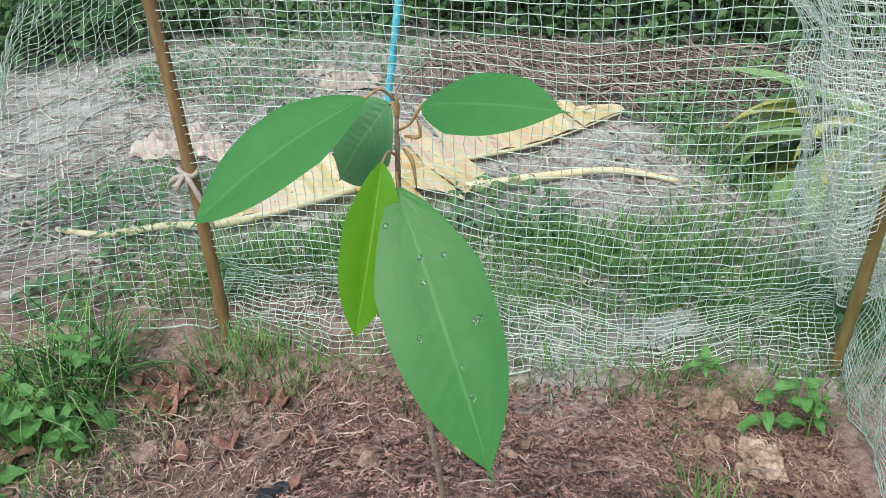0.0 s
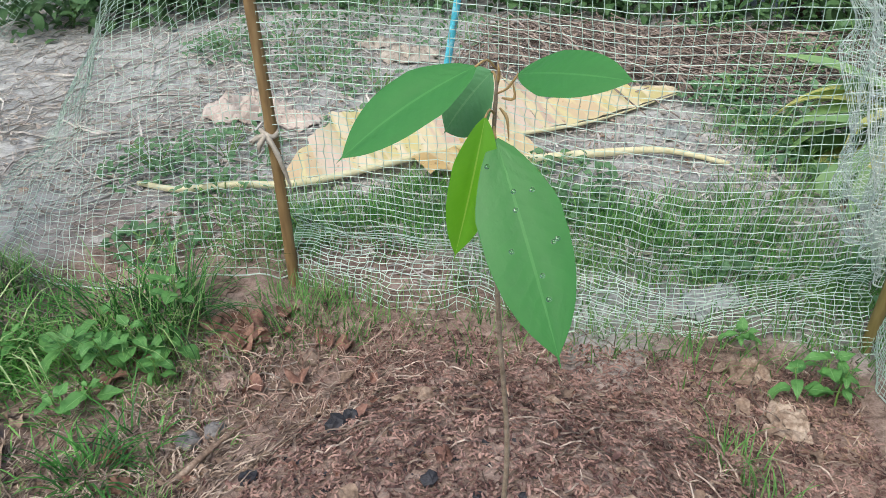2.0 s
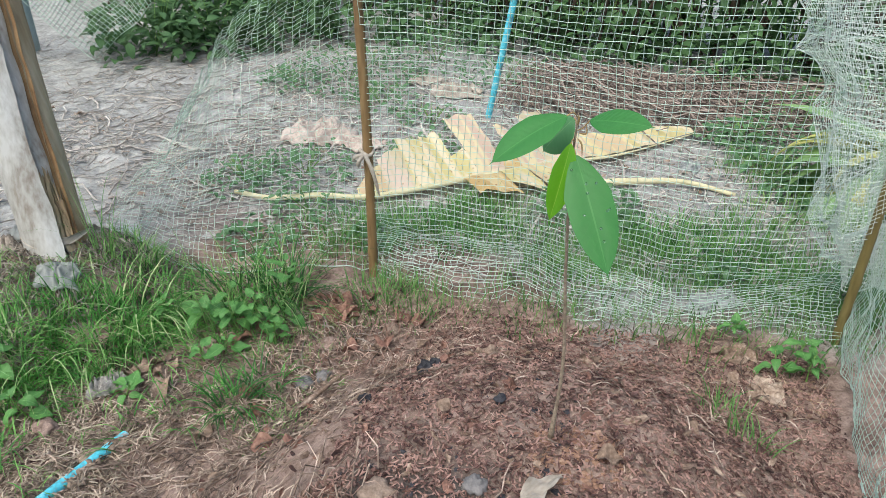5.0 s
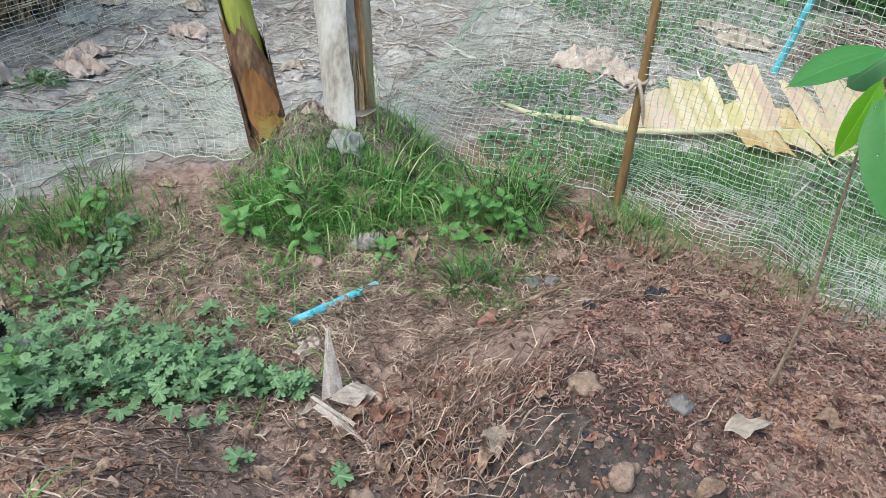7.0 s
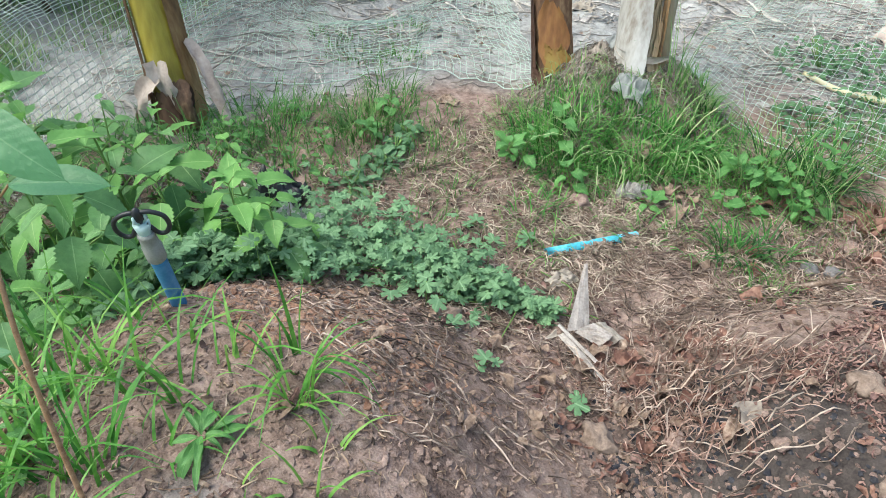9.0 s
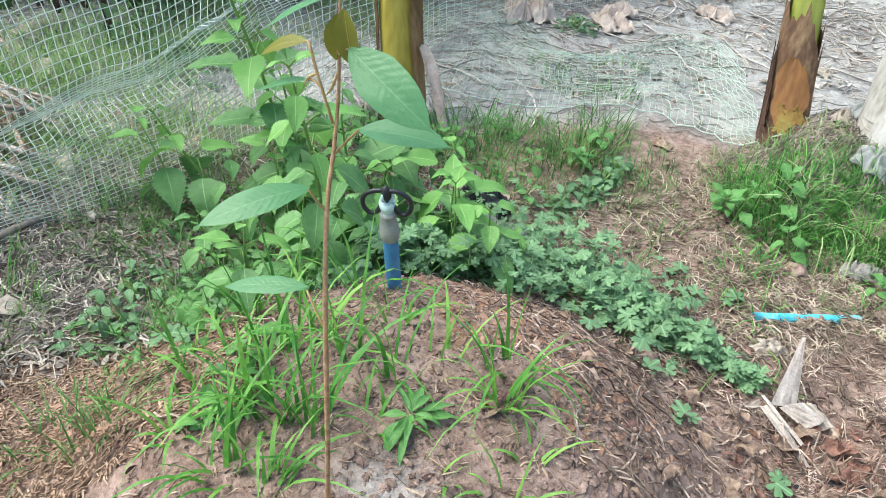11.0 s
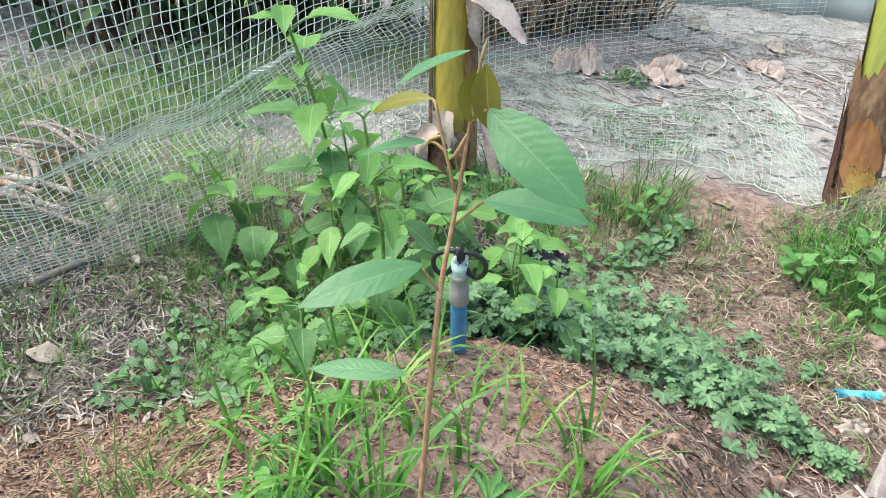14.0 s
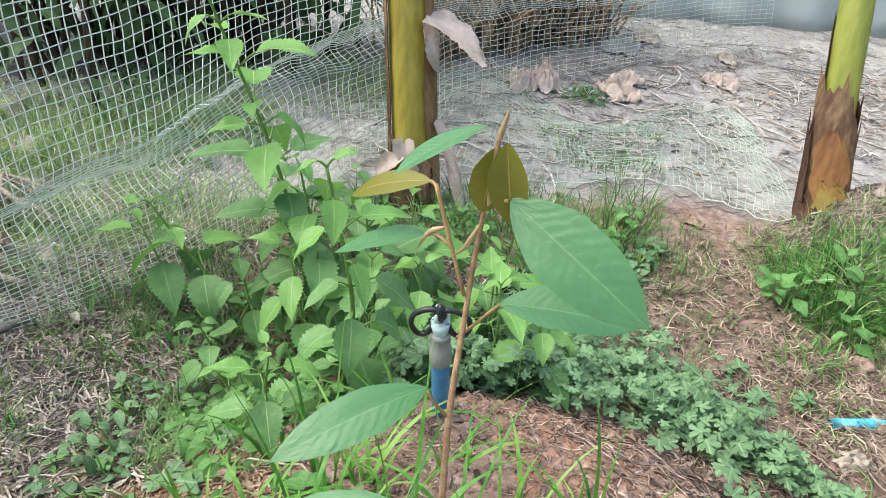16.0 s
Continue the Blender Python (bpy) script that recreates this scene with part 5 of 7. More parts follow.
rnd = random.Random(77)
grass("thick_grass", [(-1.12, 0.60, 0.12, 430), (-1.00, 0.72, 0.11, 350), (-0.95, 0.82, 0.07, 110), (-1.21, 0.58, 0.09, 150), (-1.08, 0.53, 0.06, 60), (-0.96, 0.93, 0.06, 80), (-1.05, 1.0, 0.05, 40), (-1.20, 0.66, 0.06, 90)], "lush green grass round the feet of the banana stems", GRASS_LUSH, 1, (0.05, 0.115), (0.0022, 0.0046), (0.6, 2.8))
grass("thick_grass", [(-1.10, 0.63, 0.11, 80), (-1.00, 0.74, 0.10, 80), (-1.18, 0.60, 0.07, 40), (-0.98, 0.84, 0.07, 40)], "long arching green blades over the grass clump", GRASS_LUSH, 98, (0.10, 0.17), (0.002, 0.0036), (1.6, 3.2))
grass("thick_grass", [(-1.04, 0.68, 0.09, 24), (-0.98, 0.78, 0.08, 26), (-1.10, 0.62, 0.08, 14), (-0.96, 0.86, 0.05, 14)], "long pale yellow-green grass stalks arching over the clump", GRASS_PALE, 99, (0.14, 0.26), (0.0028, 0.0044), (1.8, 3.0))
grass("thick_grass", [(-1.09, 0.90, 0.03, 30), (-1.12, 0.76, 0.08, 90), (-1.26, 0.72, 0.08, 80), (-1.32, 0.66, 0.06, 50), (-1.20, 0.82, 0.05, 40), (-1.05, 0.86, 0.05, 50), (-1.07, 1.0, 0.06, 130), (-1.12, 1.06, 0.05, 90), (-1.04, 0.93, 0.05, 90), (-1.02, 1.06, 0.05, 60)], "thin yellowish grass between the banana stems", GRASS_LIGHT, 97, (0.03, 0.09), (0.0016, 0.003), (0.6, 2.8))
grass("thick_grass", [(-1.09, 0.91, 0.025, 16)], "thin upright grass against the pale banana stem", GRASS_LIGHT, 95, (0.14, 0.26), (0.0014, 0.0024), (0.2, 1.4))
grass("thick_grass", [(-1.34, 0.64, 0.10, 90), (-1.30, 0.55, 0.08, 80), (-1.02, 0.60, 0.10, 120), (-0.92, 0.70, 0.08, 90), (-0.94, 0.60, 0.06, 40)], "low dull grass at the clump's edge", GRASS_LIGHT, 96, (0.025, 0.075), (0.002, 0.0036), (0.8, 2.8))
grass("grass_tuft", [(-0.70, 1.06, 0.07, 90), (-0.78, 1.0, 0.06, 60), (-0.66, 0.98, 0.05, 30)], "tall arching grass tuft by the netting", GRASS_LUSH, 2, (0.10, 0.26), (0.0025, 0.0045), (0.8, 3.0), group="grass tufts")
grass("grass_tuft", [(-0.74, 0.98, 0.10, 46), (-0.66, 0.92, 0.08, 30), (-0.83, 0.92, 0.08, 30)], "thin pale grass stalks among the weeds", GRASS_LIGHT, 22, (0.14, 0.30), (0.0015, 0.0026), (0.8, 2.8), group="grass tufts")
grass("grass_tuft", [(-0.61, 0.645, 0.05, 75), (-0.57, 0.72, 0.04, 25)], "low spreading grass tuft beside the mulch", GRASS_LUSH, 3, (0.06, 0.13), (0.0025, 0.0042), (1.4, 3.0), group="grass tufts")
grass("grass_tuft", [(-1.68, -0.05, 0.12, 70), (-1.58, 0.02, 0.09, 40), (-1.70, -0.32, 0.12, 110), (-1.55, -0.20, 0.1, 60), (-1.60, -0.40, 0.1, 80)], "fresh green grass round the yellow banana stem", GRASS, 4, (0.05, 0.14), (0.002, 0.0036), (0.9, 2.8), group="grass tufts")
grass("grass_tuft", [(-1.66, 0.0, 0.14, 90), (-1.54, -0.02, 0.10, 60), (-1.62, -0.25, 0.14, 90)], "pale dry-tipped grass round the yellow banana stem", GRASS_LIGHT, 24, (0.06, 0.16), (0.0016, 0.003), (0.8, 2.8), group="grass tufts")
grass("grass_tuft", [(-1.52, 0.24, 0.10, 130), (-1.62, 0.34, 0.08, 60), (-1.47, 0.17, 0.07, 70)], "low green grass patch by the path", GRASS_DULL, 5, (0.05, 0.13), (0.002, 0.004), (0.8, 2.4), group="grass tufts")
grass("fence_grass", [(x, 1.15 + rnd.uniform(-0.07, 0.05), 0.09, 55) for x in np.linspace(-0.45, 0.62, 12)], "sparse thin grass along the foot of the netting", GRASS_DULL, 6, (0.03, 0.09), (0.0015, 0.003), (0.4, 1.8))
grass("fence_grass", [(-0.38 + rnd.uniform(-0.1, 0.1), 1.08 + rnd.uniform(-0.06, 0.06), 0.09, 60) for k in range(6)] + [(0.36, 0.86, 0.06, 60), (0.40, 0.78, 0.05, 40)], "sparse yellowish grass at the mound's edge", GRASS_LIGHT, 7, (0.03, 0.08), (0.0015, 0.003), (0.4, 1.8))
FG = "fresh light-green grass tuft on the seedling's mound"
for k, (x, y, c, l) in enumerate([(-0.535, -0.60, 14, 0.20), (-0.56, -0.64, 12, 0.18), (-0.60, -0.66, 12, 0.17), (-0.615, -0.69, 8, 0.14), (-0.59, -0.48, 8, 0.17), (-0.52, -0.37, 15, 0.16), (-0.57, -0.35, 9, 0.15), (-0.69, -0.57, 14, 0.17), (-0.64, -0.54, 10, 0.17), (-0.66, -0.63, 10, 0.15), (-0.50, -0.70, 12, 0.14), (-0.72, -0.60, 10, 0.16)] + [(-0.66, -0.74, 10, 0.11), (-0.39, -0.41, 6, 0.09), (-0.78, -0.66, 10, 0.10), (-0.70, -0.46, 8, 0.16), (-0.80, -0.50, 8, 0.15), (-0.47, -0.66, 10, 0.14), (-0.52, -0.52, 5, 0.12), (-0.58, -0.76, 9, 0.10), (-0.45, -0.36, 4, 0.08), (-0.61, -0.42, 6, 0.14), (-0.44, -0.47, 3, 0.07), (-0.70, -0.69, 9, 0.13), (-0.75, -0.75, 9, 0.09)]):
    grass("grass_tuft", [(x, y, 0.024, int(c * (1.35 if x > -0.6 else 1.05)))], FG, GRASS_YOUNG, 20 + k, (l * 0.35, l * 1.3), (0.0028, 0.007), (0.3, 2.8), group="mound grass tufts")
rosette = thing("rosette_weed", "flat rosette weed with narrow bright green leaves", "weed", at=on(-0.512, -0.485))
rr = random.Random(31)
for k in range(15):
    a = k * 2.4 + rr.uniform(-0.5, 0.5)
    ob = part("leaf", ROSETTE_MESH[k % 3], None, rosette)
    ob.matrix_basis = aim((0.004 * math.cos(a), 0.004 * math.sin(a), 0.006 + 0.001 * k), (math.cos(a), math.sin(a), 0.1 + 0.03 * k), (rr.uniform(-0.3, 0.3), rr.uniform(-0.3, 0.3), 1), 0.056 - 0.0016 * k + rr.uniform(-0.014, 0.014), rr.uniform(0.7, 1.2))
grass("trampled_grass", [(-1.20 + rnd.uniform(-0.25, 0.25), -0.95 + rnd.uniform(-0.28, 0.28), 0.12, 60) for k in range(16)] + [(-1.45 + rnd.uniform(-0.1, 0.1), -0.75 + rnd.uniform(-0.2, 0.2), 0.1, 70) for k in range(8)] + [(-0.85, -0.75, 0.12, 40), (-0.95, -0.85, 0.12, 40), (-0.75, -0.80, 0.08, 20), (-0.75, -0.95, 0.07, 60), (-0.68, -0.86, 0.06, 50), (-1.07, -1.12, 0.1, 90), (-1.04, -0.87, 0.08, 70)], "trampled dull grass between the mound and the netting", GRASS_DULL, 8, (0.03, 0.10), (0.0015, 0.003), (0.6, 2.4))
grass("path_moss", [(rnd.uniform(-1.45, -0.75), rnd.uniform(-0.02, 0.6), 0.07, 26) for k in range(44)] + [(rnd.uniform(-0.75, -0.45), rnd.uniform(0.55, 1.0), 0.06, 36) for k in range(30)], "tiny green blades sprouting through the straw", GRASS_DULL, 30, (0.012, 0.04), (0.0014, 0.0026), (0.6, 2.4))
grass("path_grass", [(rnd.uniform(-1.7, -1.25), rnd.uniform(-0.2, 0.4), 0.08, 50) for k in range(26)] + [(rnd.uniform(-1.3, -1.0), rnd.uniform(-0.05, 0.45), 0.06, 20) for k in range(8)], "thin grass creeping over the path", GRASS_DULL, 9, (0.02, 0.07), (0.0015, 0.003), (0.5, 2.2))
grass("outer_grass", [(rnd.uniform(-0.75, 0.95), rnd.uniform(1.28, 1.75), 0.13, 110) for k in range(56)], "short green grass just beyond the netting", GRASS_LIGHT, 10, (0.03, 0.09), (0.002, 0.0035), (0.5, 2.2))
grass("outer_grass", [(rnd.uniform(-0.5, 0.7), rnd.uniform(1.42, 1.72), 0.10, 90) for k in range(22)], "fresh green grass patches beyond the netting", GRASS_LUSH, 14, (0.03, 0.09), (0.002, 0.0035), (0.5, 2.2))
grass("outer_grass", [(-1.98, 0.39, 0.10, 130), (-1.85, 0.50, 0.08, 110), (-2.05, 0.60, 0.10, 80), (-2.16, 0.40, 0.08, 50)], "short green grass under the slack netting", GRASS_LIGHT, 13, (0.02, 0.06), (0.002, 0.0035), (0.8, 2.6))
grass("outer_grass", [(rnd.uniform(-2.5, -1.6), rnd.uniform(-1.7, -0.6), 0.16, 150) for k in range(46)] + [(rnd.uniform(-2.95, -2.3), rnd.uniform(-1.4, 0.05), 0.16, 90) for k in range(30)], "green grass beyond the white side netting", GRASS_PALE, 11, (0.04, 0.12), (0.002, 0.004), (0.5, 2.2))
grass("left_bank_grass", [(rnd.uniform(-1.0, -0.62), rnd.uniform(0.30, 0.62), 0.05, 14) for k in range(12)] + [(rnd.uniform(-0.95, -0.6), rnd.uniform(0.75, 1.05), 0.08, 42) for k in range(16)] + [(-0.72, 1.0, 0.06, 40), (-0.70, 0.62, 0.08, 40)], "mixed low grass along the mulch edge", GRASS_LUSH, 12, (0.03, 0.10), (0.002, 0.0036), (1.2, 3.2))


# ---- low green weeds beyond the netting, each a clump of small leaves ----
def clump(name, x, y, rad, h, count, mat, label, seed, size=(0.025, 0.055), group="far weeds", category="weed"):
    rr = random.Random(seed)
    b = Buf()
    for k in range(count):
        q, a = rad * math.sqrt(rr.random()), rr.uniform(0, 6.283)
        px, py = x + q * math.cos(a), y + q * math.sin(a)
        m = aim(on(px, py, rr.uniform(0.01, h) * (1 - 0.5 * q / rad)), (rr.uniform(-1, 1), rr.uniform(-1, 1), rr.uniform(-0.3, 0.6)), (rr.uniform(-0.5, 0.5), rr.uniform(-0.5, 0.5), 1), rr.uniform(*size))
        v, f, uv = leaf("round", 0.55, 4, 0.2, 0.6, across=2, seed=k)
        b.add([m @ Vector(p) for p in v], f, uv)
    t = thing(name, label, category, group, on(x, y))
    tagged(part("foliage", b, mat, t), kind="stuff").matrix_basis = inv(t)
    stems = Buf()
    for k in range(8):
        a = rr.uniform(0, 6.283)
        stems.add(*tube([on(x, y, -0.005), on(x + rad * 0.4 * math.cos(a), y + rad * 0.4 * math.sin(a), h * 0.8)], 0.0015, 4))
    tagged(part("stem_tuft", stems, STEM, t), kind="stuff").matrix_basis = inv(t)
    return t


for k, (x, y, r, h, c) in enumerate([(-1.30, 3.05, 0.42, 0.16, 420), (-0.95, 3.5, 0.36, 0.24, 340), (-1.0, 2.7, 0.2, 0.12, 120), (-0.5, 3.2, 0.25, 0.15, 150), (-1.55, 2.9, 0.2, 0.1, 100), (-1.0, 1.85, 0.20, 0.10, 150), (-1.15, 1.70, 0.16, 0.10, 110), (-0.85, 1.55, 0.14, 0.08, 100), (0.02, 1.80, 0.18, 0.12, 190), (0.12, 1.7, 0.12, 0.08, 90), (0.56, 3.3, 0.16, 0.22, 110)] + [(0.80, 2.75, 0.25, 0.25, 170), (0.60, 2.55, 0.18, 0.15, 110), (1.1, 2.9, 0.3, 0.3, 200), (-0.62, 2.1, 0.16, 0.09, 90), (-0.7, 2.5, 0.15, 0.1, 80), (-0.55, 1.42, 0.10, 0.08, 80), (0.4, 1.5, 0.12, 0.05, 80), (-2.45, 0.62, 0.08, 0.07, 60), (-2.25, -0.75, 0.2, 0.1, 140), (-2.55, -0.95, 0.2, 0.14, 140), (0.75, 1.4, 0.12, 0.1, 80), (-0.9, 1.3, 0.12, 0.08, 90)]):
    clump("low_weed", x, y, r, h, int(c * 1.5), HAZED_HERB, "low green broadleaf weeds on bare ground beyond the netting", 100 + k, size=(0.016, 0.036))
for k, (x, y, r, h, c, skin) in enumerate([(-1.20, -0.50, 0.20, 0.11, 170, NETTLE), (-1.10, -0.66, 0.14, 0.07, 80, NETTLE), (-1.28, -0.72, 0.14, 0.08, 70, NETTLE), (-1.02, -0.70, 0.12, 0.06, 120, HERB), (-0.94, -0.60, 0.09, 0.06, 100, HERB), (-0.90, -0.52, 0.06, 0.05, 60, VINE), (-0.93, -0.72, 0.08, 0.04, 50, HERB), (-1.34, -0.34, 0.10, 0.08, 90, HERB), (-1.44, -0.04, 0.07, 0.05, 40, HERB), (-1.50, -0.24, 0.12, 0.08, 90, HERB), (-1.66, 0.04, 0.08, 0.05, 30, HERB)] + [(-1.70, -0.42, 0.14, 0.09, 120, HERB), (-1.30, 0.14, 0.05, 0.04, 60, VINE), (-1.36, 0.22, 0.04, 0.04, 50, VINE), (-1.26, 0.05, 0.05, 0.04, 50, VINE), (-1.41, 0.28, 0.04, 0.04, 40, VINE), (-1.62, -0.14, 0.10, 0.07, 70, HERB), (-0.68, -0.66, 0.06, 0.03, 26, HERB), (-0.60, -0.70, 0.05, 0.025, 18, HERB), (-0.80, -0.72, 0.06, 0.03, 22, HERB), (-1.12, -0.86, 0.10, 0.05, 70, VINE), (-1.0, -0.92, 0.08, 0.04, 40, VINE)]):
    clump("low_weed", x, y, r, h, c, skin, "low mixed green weeds between the tall weed's stems", 160 + k, size=(0.014, 0.036), group="undergrowth")


for k, (x, y) in enumerate([(-2.3, 3.45), (-2.55, 3.2), (-2.0, 3.75), (-2.75, 3.5), (-2.6, 3.9), (-2.1, 4.0), (-1.6, 4.0), (-1.1, 4.05), (-0.6, 4.0), (-0.1, 3.9), (0.4, 3.8), (0.9, 3.65), (1.35, 3.4)]):
    clump("undergrowth", x, y, 0.36, 0.42, 300, FAR_LEAF, "low dark leafy growth before the thicket", 240 + k, size=(0.04, 0.10), group="edge growth", category="bush")


def strap_plant(x, y, label, seed):
    t = thing("strap_leaf_plant", label, "plant", at=on(x, y))
    rr = random.Random(seed)
    for k in range(64):
        a = rr.uniform(1.9, 5.0)
        ln = rr.uniform(0.28, 0.52)
        b = Buf().add(*leaf("lance", rr.uniform(0.16, 0.27), 14, 0.3, rr.uniform(0.4, 1.7), wave=0.1, seed=k))
        ob = part("leaf", b, LILY_YELLOW if k % 3 == 0 else LILY, t)
        ob.matrix_basis = aim((0, 0, rr.uniform(0, 0.18)), (math.cos(a), math.sin(a), rr.uniform(0.1, 0.9)), (0, 0, 1), ln)
    part("stem", Buf().add(*tube([(0, 0, -0.02), (0, 0, 0.1), (0.01, 0, 0.25)], [0.015, 0.012, 0.006], 8)), STEM, t)
    return t


for k, (x, y, r, h) in enumerate([(0.72, 2.10, 0.14, 0.09), (0.66, 2.35, 0.14, 0.10), (0.90, 2.45, 0.18, 0.16), (0.55, 2.60, 0.14, 0.12), (1.10, 2.35, 0.2, 0.2)]):
    clump("low_weed", x, y, r, h, 120, HAZED_HERB, "leafy green weeds round the strap-leaved plant", 270 + k, size=(0.02, 0.05))
grass("outer_grass", [(rnd.uniform(0.55, 1.15), rnd.uniform(1.75, 2.5), 0.12, 70) for k in range(14)], "green grass round the strap-leaved plant", GRASS_LIGHT, 15, (0.04, 0.12), (0.002, 0.004), (0.5, 2.2))
strap_plant(1.0, 2.05, "strap-leaved plant with yellowing drooping leaves behind the netting", 4)


# ---- far growth that closes the plot ----
def thicket(x0, y0, x1, y1, h, count, label, seed, mat=FAR_LEAF, stalks=30, size=(0.07, 0.16)):
    rr = random.Random(seed)
    t = thing("thicket", label, "bush", "thickets", on((x0 + x1) / 2, (y0 + y1) / 2))
    b, s = Buf(), Buf()
    for k in range(count):
        f = rr.random()
        z = h * rr.random() ** 0.7
        p = Vector((x0 + (x1 - x0) * f + rr.gauss(0, 0.22), y0 + (y1 - y0) * f + rr.gauss(0, 0.22), z))
        m = aim(p, (rr.uniform(-1, 1), rr.uniform(-1, 1), rr.uniform(-0.9, 0.3)), (rr.uniform(-0.6, 0.6), rr.uniform(-0.6, 0.6), 1), rr.uniform(*size))
        v, f2, uv = leaf("lance", 0.35, 3, 0.2, 0.8, across=2, seed=k)
        b.add([m @ Vector(q) for q in v], f2, uv)
    for k in range(stalks):
        f = rr.random()
        x, y = x0 + (x1 - x0) * f + rr.gauss(0, 0.2), y0 + (y1 - y0) * f + rr.gauss(0, 0.2)
        lx, ly = rr.gauss(0, 0.15), rr.gauss(0, 0.15)
        s.add(*tube([on(x, y, -0.02), on(x + lx, y + ly, h * 0.5), on(x + 2 * lx, y + 2 * ly, h)], [0.013, 0.01, 0.004], 5))
    tagged(part("crown", b, mat, t), kind="stuff").matrix_basis = inv(t)
    tagged(part("stalk_stand", s, DARK_STALK, t), kind="stuff").matrix_basis = inv(t)
    return t


THICK = "dark dense undergrowth at the edge of the plot"
thicket(-0.9, 4.5, 1.0, 4.1, 1.5, 4160, THICK, 1, stalks=90)
thicket(1.0, 4.0, 2.6, 3.2, 1.5, 3520, THICK, 2, stalks=70)
thicket(-4.2, 4.7, -2.2, 4.5, 1.6, 3000, THICK, 3, stalks=40)
thicket(-2.6, 5.3, -0.8, 4.9, 1.6, 2400, THICK, 4, stalks=60)
thicket(-3.02, -1.25, -3.30, -0.30, 1.3, 2400, THICK, 5, stalks=80, size=(0.08, 0.2))
thicket(-3.3, -3.0, -3.6, -1.5, 1.4, 2400, THICK, 6, stalks=50)
thicket(-6.0, 0.5, -5.6, 3.8, 1.8, 2560, THICK, 7, stalks=60)
thicket(2.6, 3.0, 3.2, 0.0, 1.6, 1920, THICK, 8, stalks=40)
thicket(3.0, 0.0, 2.5, -3.0, 1.6, 1600, THICK, 9, stalks=30)
thicket(2.5, -3.2, -2.7, -3.2, 1.6, 2240, THICK, 10, stalks=40)


def reeds(x0, y0, x1, y1, count, label, seed):
    rr = random.Random(seed)
    t = thing("dry_reeds", label, "dry stems", at=on((x0 + x1) / 2, (y0 + y1) / 2))
    for c in range(12):
        b = Buf()
        for k in range(count // 12):
            f = (c + rr.random()) / 12
            x, y = x0 + (x1 - x0) * f + rr.gauss(0, 0.08), y0 + (y1 - y0) * f + rr.gauss(0, 0.08)
            lx, ly, h = rr.gauss(0, 0.2), rr.gauss(0, 0.2), rr.uniform(0.2, 0.9)
            b.add(*tube([on(x, y, -0.02), on(x + lx * 0.4, y + ly * 0.4, h * 0.5), on(x + lx, y + ly, h)], [0.006, 0.005, 0.002], 4))
        tagged(part("reed_stand", b, REED, t), kind="stuff").matrix_basis = inv(t)
    return t


reeds(-3.05, 0.12, -3.38, 1.10, 720, "thick stand of dry brown reed stems", 3)
cloth = thing("shade_cloth", "grey-green shade cloth fence at the back of the yard", "fence", at=on(-3.65, 1.9))
verts = [Vector((-4.02 + 0.80 * i / 40 + 0.03 * math.sin(i * 0.9), 0.85 + 2.25 * i / 40, -0.05 + 1.0 * j / 10)) - cloth.location for j in range(11) for i in range(41)]
b = Buf().add(verts, [(j * 41 + i, j * 41 + i + 1, (j + 1) * 41 + i + 1, (j + 1) * 41 + i) for j in range(10) for i in range(40)])
sheet = part("cloth", b, SHADE_CLOTH, cloth)
sol = sheet.modifiers.new("thick", "SOLIDIFY")
sol.thickness = 0.004
for i in (2, 14, 26, 38):
    p = verts[i]
    part("post", Buf().add(*tube([(p.x - 0.03, p.y, -0.1), (p.x - 0.03, p.y, 1.1)], 0.02, 8)), WOOD, cloth)


# ---- litter ----
def straw(name, boxes, label, mat, seed, ln, r, lift=0.006, category="straw", lie=None, curl=0.24):
    """Bent thin stalks strewn over boxes (x0, y0, x1, y1, how many)."""
    rr = random.Random(seed)
    b = Buf()
    for x0, y0, x1, y1, count in boxes:
        for k in range(count):
            x, y, a = rr.uniform(x0, x1), rr.uniform(y0, y1), rr.uniform(0, 3.14159) if lie is None else rr.gauss(lie, 0.3)
            l = rr.uniform(*ln) * rr.choice((0.6, 1, 1, 1.5))
            bend, rad, steps = rr.uniform(-0.9, 0.9), rr.uniform(*r), 2 if l < 0.03 else 5
            wob = 0.12 if l < 0.03 else curl if lie is None else 0.06
            pts, px, py = [], x, y
            for i in range(steps + 1):
                pts.append(on(px, py, rad + rr.uniform(0, lift)))
                px, py = px + math.cos(a) * l / steps, py + math.sin(a) * l / steps
                a += bend / steps * (0.5 if l < 0.03 else 1.0) + rr.gauss(0, wob)
            v, f2, uv = tube(pts, [rad] * steps + [rad * 0.5], 3, cap=False)
            b.add(v, f2, uv)
    return tagged(part(name, b, mat, smooth=False), label, category, kind="stuff")


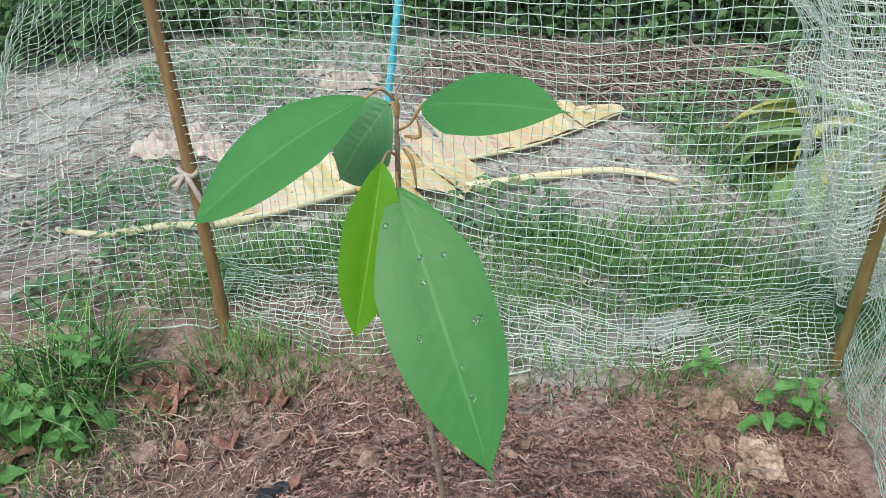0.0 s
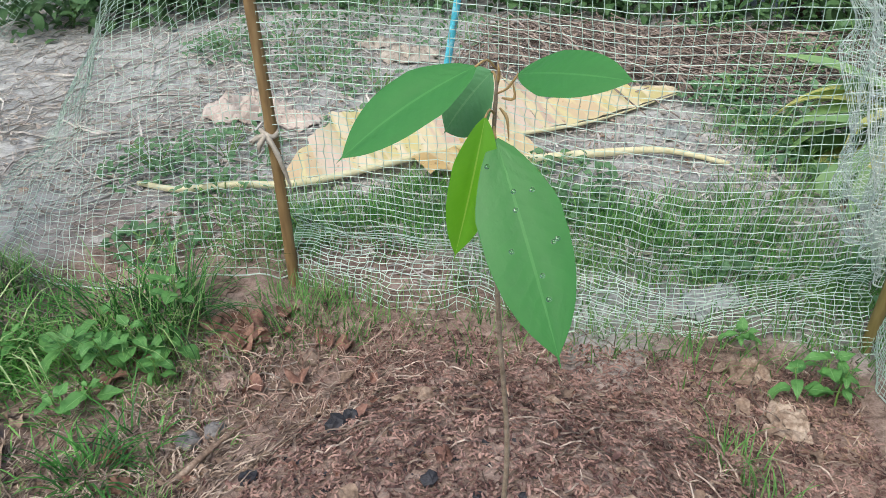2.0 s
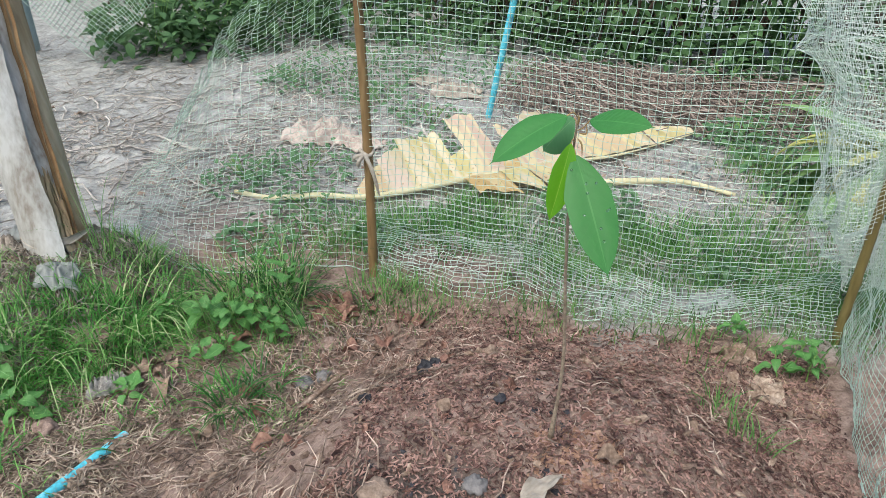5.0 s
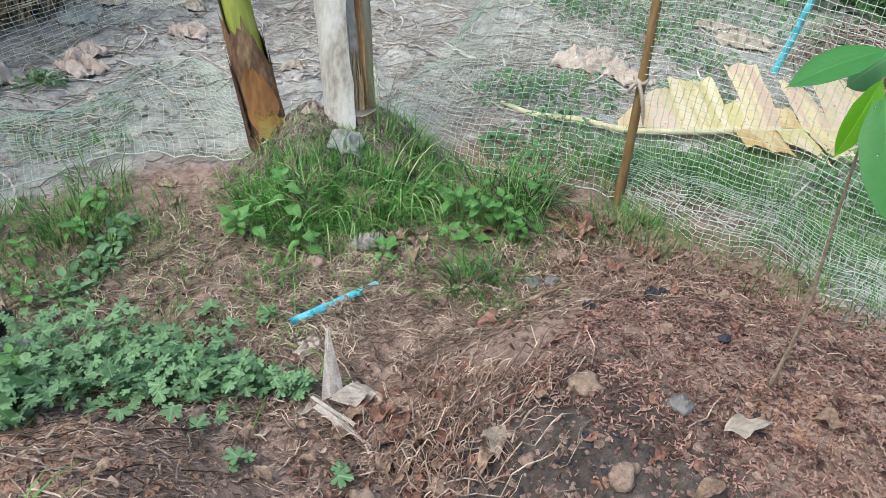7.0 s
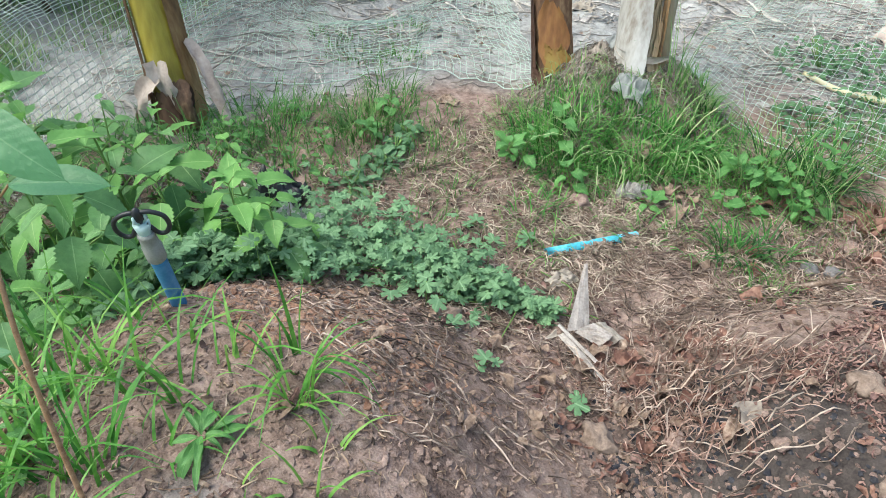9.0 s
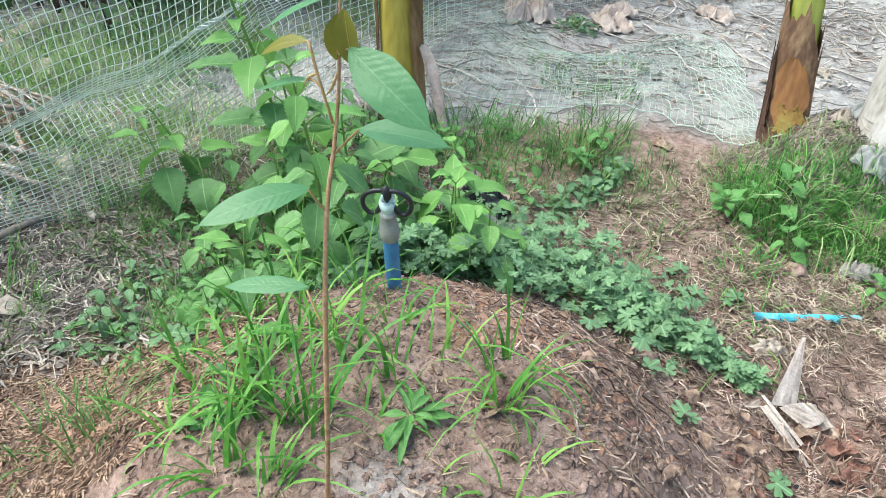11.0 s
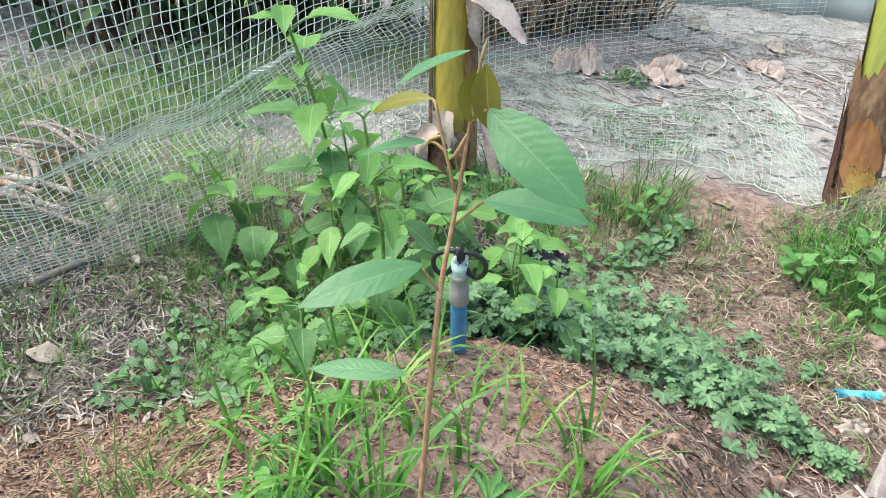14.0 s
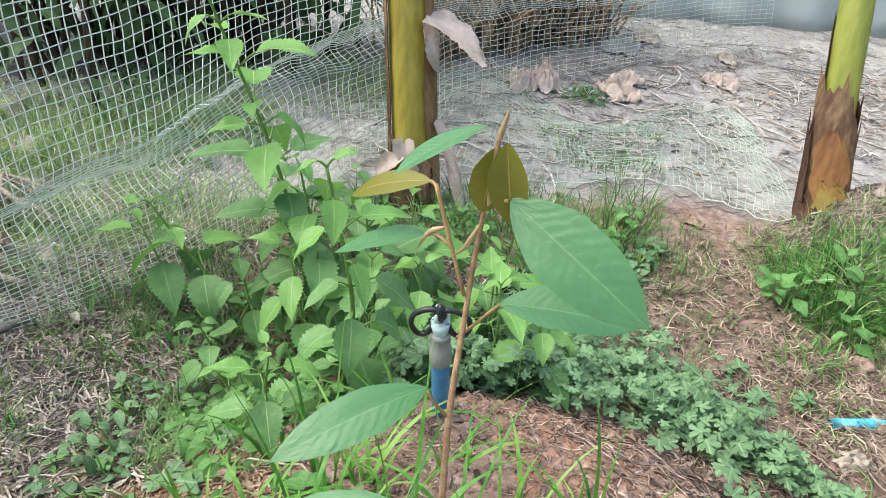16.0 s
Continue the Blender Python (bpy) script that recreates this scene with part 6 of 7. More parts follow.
straw("husk_mulch", [(-0.30, 0.30, 0.60, 1.12, 18500), (-0.36, 0.10, 0.60, 0.30, 500), (0.1, 0.1, 0.6, 0.3, 600)], "reddish-brown husk mulch over the planting mound", HUSK, 1, (0.005, 0.012), (0.0008, 0.0019), 0.006, "mulch")
straw("husk_mulch", [(-1.0, -1.15, -0.58, -0.66, 7500), (0.3, 0.9, 0.6, 1.1, 300)], "orange-brown husks scattered at the mound's edge", HUSK_ORANGE, 2, (0.008, 0.018), (0.0009, 0.0018), 0.005, "mulch")
straw("husk_mulch", [(-0.95, -0.85, -0.35, 0.1, 1300), (-1.35, -0.1, -0.7, 0.7, 1500), (-0.6, 0.5, 0.65, 1.2, 2200)], "small brown husks and root bits on the bare soil", STRAW, 12, (0.006, 0.018), (0.0005, 0.0013), 0.004, "mulch")
straw("dry_straw", [(-0.95, 0.30, -0.40, 0.65, 1100), (-0.95, 0.05, -0.30, 0.35, 280), (-0.6, 0.55, -0.2, 1.05, 300), (-0.95, 0.6, -0.4, 1.1, 600), (-0.3, 0.2, 0.5, 1.15, 110), (-0.7, 0.6, 0.6, 1.2, 300), (-0.8, -0.3, -0.4, 0.15, 320), (-0.9, -0.85, -0.45, -0.2, 60), (-1.0, -0.35, -0.7, 0.0, 160)], "tangled dry straw and roots on the soil", STRAW, 3, (0.025, 0.085), (0.0007, 0.0016), 0.014)
straw("dry_straw", [(-1.40, -0.05, -0.70, 0.62, 1600)], "trodden tan straw over the path", STRAW_PATH, 24, (0.02, 0.075), (0.0006, 0.0014), 0.012)
straw("bleached_straw", [(-3.0, -0.4, -1.6, 2.2, 1300), (-1.5, 1.25, 1.0, 3.2, 3600), (-2.6, 1.5, -1.0, 4.0, 1800), (-3.5, -1.9, -2.4, -0.9, 900), (-4.5, 0.5, -2.5, 3.5, 900)], "bleached straw and twigs on the trodden sand", STRAW_SAND, 4, (0.03, 0.12), (0.0008, 0.0026), 0.010, curl=0.09)
straw("grey_straw", [(-1.45, 0.60, -1.05, 1.05, 1100), (-1.15, 0.9, -0.98, 1.08, 150)], "dry straw and sheath fibres between the banana stems", STRAW_GREY, 23, (0.02, 0.09), (0.0007, 0.0018), 0.02)
straw("dead_weeds", [(-0.49, 0.10, -0.20, 0.38, 60)], "tangle of dead weed stems and roots", STRAW, 14, (0.05, 0.12), (0.0008, 0.0017), 0.05, curl=0.4)
straw("dead_weeds", [(-0.50, 0.06, -0.24, 0.36, 230), (-0.6, 0.75, -0.2, 1.1, 200)], "tangle of dead reddish weed stems and roots", DEAD_WEED, 15, (0.02, 0.07), (0.0006, 0.0014), 0.035)
straw("dark_twigs", [(-3.0, -0.4, -1.5, 2.2, 140), (-1.5, 1.25, 1.0, 3.2, 500), (-2.6, 1.5, -1.0, 4.0, 200), (-0.95, 0.7, -0.45, 1.1, 90)], "thin dark twigs on the ground", WOOD, 16, (0.03, 0.12), (0.0008, 0.002), 0.012, curl=0.12)
straw("trampled_straw", [(-1.65, -1.35, -0.95, -0.7, 3600), (-1.6, -0.6, -1.2, -0.1, 600)], "grey trampled straw by the side netting", STRAW_GREY, 5, (0.02, 0.08), (0.0009, 0.0022), 0.014, curl=0.12)
straw("bleached_straw", [(-1.35, -0.05, -0.65, 0.62, 420), (-1.4, -1.2, -0.8, -0.65, 60)], "pale thin straw on the trodden path", STRAW_PATH, 17, (0.03, 0.09), (0.0008, 0.0016), 0.014)
straw("dry_stalks", [(-3.3, -0.4, -1.95, 1.9, 240), (-1.6, 1.4, 0.9, 3.0, 150), (-2.4, 1.2, -1.4, 3.0, 60)], "broken pale stalks and sticks on the sand", STRAW_SAND, 18, (0.12, 0.32), (0.002, 0.0045), 0.012, curl=0.12)
straw("husk_mulch", [(-0.95, -0.80, -0.22, 0.12, 1600)], "tan husks and fibres over the seedling's mound", HUSK_ORANGE, 19, (0.006, 0.020), (0.0006, 0.0014), 0.005, "mulch")
straw("bleached_straw", [(-1.5, -0.05, -0.65, 0.62, 500)], "thin pale straw over the path soil", STRAW_PATH, 20, (0.025, 0.07), (0.0005, 0.0011), 0.010)
straw("bleached_straw", [(-2.6, -1.75, -1.6, -0.6, 1500)], "pale straw among the grass by the side netting", STRAW_PALE, 21, (0.04, 0.13), (0.0007, 0.0018), 0.03)
straw("straw_heap", [(-0.5, 2.75, 1.5, 3.5, 800)], "heap of dull mauve-brown dry stalks before the undergrowth", STALK_MAUVE, 6, (0.2, 0.6), (0.002, 0.005), 0.10, lie=-0.55)


def flakes(name, boxes, label, mat, seed, size, category="leaf litter"):
    """Small curled scraps of leaf and bark lying about."""
    rr = random.Random(seed)
    b = Buf()
    for x0, y0, x1, y1, count in boxes:
        for k in range(count):
            x, y, a, s = rr.uniform(x0, x1), rr.uniform(y0, y1), rr.uniform(0, 6.28), rr.uniform(*size)
            m = aim(on(x, y, 0.002 + 0.15 * s), (math.cos(a), math.sin(a), rr.uniform(-0.2, 0.3)), (rr.uniform(-0.5, 0.5), rr.uniform(-0.5, 0.5), 1), s, rr.uniform(0.3, 0.95))
            c = rr.uniform(-0.25, 0.35)
            pts = [(-0.2, 0, 0), (0.22, 0.05, 0.02), (0.36, 0.45, c), (0.2, 0.95, 0.05), (-0.25, 0.85, -0.04), (-0.34, 0.4, c), (0, 0.5, -0.05)]
            b.add([m @ Vector(p) for p in pts], [(6, 0, 1), (6, 1, 2), (6, 2, 3), (6, 3, 4), (6, 4, 5), (6, 5, 0)])
    return tagged(part(name, b, mat, smooth=False), label, category, kind="stuff")


flakes("leaf_litter", [(-3.0, -0.3, -1.75, 2.2, 200), (-1.5, 1.3, 1.2, 3.6, 420), (-2.6, 1.5, -1.2, 4.2, 260), (-1.7, -1.4, -0.9, -0.5, 200)], "grey-brown scraps of dead leaves and bark on the sand", WOOD, 1, (0.012, 0.04))
flakes("leaf_litter", [(-3.0, -0.3, -1.75, 2.2, 160), (-1.5, 1.3, 1.2, 3.6, 260), (-2.6, 1.5, -1.2, 4.2, 160)], "pale scraps of dead leaves on the sand", PALE_LEAF, 2, (0.012, 0.04))
flakes("leaf_litter", [(-0.7, 0.0, 0.6, 1.15, 420), (-1.0, -0.9, -0.4, 0.2, 60), (-1.2, 0.0, -0.7, 0.7, 160)], "brown scraps of dead leaves in the mulch", HUSK, 3, (0.008, 0.022))
flakes("leaf_litter", [(-0.55, 0.05, 0.2, 1.0, 160), (-0.55, 0.0, -0.25, 0.4, 160)], "dark red scraps of dead leaves in the mulch", RED_LEAF, 4, (0.01, 0.028))
flakes("leaf_litter", [(-0.95, -0.85, -0.3, 0.2, 130), (-0.6, 0.3, 0.5, 1.1, 300), (-0.9, 0.55, -0.4, 1.1, 420), (-1.6, -1.2, -0.7, -0.6, 260), (-1.4, 0.0, -0.7, 0.6, 260)], "small tan and pinkish scraps of dead leaves", DRY_LEAF, 5, (0.008, 0.026))
flakes("leaf_litter", [(-0.85, -0.30, -0.25, 0.25, 170)], "torn brownish leaf scraps on the bare soil", DRY_LEAF, 8, (0.010, 0.026))
flakes("leaf_litter", [(-1.55, -1.35, -0.9, -0.72, 420), (-1.7, -0.7, -1.3, -0.3, 120)], "grey-tan scraps of dead leaves in the trampled grass", STRAW_GREY, 7, (0.012, 0.035))
flakes("leaf_litter", [(-3.0, -0.3, -1.7, 2.2, 220), (-1.5, 1.3, 1.0, 3.0, 400)], "dark brown scraps of dead leaves on the sand", DRY_LEAF, 6, (0.01, 0.035))


def clods(name, boxes, label, mat, seed, size):
    rr = random.Random(seed)
    b = Buf()
    for x0, y0, x1, y1, count in boxes:
        for k in range(count):
            s = rr.uniform(*size) * rr.choice((0.5, 0.7, 1, 1))
            v, f = ball(s * rr.uniform(0.8, 1.5), s * rr.uniform(0.4, 0.7), 6, 4, 1.1, rr.randint(0, 9999))
            p = on(rr.uniform(x0, x1), rr.uniform(y0, y1), s * 0.1)
            b.add([Vector(q) + p for q in v], f)
    return tagged(part(name, b, mat, smooth=False), label, "soil", kind="stuff")


clods("soil_clods", [(-0.45, -0.1, 0.5, 1.1, 1700), (-0.45, 0.0, 0.05, 0.32, 900), (-0.95, -0.8, -0.25, 0.3, 6500), (-1.4, 0.0, -0.6, 0.75, 700), (-1.6, -1.3, -0.8, -0.6, 500)], "small dark soil crumbs and clods", CLOD, 1, (0.0014, 0.0052))
clods("soil_clods", [(-0.95, -0.75, -0.25, 0.30, 800), (-0.45, 0.0, 0.5, 1.1, 300)], "larger brown lumps of soil half sunk in the ground", CLOD, 5, (0.003, 0.0075))
clods("clay_crumbs", [(-0.86, -0.40, -0.62, -0.16, 900), (-0.95, -0.98, -0.66, -0.70, 900), (-0.62, -0.30, -0.45, -0.10, 260), (0.02, 0.44, 0.16, 0.56, 260)], "orange-brown crumbs of clay on the mounds", CLAY, 4, (0.002, 0.006))
clods("burnt_crumbs", [(-0.45, 0.0, -0.04, 0.30, 550), (-0.30, 0.3, 0.1, 0.7, 160)], "black burnt crumbs of soil", CHAR, 3, (0.002, 0.006))
clods("sand_clods", [(-2.6, 0.3, -1.8, 2.0, 300), (-1.4, 1.3, 0.8, 2.6, 400)], "pale trodden lumps of sandy soil", SAND_LUMP, 2, (0.006, 0.018))


def stone(x, y, rx, rz, mat, label, seed, ry=None):
    v, f = ball(rx * 0.9, rz, 22, 14, 0.42, seed, ry * 0.9 if ry else None)
    v = [tuple(Vector(p) * (1 + 0.10 * noise.noise(Vector(p) * 130))) for p in v]
    ob = part("stone", Buf().add(v, f), mat)
    ob.location = on(x, y, rz * 0.25)
    return tagged(ob, label, "stone", "stones")


stone(-0.19, 0.362, 0.029, 0.016, STONE, "pale brown lump of hard soil on the mulch", 1, 0.026)
stone(-0.067, 0.245, 0.022, 0.016, STONE, "pale pointed stone on the mulch", 3, 0.028)
stone(-0.385, 0.055, 0.034, 0.02, STONE, "smooth pale yellow stone", 4, 0.026)
stone(-0.60, 0.691, 0.02, 0.015, STONE_RED, "reddish clay stone by the grass tuft", 5)
stone(-0.93, 0.48, 0.03, 0.02, CLOD, "dark lump of soil by the straw", 6, 0.024)
stone(-0.56, 1.07, 0.024, 0.018, STONE_RED, "reddish clay stone near the netting", 7)
stone(-0.38, 0.98, 0.022, 0.016, STONE, "pale pebble in the mulch", 8)
stone(-0.73, 0.0, 0.018, 0.012, STONE, "small pale stone on bare soil", 9)
stone(-0.05, 0.40, 0.02, 0.012, STONE_GREY, "small grey stone in the mulch", 10)
stone(-0.543, 1.085, 0.022, 0.018, STONE, "brown stone by the red leaves", 31)
stone(-0.387, 1.10, 0.022, 0.016, STONE, "brown stone near the netting", 32)
stone(-0.501, 0.882, 0.03, 0.016, CLOD, "brown lump of soil in the litter", 33)
stone(-0.494, 0.738, 0.022, 0.016, STONE_GREY, "grey stone in the litter", 34)
stone(-0.46, 0.765, 0.018, 0.013, STONE_GREY, "small grey stone in the litter", 35)
stone(-0.55, 0.634, 0.02, 0.014, STONE_RED, "reddish stone at the grass tuft", 36)
stone(-0.31, 0.14, 0.018, 0.014, CLOD, "dark soil lump in the mulch", 11)
stone(-0.20, 0.215, 0.014, 0.009, CLOD, "small soil lump in the mulch", 12)
for x, y, r, s in ((-0.213, 0.713, 0.017, 1), (-0.20, 0.735, 0.013, 2), (-0.05, 0.60, 0.012, 3), (-0.30, 0.60, 0.014, 4)):
    v, f = ball(r, r * 0.8, 7, 5, 0.7, 40 + s)
    ob = part("charcoal_lump", Buf().add(v, f), CHAR, smooth=False)
    ob.location = on(x, y, r * 0.4)
    tagged(ob, "black lump of charcoal in the mulch", "charcoal", "charcoal lumps")


def dry_leaf(x, y, ln, wd, a, mat, label, seed, shape="ovate", lift=0.012, curl=0.5, name="dry_leaf", face=(0, 0, 1), pitch=0.1, group="dry leaves"):
    rr = random.Random(seed)
    v, f, uv = leaf(shape, wd / ln, 12, rr.uniform(0.2, 0.8), curl, wave=0.6, seed=seed, across=8)
    v = [(ln * (p[0] + 0.07 * noise.noise((p[0] * 6, p[1] * 6, seed))), ln * p[1], ln * (p[2] + 0.09 * noise.noise((p[0] * 5, p[1] * 5, seed + 3.3)))) for p in v]
    ob = part(name, Buf().add(v, f, uv), mat)
    ob.matrix_world = aim(on(x, y, lift), (math.cos(a), math.sin(a), pitch), face)
    return tagged(ob, label, "dry leaf", group)


RL, BL, PL = "curled dry reddish-brown leaf on the soil", "crumpled dry brown leaf on the soil", "bleached pale dry leaf on the mulch"
rr = random.Random(9)
dry_leaf(0.02, 0.385, 0.095, 0.035, 0.9, PALE_LEAF, PL, 1, "lance", 0.012, 0.3)
dry_leaf(0.12, 0.49, 0.05, 0.03, 0.3, DRY_LEAF, BL, 2)
dry_leaf(-0.285, 0.245, 0.062, 0.040, -0.8, WOOD, "grey pointed dry leaf lying on the mulch", 3, lift=0.014, curl=0.3)
for k, (x, y) in enumerate([(-0.50, 0.96), (-0.53, 1.03), (-0.47, 1.0), (-0.55, 0.98), (-0.44, 1.05), (-0.36, 0.90), (-0.42, 0.86), (-0.49, 1.09)]):
    dry_leaf(x, y, rr.uniform(0.055, 0.085), 0.045, rr.uniform(0, 6), RED_LEAF, RL, 10 + k, curl=1.5)
for k, (x, y) in enumerate([(0.45, 0.95), (0.40, 1.02), (0.36, 1.08), (0.42, 1.1), (0.50, 0.90), (-0.46, 0.10), (-0.42, 0.14), (-0.38, 0.20), (-0.47, 0.20), (-0.35, 0.26), (-0.52, 0.12), (-0.80, 0.68), (-0.82, 0.72), (-0.78, 0.70), (-0.85, 0.67), (-0.46, -0.02), (-0.50, 0.06), (-0.15, 0.56), (0.05, 0.30), (0.2, 0.62), (-0.12, 0.85), (-0.3, 0.8), (-0.6, 0.55), (-0.55, 0.45), (0.28, 0.7), (0.1, 0.9), (-0.64, 0.02), (-1.15, -0.75), (-1.05, -0.9), (-1.3, -0.9), (-1.0, 0.45), (-1.40, 0.41), (-1.38, 0.35)]):
    dry_leaf(x, y, rr.uniform(0.035, 0.075), rr.uniform(0.018, 0.03), rr.uniform(0, 6), DRY_LEAF, BL, 40 + k, curl=1.3)
for k, (x, y) in enumerate([(-0.91, 0.64), (-0.84, 0.67), (-0.83, 0.62), (-0.78, 0.66)]):
    dry_leaf(x, y, 0.05 + 0.012 * k, 0.036, 1.7 * k, PALE_LEAF if k == 0 else DRY_LEAF, "crumpled dry leaf in the litter by the grass", 340 + k, curl=1.7, pitch=0.4)
for k, (x, y) in enumerate([(-0.55, 1.05), (-0.50, 1.00), (-0.59, 1.02), (-0.68, 0.86), (-0.74, 0.92), (-0.50, 0.52)]):
    dry_leaf(x, y, 0.06 + 0.006 * k, 0.042, 1.3 * k, RED_LEAF, "reddish-brown dry leaf in the litter by the weeds", 350 + k, curl=1.2, pitch=0.25)

for k, (x, y, ln, a) in enumerate([(-0.60, 1.03, 0.06, 0.4), (-0.52, 1.0, 0.065, 2.0), (-0.355, 1.05, 0.05, 4.0), (-0.575, 1.0, 0.05, 5.1), (-0.33, 1.01, 0.045, 1.2), (-0.68, 0.88, 0.05, 0.9)]):
    dry_leaf(x, y, ln, 0.045, a, RED_LEAF, "flat brick-red dry leaf by the weeds", 420 + k, curl=0.5, pitch=0.1)
for k, (x, y, ln, a) in enumerate([(-0.112, 0.775, 0.06, 0.4), (-0.371, 0.884, 0.05, 2.2), (-0.278, 0.956, 0.045, 4.1), (-0.27, 0.215, 0.055, 5.0), (-0.34, 0.16, 0.04, 1.0), (-0.572, 0.103, 0.03, 3.0), (-0.545, -0.025, 0.045, 0.1), (-0.66, -0.22, 0.03, 0.5)]):
    dry_leaf(x, y, ln, 0.4 * ln, a, DRY_LEAF, "torn dull brown dry leaf on the soil", 440 + k, curl=0.9, pitch=0.15)
twig_line = [on(-0.46, 0.635, 0.008), on(-0.435, 0.71, 0.016), on(-0.414, 0.787, 0.008)]
t = thing("stick", "dry brown stick lying in the litter", "stick", "sticks", twig_line[0])
part("branch", Buf().add(*tube([p - twig_line[0] for p in spline(twig_line, 12)], [0.007 * (1 - 0.04 * i) * (1 + 0.15 * noise.noise((i * 0.9, 3, 0))) for i in range(13)], 7)), DRY_LEAF, t)

# the folded dry leaf beside the vine
fold_leaf = thing("folded_dry_leaf", "stiff folded bleached banana leaf piece standing on the soil", "dry leaf", at=on(-0.60, 0.2))
for q, (corners, crease, skin) in enumerate((
    (((-0.673, 0.262, 0.10), (-0.669, 0.266, 0.10), (-0.590, 0.219, 0.018), (-0.600, 0.171, 0.018)), 0.002, FOLD),
    (((-0.611, 0.156, 0.030), (-0.614, 0.165, 0.030), (-0.512, 0.169, 0.020), (-0.512, 0.161, 0.020)), 0.002, FOLD),
    (((-0.600, 0.146, 0.020), (-0.590, 0.164, 0.028), (-0.474, 0.152, 0.012), (-0.477, 0.145, 0.006)), 0.004, FOLD),
    (((-0.594, 0.183, 0.022), (-0.585, 0.219, 0.040), (-0.544, 0.234, 0.030), (-0.545, 0.204, 0.010)), 0.006, FOLD),
    (((-0.585, 0.219, 0.038), (-0.580, 0.250, 0.035), (-0.535, 0.258, 0.020), (-0.540, 0.230, 0.010)), 0.010, PALE_LEAF),
    (((-0.473, 0.145, 0.012), (-0.458, 0.147, 0.016), (-0.425, 0.118, 0.010), (-0.416, 0.099, 0.006)), 0.003, PINK_LEAF),
    (((-0.607, 0.124, 0.010), (-0.602, 0.120, 0.010), (-0.597, 0.146, 0.014), (-0.610, 0.152, 0.020)), 0.003, PALE_LEAF))):
    c = [Vector((p[0], p[1], height(p[0], p[1]) + p[2])) for p in corners]
    up = (c[2] - c[0]).cross(c[3] - c[1]).normalized()
    verts, n = [], 8
    for i in range(n + 1):
        for k in range(n + 1):
            u, w = i / n, k / n
            p = c[0].lerp(c[3], u).lerp(c[1].lerp(c[2], u), w)
            ragged = 0.003 * noise.noise((u * 4, w * 4, q + 0.7))
            verts.append(p + up * (crease * (abs(2 * w - 1) + 0.8 * noise.noise((u * 3, w * 5, q)))) + (c[3] - c[0]).normalized() * ragged)
    part("fold", Buf().add(verts, [(i * (n + 1) + k, i * (n + 1) + k + 1, (i + 1) * (n + 1) + k + 1, (i + 1) * (n + 1) + k) for i in range(n) for k in range(n)]), skin, fold_leaf, smooth=False).matrix_basis = inv(fold_leaf)

for k, (x, y, z, a, pt) in enumerate([(-0.50, 0.225, 0.01, 0.5, 0.9), (-0.49, 0.19, 0.02, 1.4, 0.7), (-0.475, 0.21, 0.02, 2.6, 0.8), (-0.52, 0.20, 0.02, 4.0, 0.4), (-0.46, 0.235, 0.01, 5.2, 0.5), (-0.45, 0.18, 0.02, 0.2, 0.3), (-0.47, 0.30, 0.01, 1.0, 0.5), (-0.45, 0.325, 0.01, 2.0, 0.4), (-0.42, 0.30, 0.01, 4.4, 0.5), (-0.40, 0.27, 0.01, 3.3, 0.4), (-0.36, 0.20, 0.02, 0.9, 0.3), (-0.34, 0.11, 0.01, 5.5, 0.3), (-0.38, 0.13, 0.01, 1.9, 0.2), (-0.43, 0.36, 0.01, 0.4, 0.4)]):
    dry_leaf(x, y, 0.045 + 0.02 * math.sin(k * 2.1), 0.03, a, RED_LEAF if k % 3 else DRY_LEAF, "crumpled upright reddish-brown leaf in the dead weeds", 300 + k, lift=z, curl=1.6, pitch=pt)

def crumpled(x, y, r, h, mat, label, seed, name="plastic_bag", lift=0.004):
    """A wrinkled sheet with an uneven outline, slumped in ridges."""
    rr = random.Random(seed)
    n, turn = 22, rr.uniform(0, 3)
    verts, faces = [], []
    for j in range(n + 1):
        for i in range(n + 1):
            u, v = 2 * i / n - 1, 2 * j / n - 1
            q = Vector((u * 1.3, v * 1.3, seed * 3.1))
            px, py = u + 0.35 * noise.noise(q), 0.7 * v + 0.35 * noise.noise(q + Vector((7, 0, 0)))
            ridge = 1 - abs(noise.noise(q * 1.6)) * 2.2 + 0.35 * noise.noise(q * 5)
            edge = max(0.0, 1 - max(abs(u), abs(v)) ** 3)
            cx, cy = r * (px * math.cos(turn) - py * math.sin(turn)), r * (px * math.sin(turn) + py * math.cos(turn))
            verts.append((cx, cy, height(x + cx, y + cy) - height(x, y) + lift + h * max(0.0, ridge) * (0.25 + 0.75 * edge)))
    for j in range(n):
        for i in range(n):
            k = j * (n + 1) + i
            faces.append((k, k + 1, k + n + 2, k + n + 1))
    ob = part(name, Buf().add(verts, faces), mat)
    ob.location = on(x, y)
    sol = ob.modifiers.new("thick", "SOLIDIFY")
    sol.thickness = 0.0006
    kind_of, litter = {"plastic_bag": ("plastic", "plastic litter"), "dry_leaf": ("dry leaf", "bleached leaves")}.get(name, ("ash", ""))
    return tagged(ob, label, kind_of, litter)


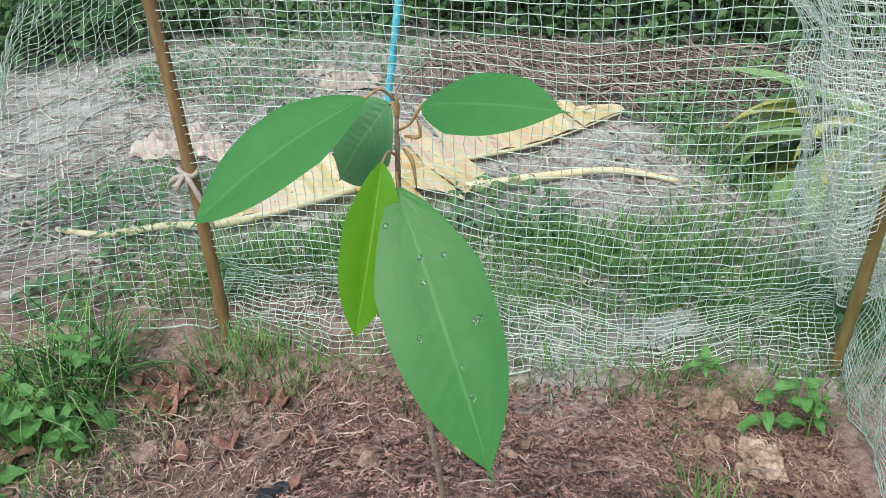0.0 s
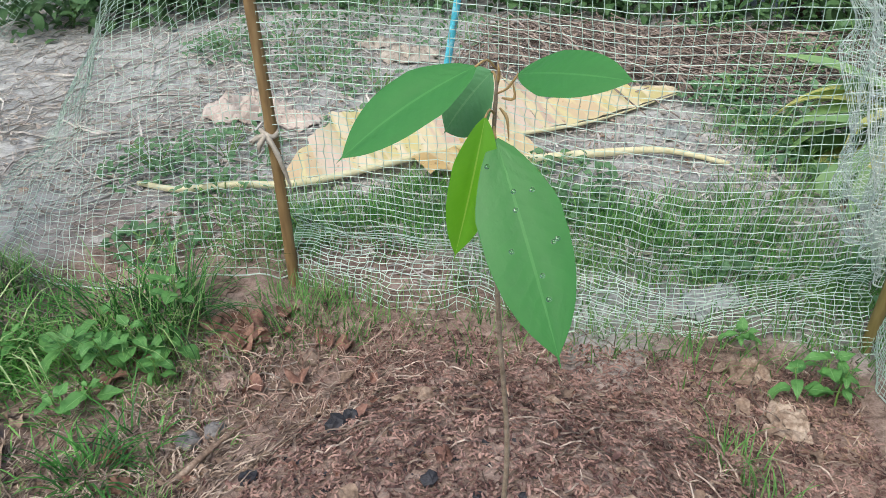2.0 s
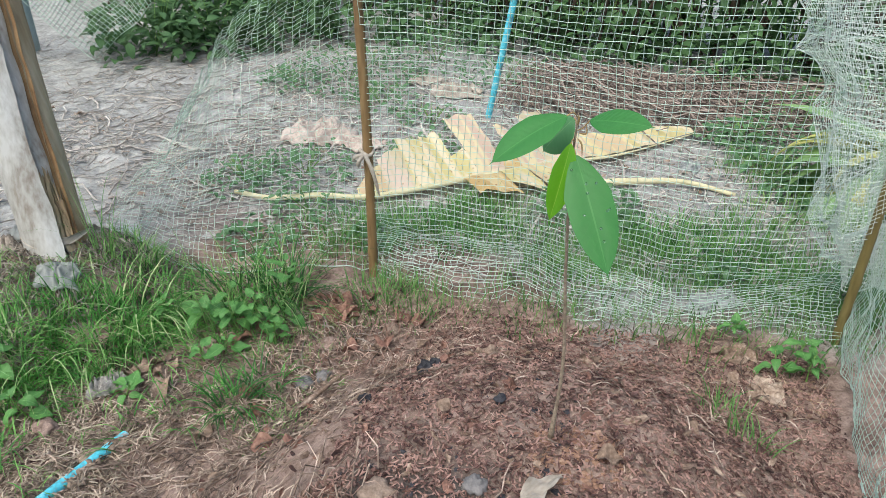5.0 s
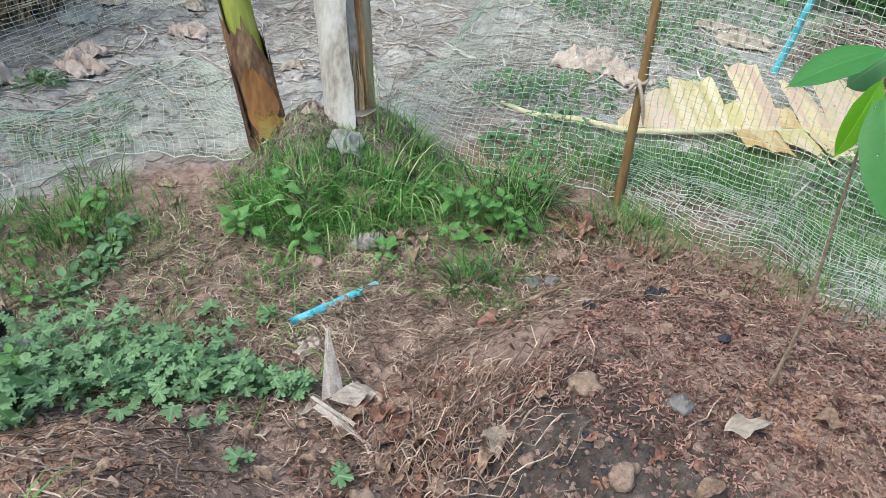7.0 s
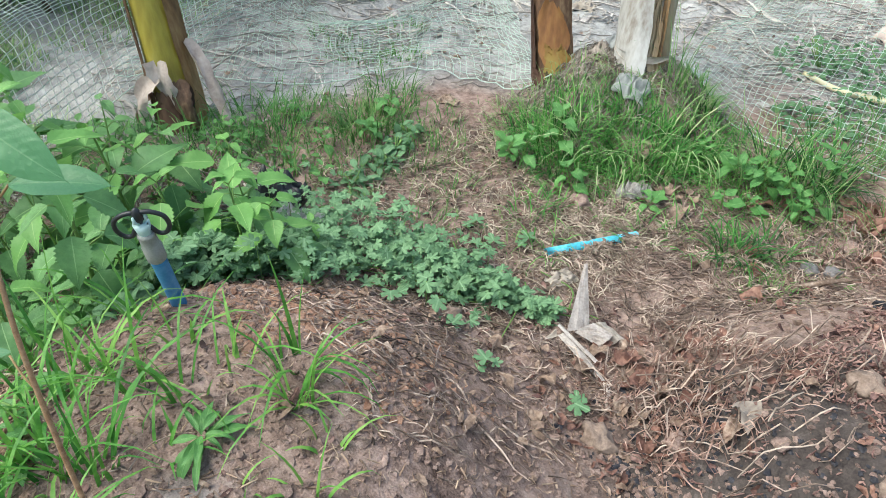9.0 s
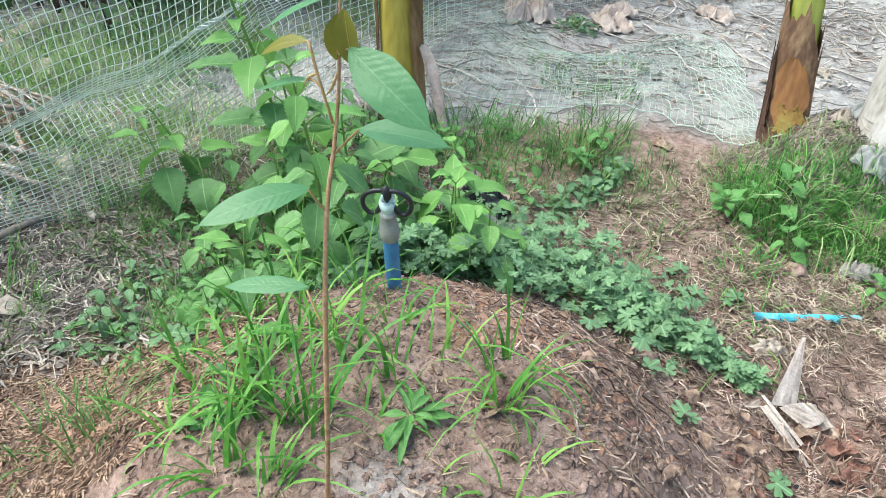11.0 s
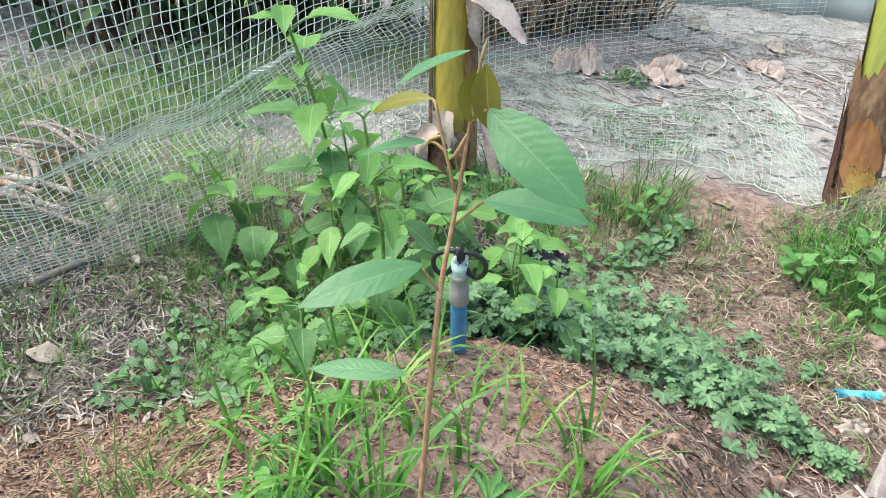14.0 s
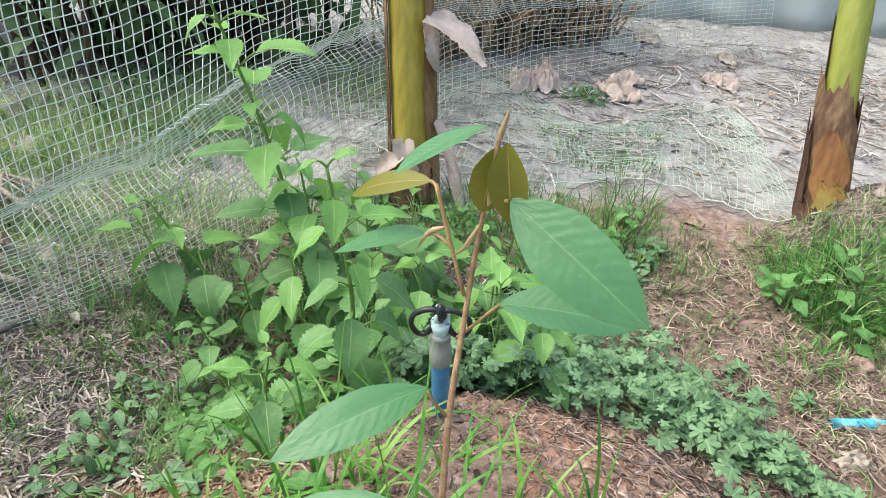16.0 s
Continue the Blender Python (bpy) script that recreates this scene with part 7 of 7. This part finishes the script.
for k, (x, y, r, h) in enumerate([(-1.16, 2.21, 0.11, 0.05), (-1.02, 2.17, 0.10, 0.06), (-0.90, 2.14, 0.09, 0.04), (-1.10, 2.30, 0.08, 0.05), (-2.62, 0.45, 0.09, 0.07), (-2.60, 0.53, 0.08, 0.07), (-2.68, 0.56, 0.06, 0.08), (-2.50, 0.80, 0.09, 0.06), (-2.60, 0.88, 0.07, 0.07), (-2.58, 1.33, 0.08, 0.04)]):
    crumpled(x, y, r, h, PINK_LEAF, "large crumpled bleached pinkish dry leaf on the sand", 50 + k, "dry_leaf")
for k, (x, y, r, h) in enumerate([(-2.9, 1.6, 0.07, 0.03), (-1.95, 1.35, 0.05, 0.03), (-0.7, 2.95, 0.12, 0.05), (-0.9, 3.1, 0.09, 0.04), (-2.6, -1.3, 0.08, 0.05), (-2.45, -1.4, 0.07, 0.04), (-2.3, -1.25, 0.08, 0.04), (-3.2, 1.35, 0.08, 0.06)]):
    crumpled(x, y, r, h, PALE_LEAF, "bleached crumpled dry leaf on the sand", 70 + k, "dry_leaf")
crumpled(0.475, 0.985, 0.042, 0.014, DRY_LEAF, "flat pale brown dry leaf at the mound's edge", 81, "dry_leaf")
crumpled(0.42, 1.10, 0.04, 0.02, DRY_LEAF, "crumpled brown dry leaf at the mound's edge", 82, "dry_leaf")
crumpled(-0.735, 0.268, 0.030, 0.016, PALE_LEAF, "bleached torn leaf lying by the vine", 83, "dry_leaf")
crumpled(-1.32, 0.86, 0.035, 0.03, WOOD, "grey shrivelled dry leaf between the banana stems", 84, "dry_leaf")
crumpled(-1.52, 0.48, 0.03, 0.02, DRY_LEAF, "crumpled brown dry leaf on the path", 85, "dry_leaf")
crumpled(0.39, 1.33, 0.06, 0.03, BAG, "crumpled clear plastic scrap under the netting", 1)
crumpled(0.34, 1.27, 0.03, 0.02, BAG, "small clear plastic scrap under the netting", 2)
crumpled(-1.28, -0.135, 0.06, 0.09, BLACK, "crumpled black plastic bag by the weeds", 3)
crumpled(-1.19, -0.135, 0.065, 0.035, BAG, "dirty clear plastic bag in the weeds", 4)
crumpled(-1.12, 0.79, 0.042, 0.025, BAG_DULL, "torn dusty clear plastic caught in the grass", 21, lift=0.02)
crumpled(-3.05, 1.12, 0.10, 0.06, BAG, "bluish clear plastic bag by the dry reeds", 6)
crumpled(-1.30, 0.93, 0.05, 0.06, BAG, "grey plastic scrap between the banana stems", 7)
crumpled(-0.885, 0.615, 0.042, 0.04, ASH, "small lump of grey ash", 8, "ash_lump")
crumpled(0.36, 2.25, 0.05, 0.03, BAG, "white plastic string bundle on the ground", 9)

# sticks and torn sheaths by the side netting
rr = random.Random(44)
for k in range(11):
    crumpled(rr.uniform(-1.92, -1.55), rr.uniform(-1.42, -1.12), rr.uniform(0.04, 0.08), rr.uniform(0.02, 0.06), rr.choice((PALE_LEAF, SHEATH_TAN, DRY_LEAF, WOOD)), "torn dry sheath in the heap by the side netting", 120 + k, "dry_leaf")
dry_leaf(-1.13, -1.15, 0.10, 0.035, 1.3, PALE_LEAF, "pale curled dry leaf on trampled straw", 95, "lance", 0.012, 0.4)
for k in range(34):
    x, y, a, l, r = rr.uniform(-1.95, -1.58), rr.uniform(-1.44, -1.14), rr.gauss(0.85, 0.3), rr.uniform(0.14, 0.36), rr.choice((0.003, 0.004, 0.006, 0.009, 0.011))
    dx, dy, z = math.cos(a) * l / 2, math.sin(a) * l / 2, 0.01 + 0.003 * k
    pts = [on(x - dx, y - dy, z), on(x + rr.uniform(-0.02, 0.02), y + rr.uniform(-0.02, 0.02), z + 0.012), on(x + dx, y + dy, z)]
    t = thing("stick", "weathered grey stick in a heap by the side netting", "stick", "heaped sticks", pts[0])
    part("branch", Buf().add(*tube([p - pts[0] for p in spline(pts, 12)], [r * (1 - 0.03 * i) * (1 + 0.18 * noise.noise((i * 0.9, k, 0))) for i in range(13)], 6)), rr.choice((WOOD, WOOD, FOLD, DRY_LEAF)), t)
for pts, r in (([(-1.33, -1.18, 0.012), (-1.375, -1.12, 0.02), (-1.42, -1.065, 0.012)], 0.009),):
    pts = [on(p[0], p[1], p[2]) for p in pts]
    t = thing("stick", "dry grey stick lying on trampled grass", "stick", "sticks", pts[0])
    part("branch", Buf().add(*tube([p - pts[0] for p in spline(pts, 14)], [r * (1 - 0.03 * i) * (1 + 0.1 * math.sin(i * 1.7)) for i in range(15)], 8)), WOOD, t)
stem_line = spline([(-0.99, -1.165, -0.01), (-1.03, -1.14, 0.14), (-1.06, -1.11, 0.30)], 10)
p0 = Vector(stem_line[0])
t = thing("dry_grass_stalk", "thin pale dry grass stalk standing upright", "stalk", at=p0)
part("stalk", Buf().add(*tube([p - p0 for p in stem_line], 0.0018, 5)), STRAW_PALE, t)
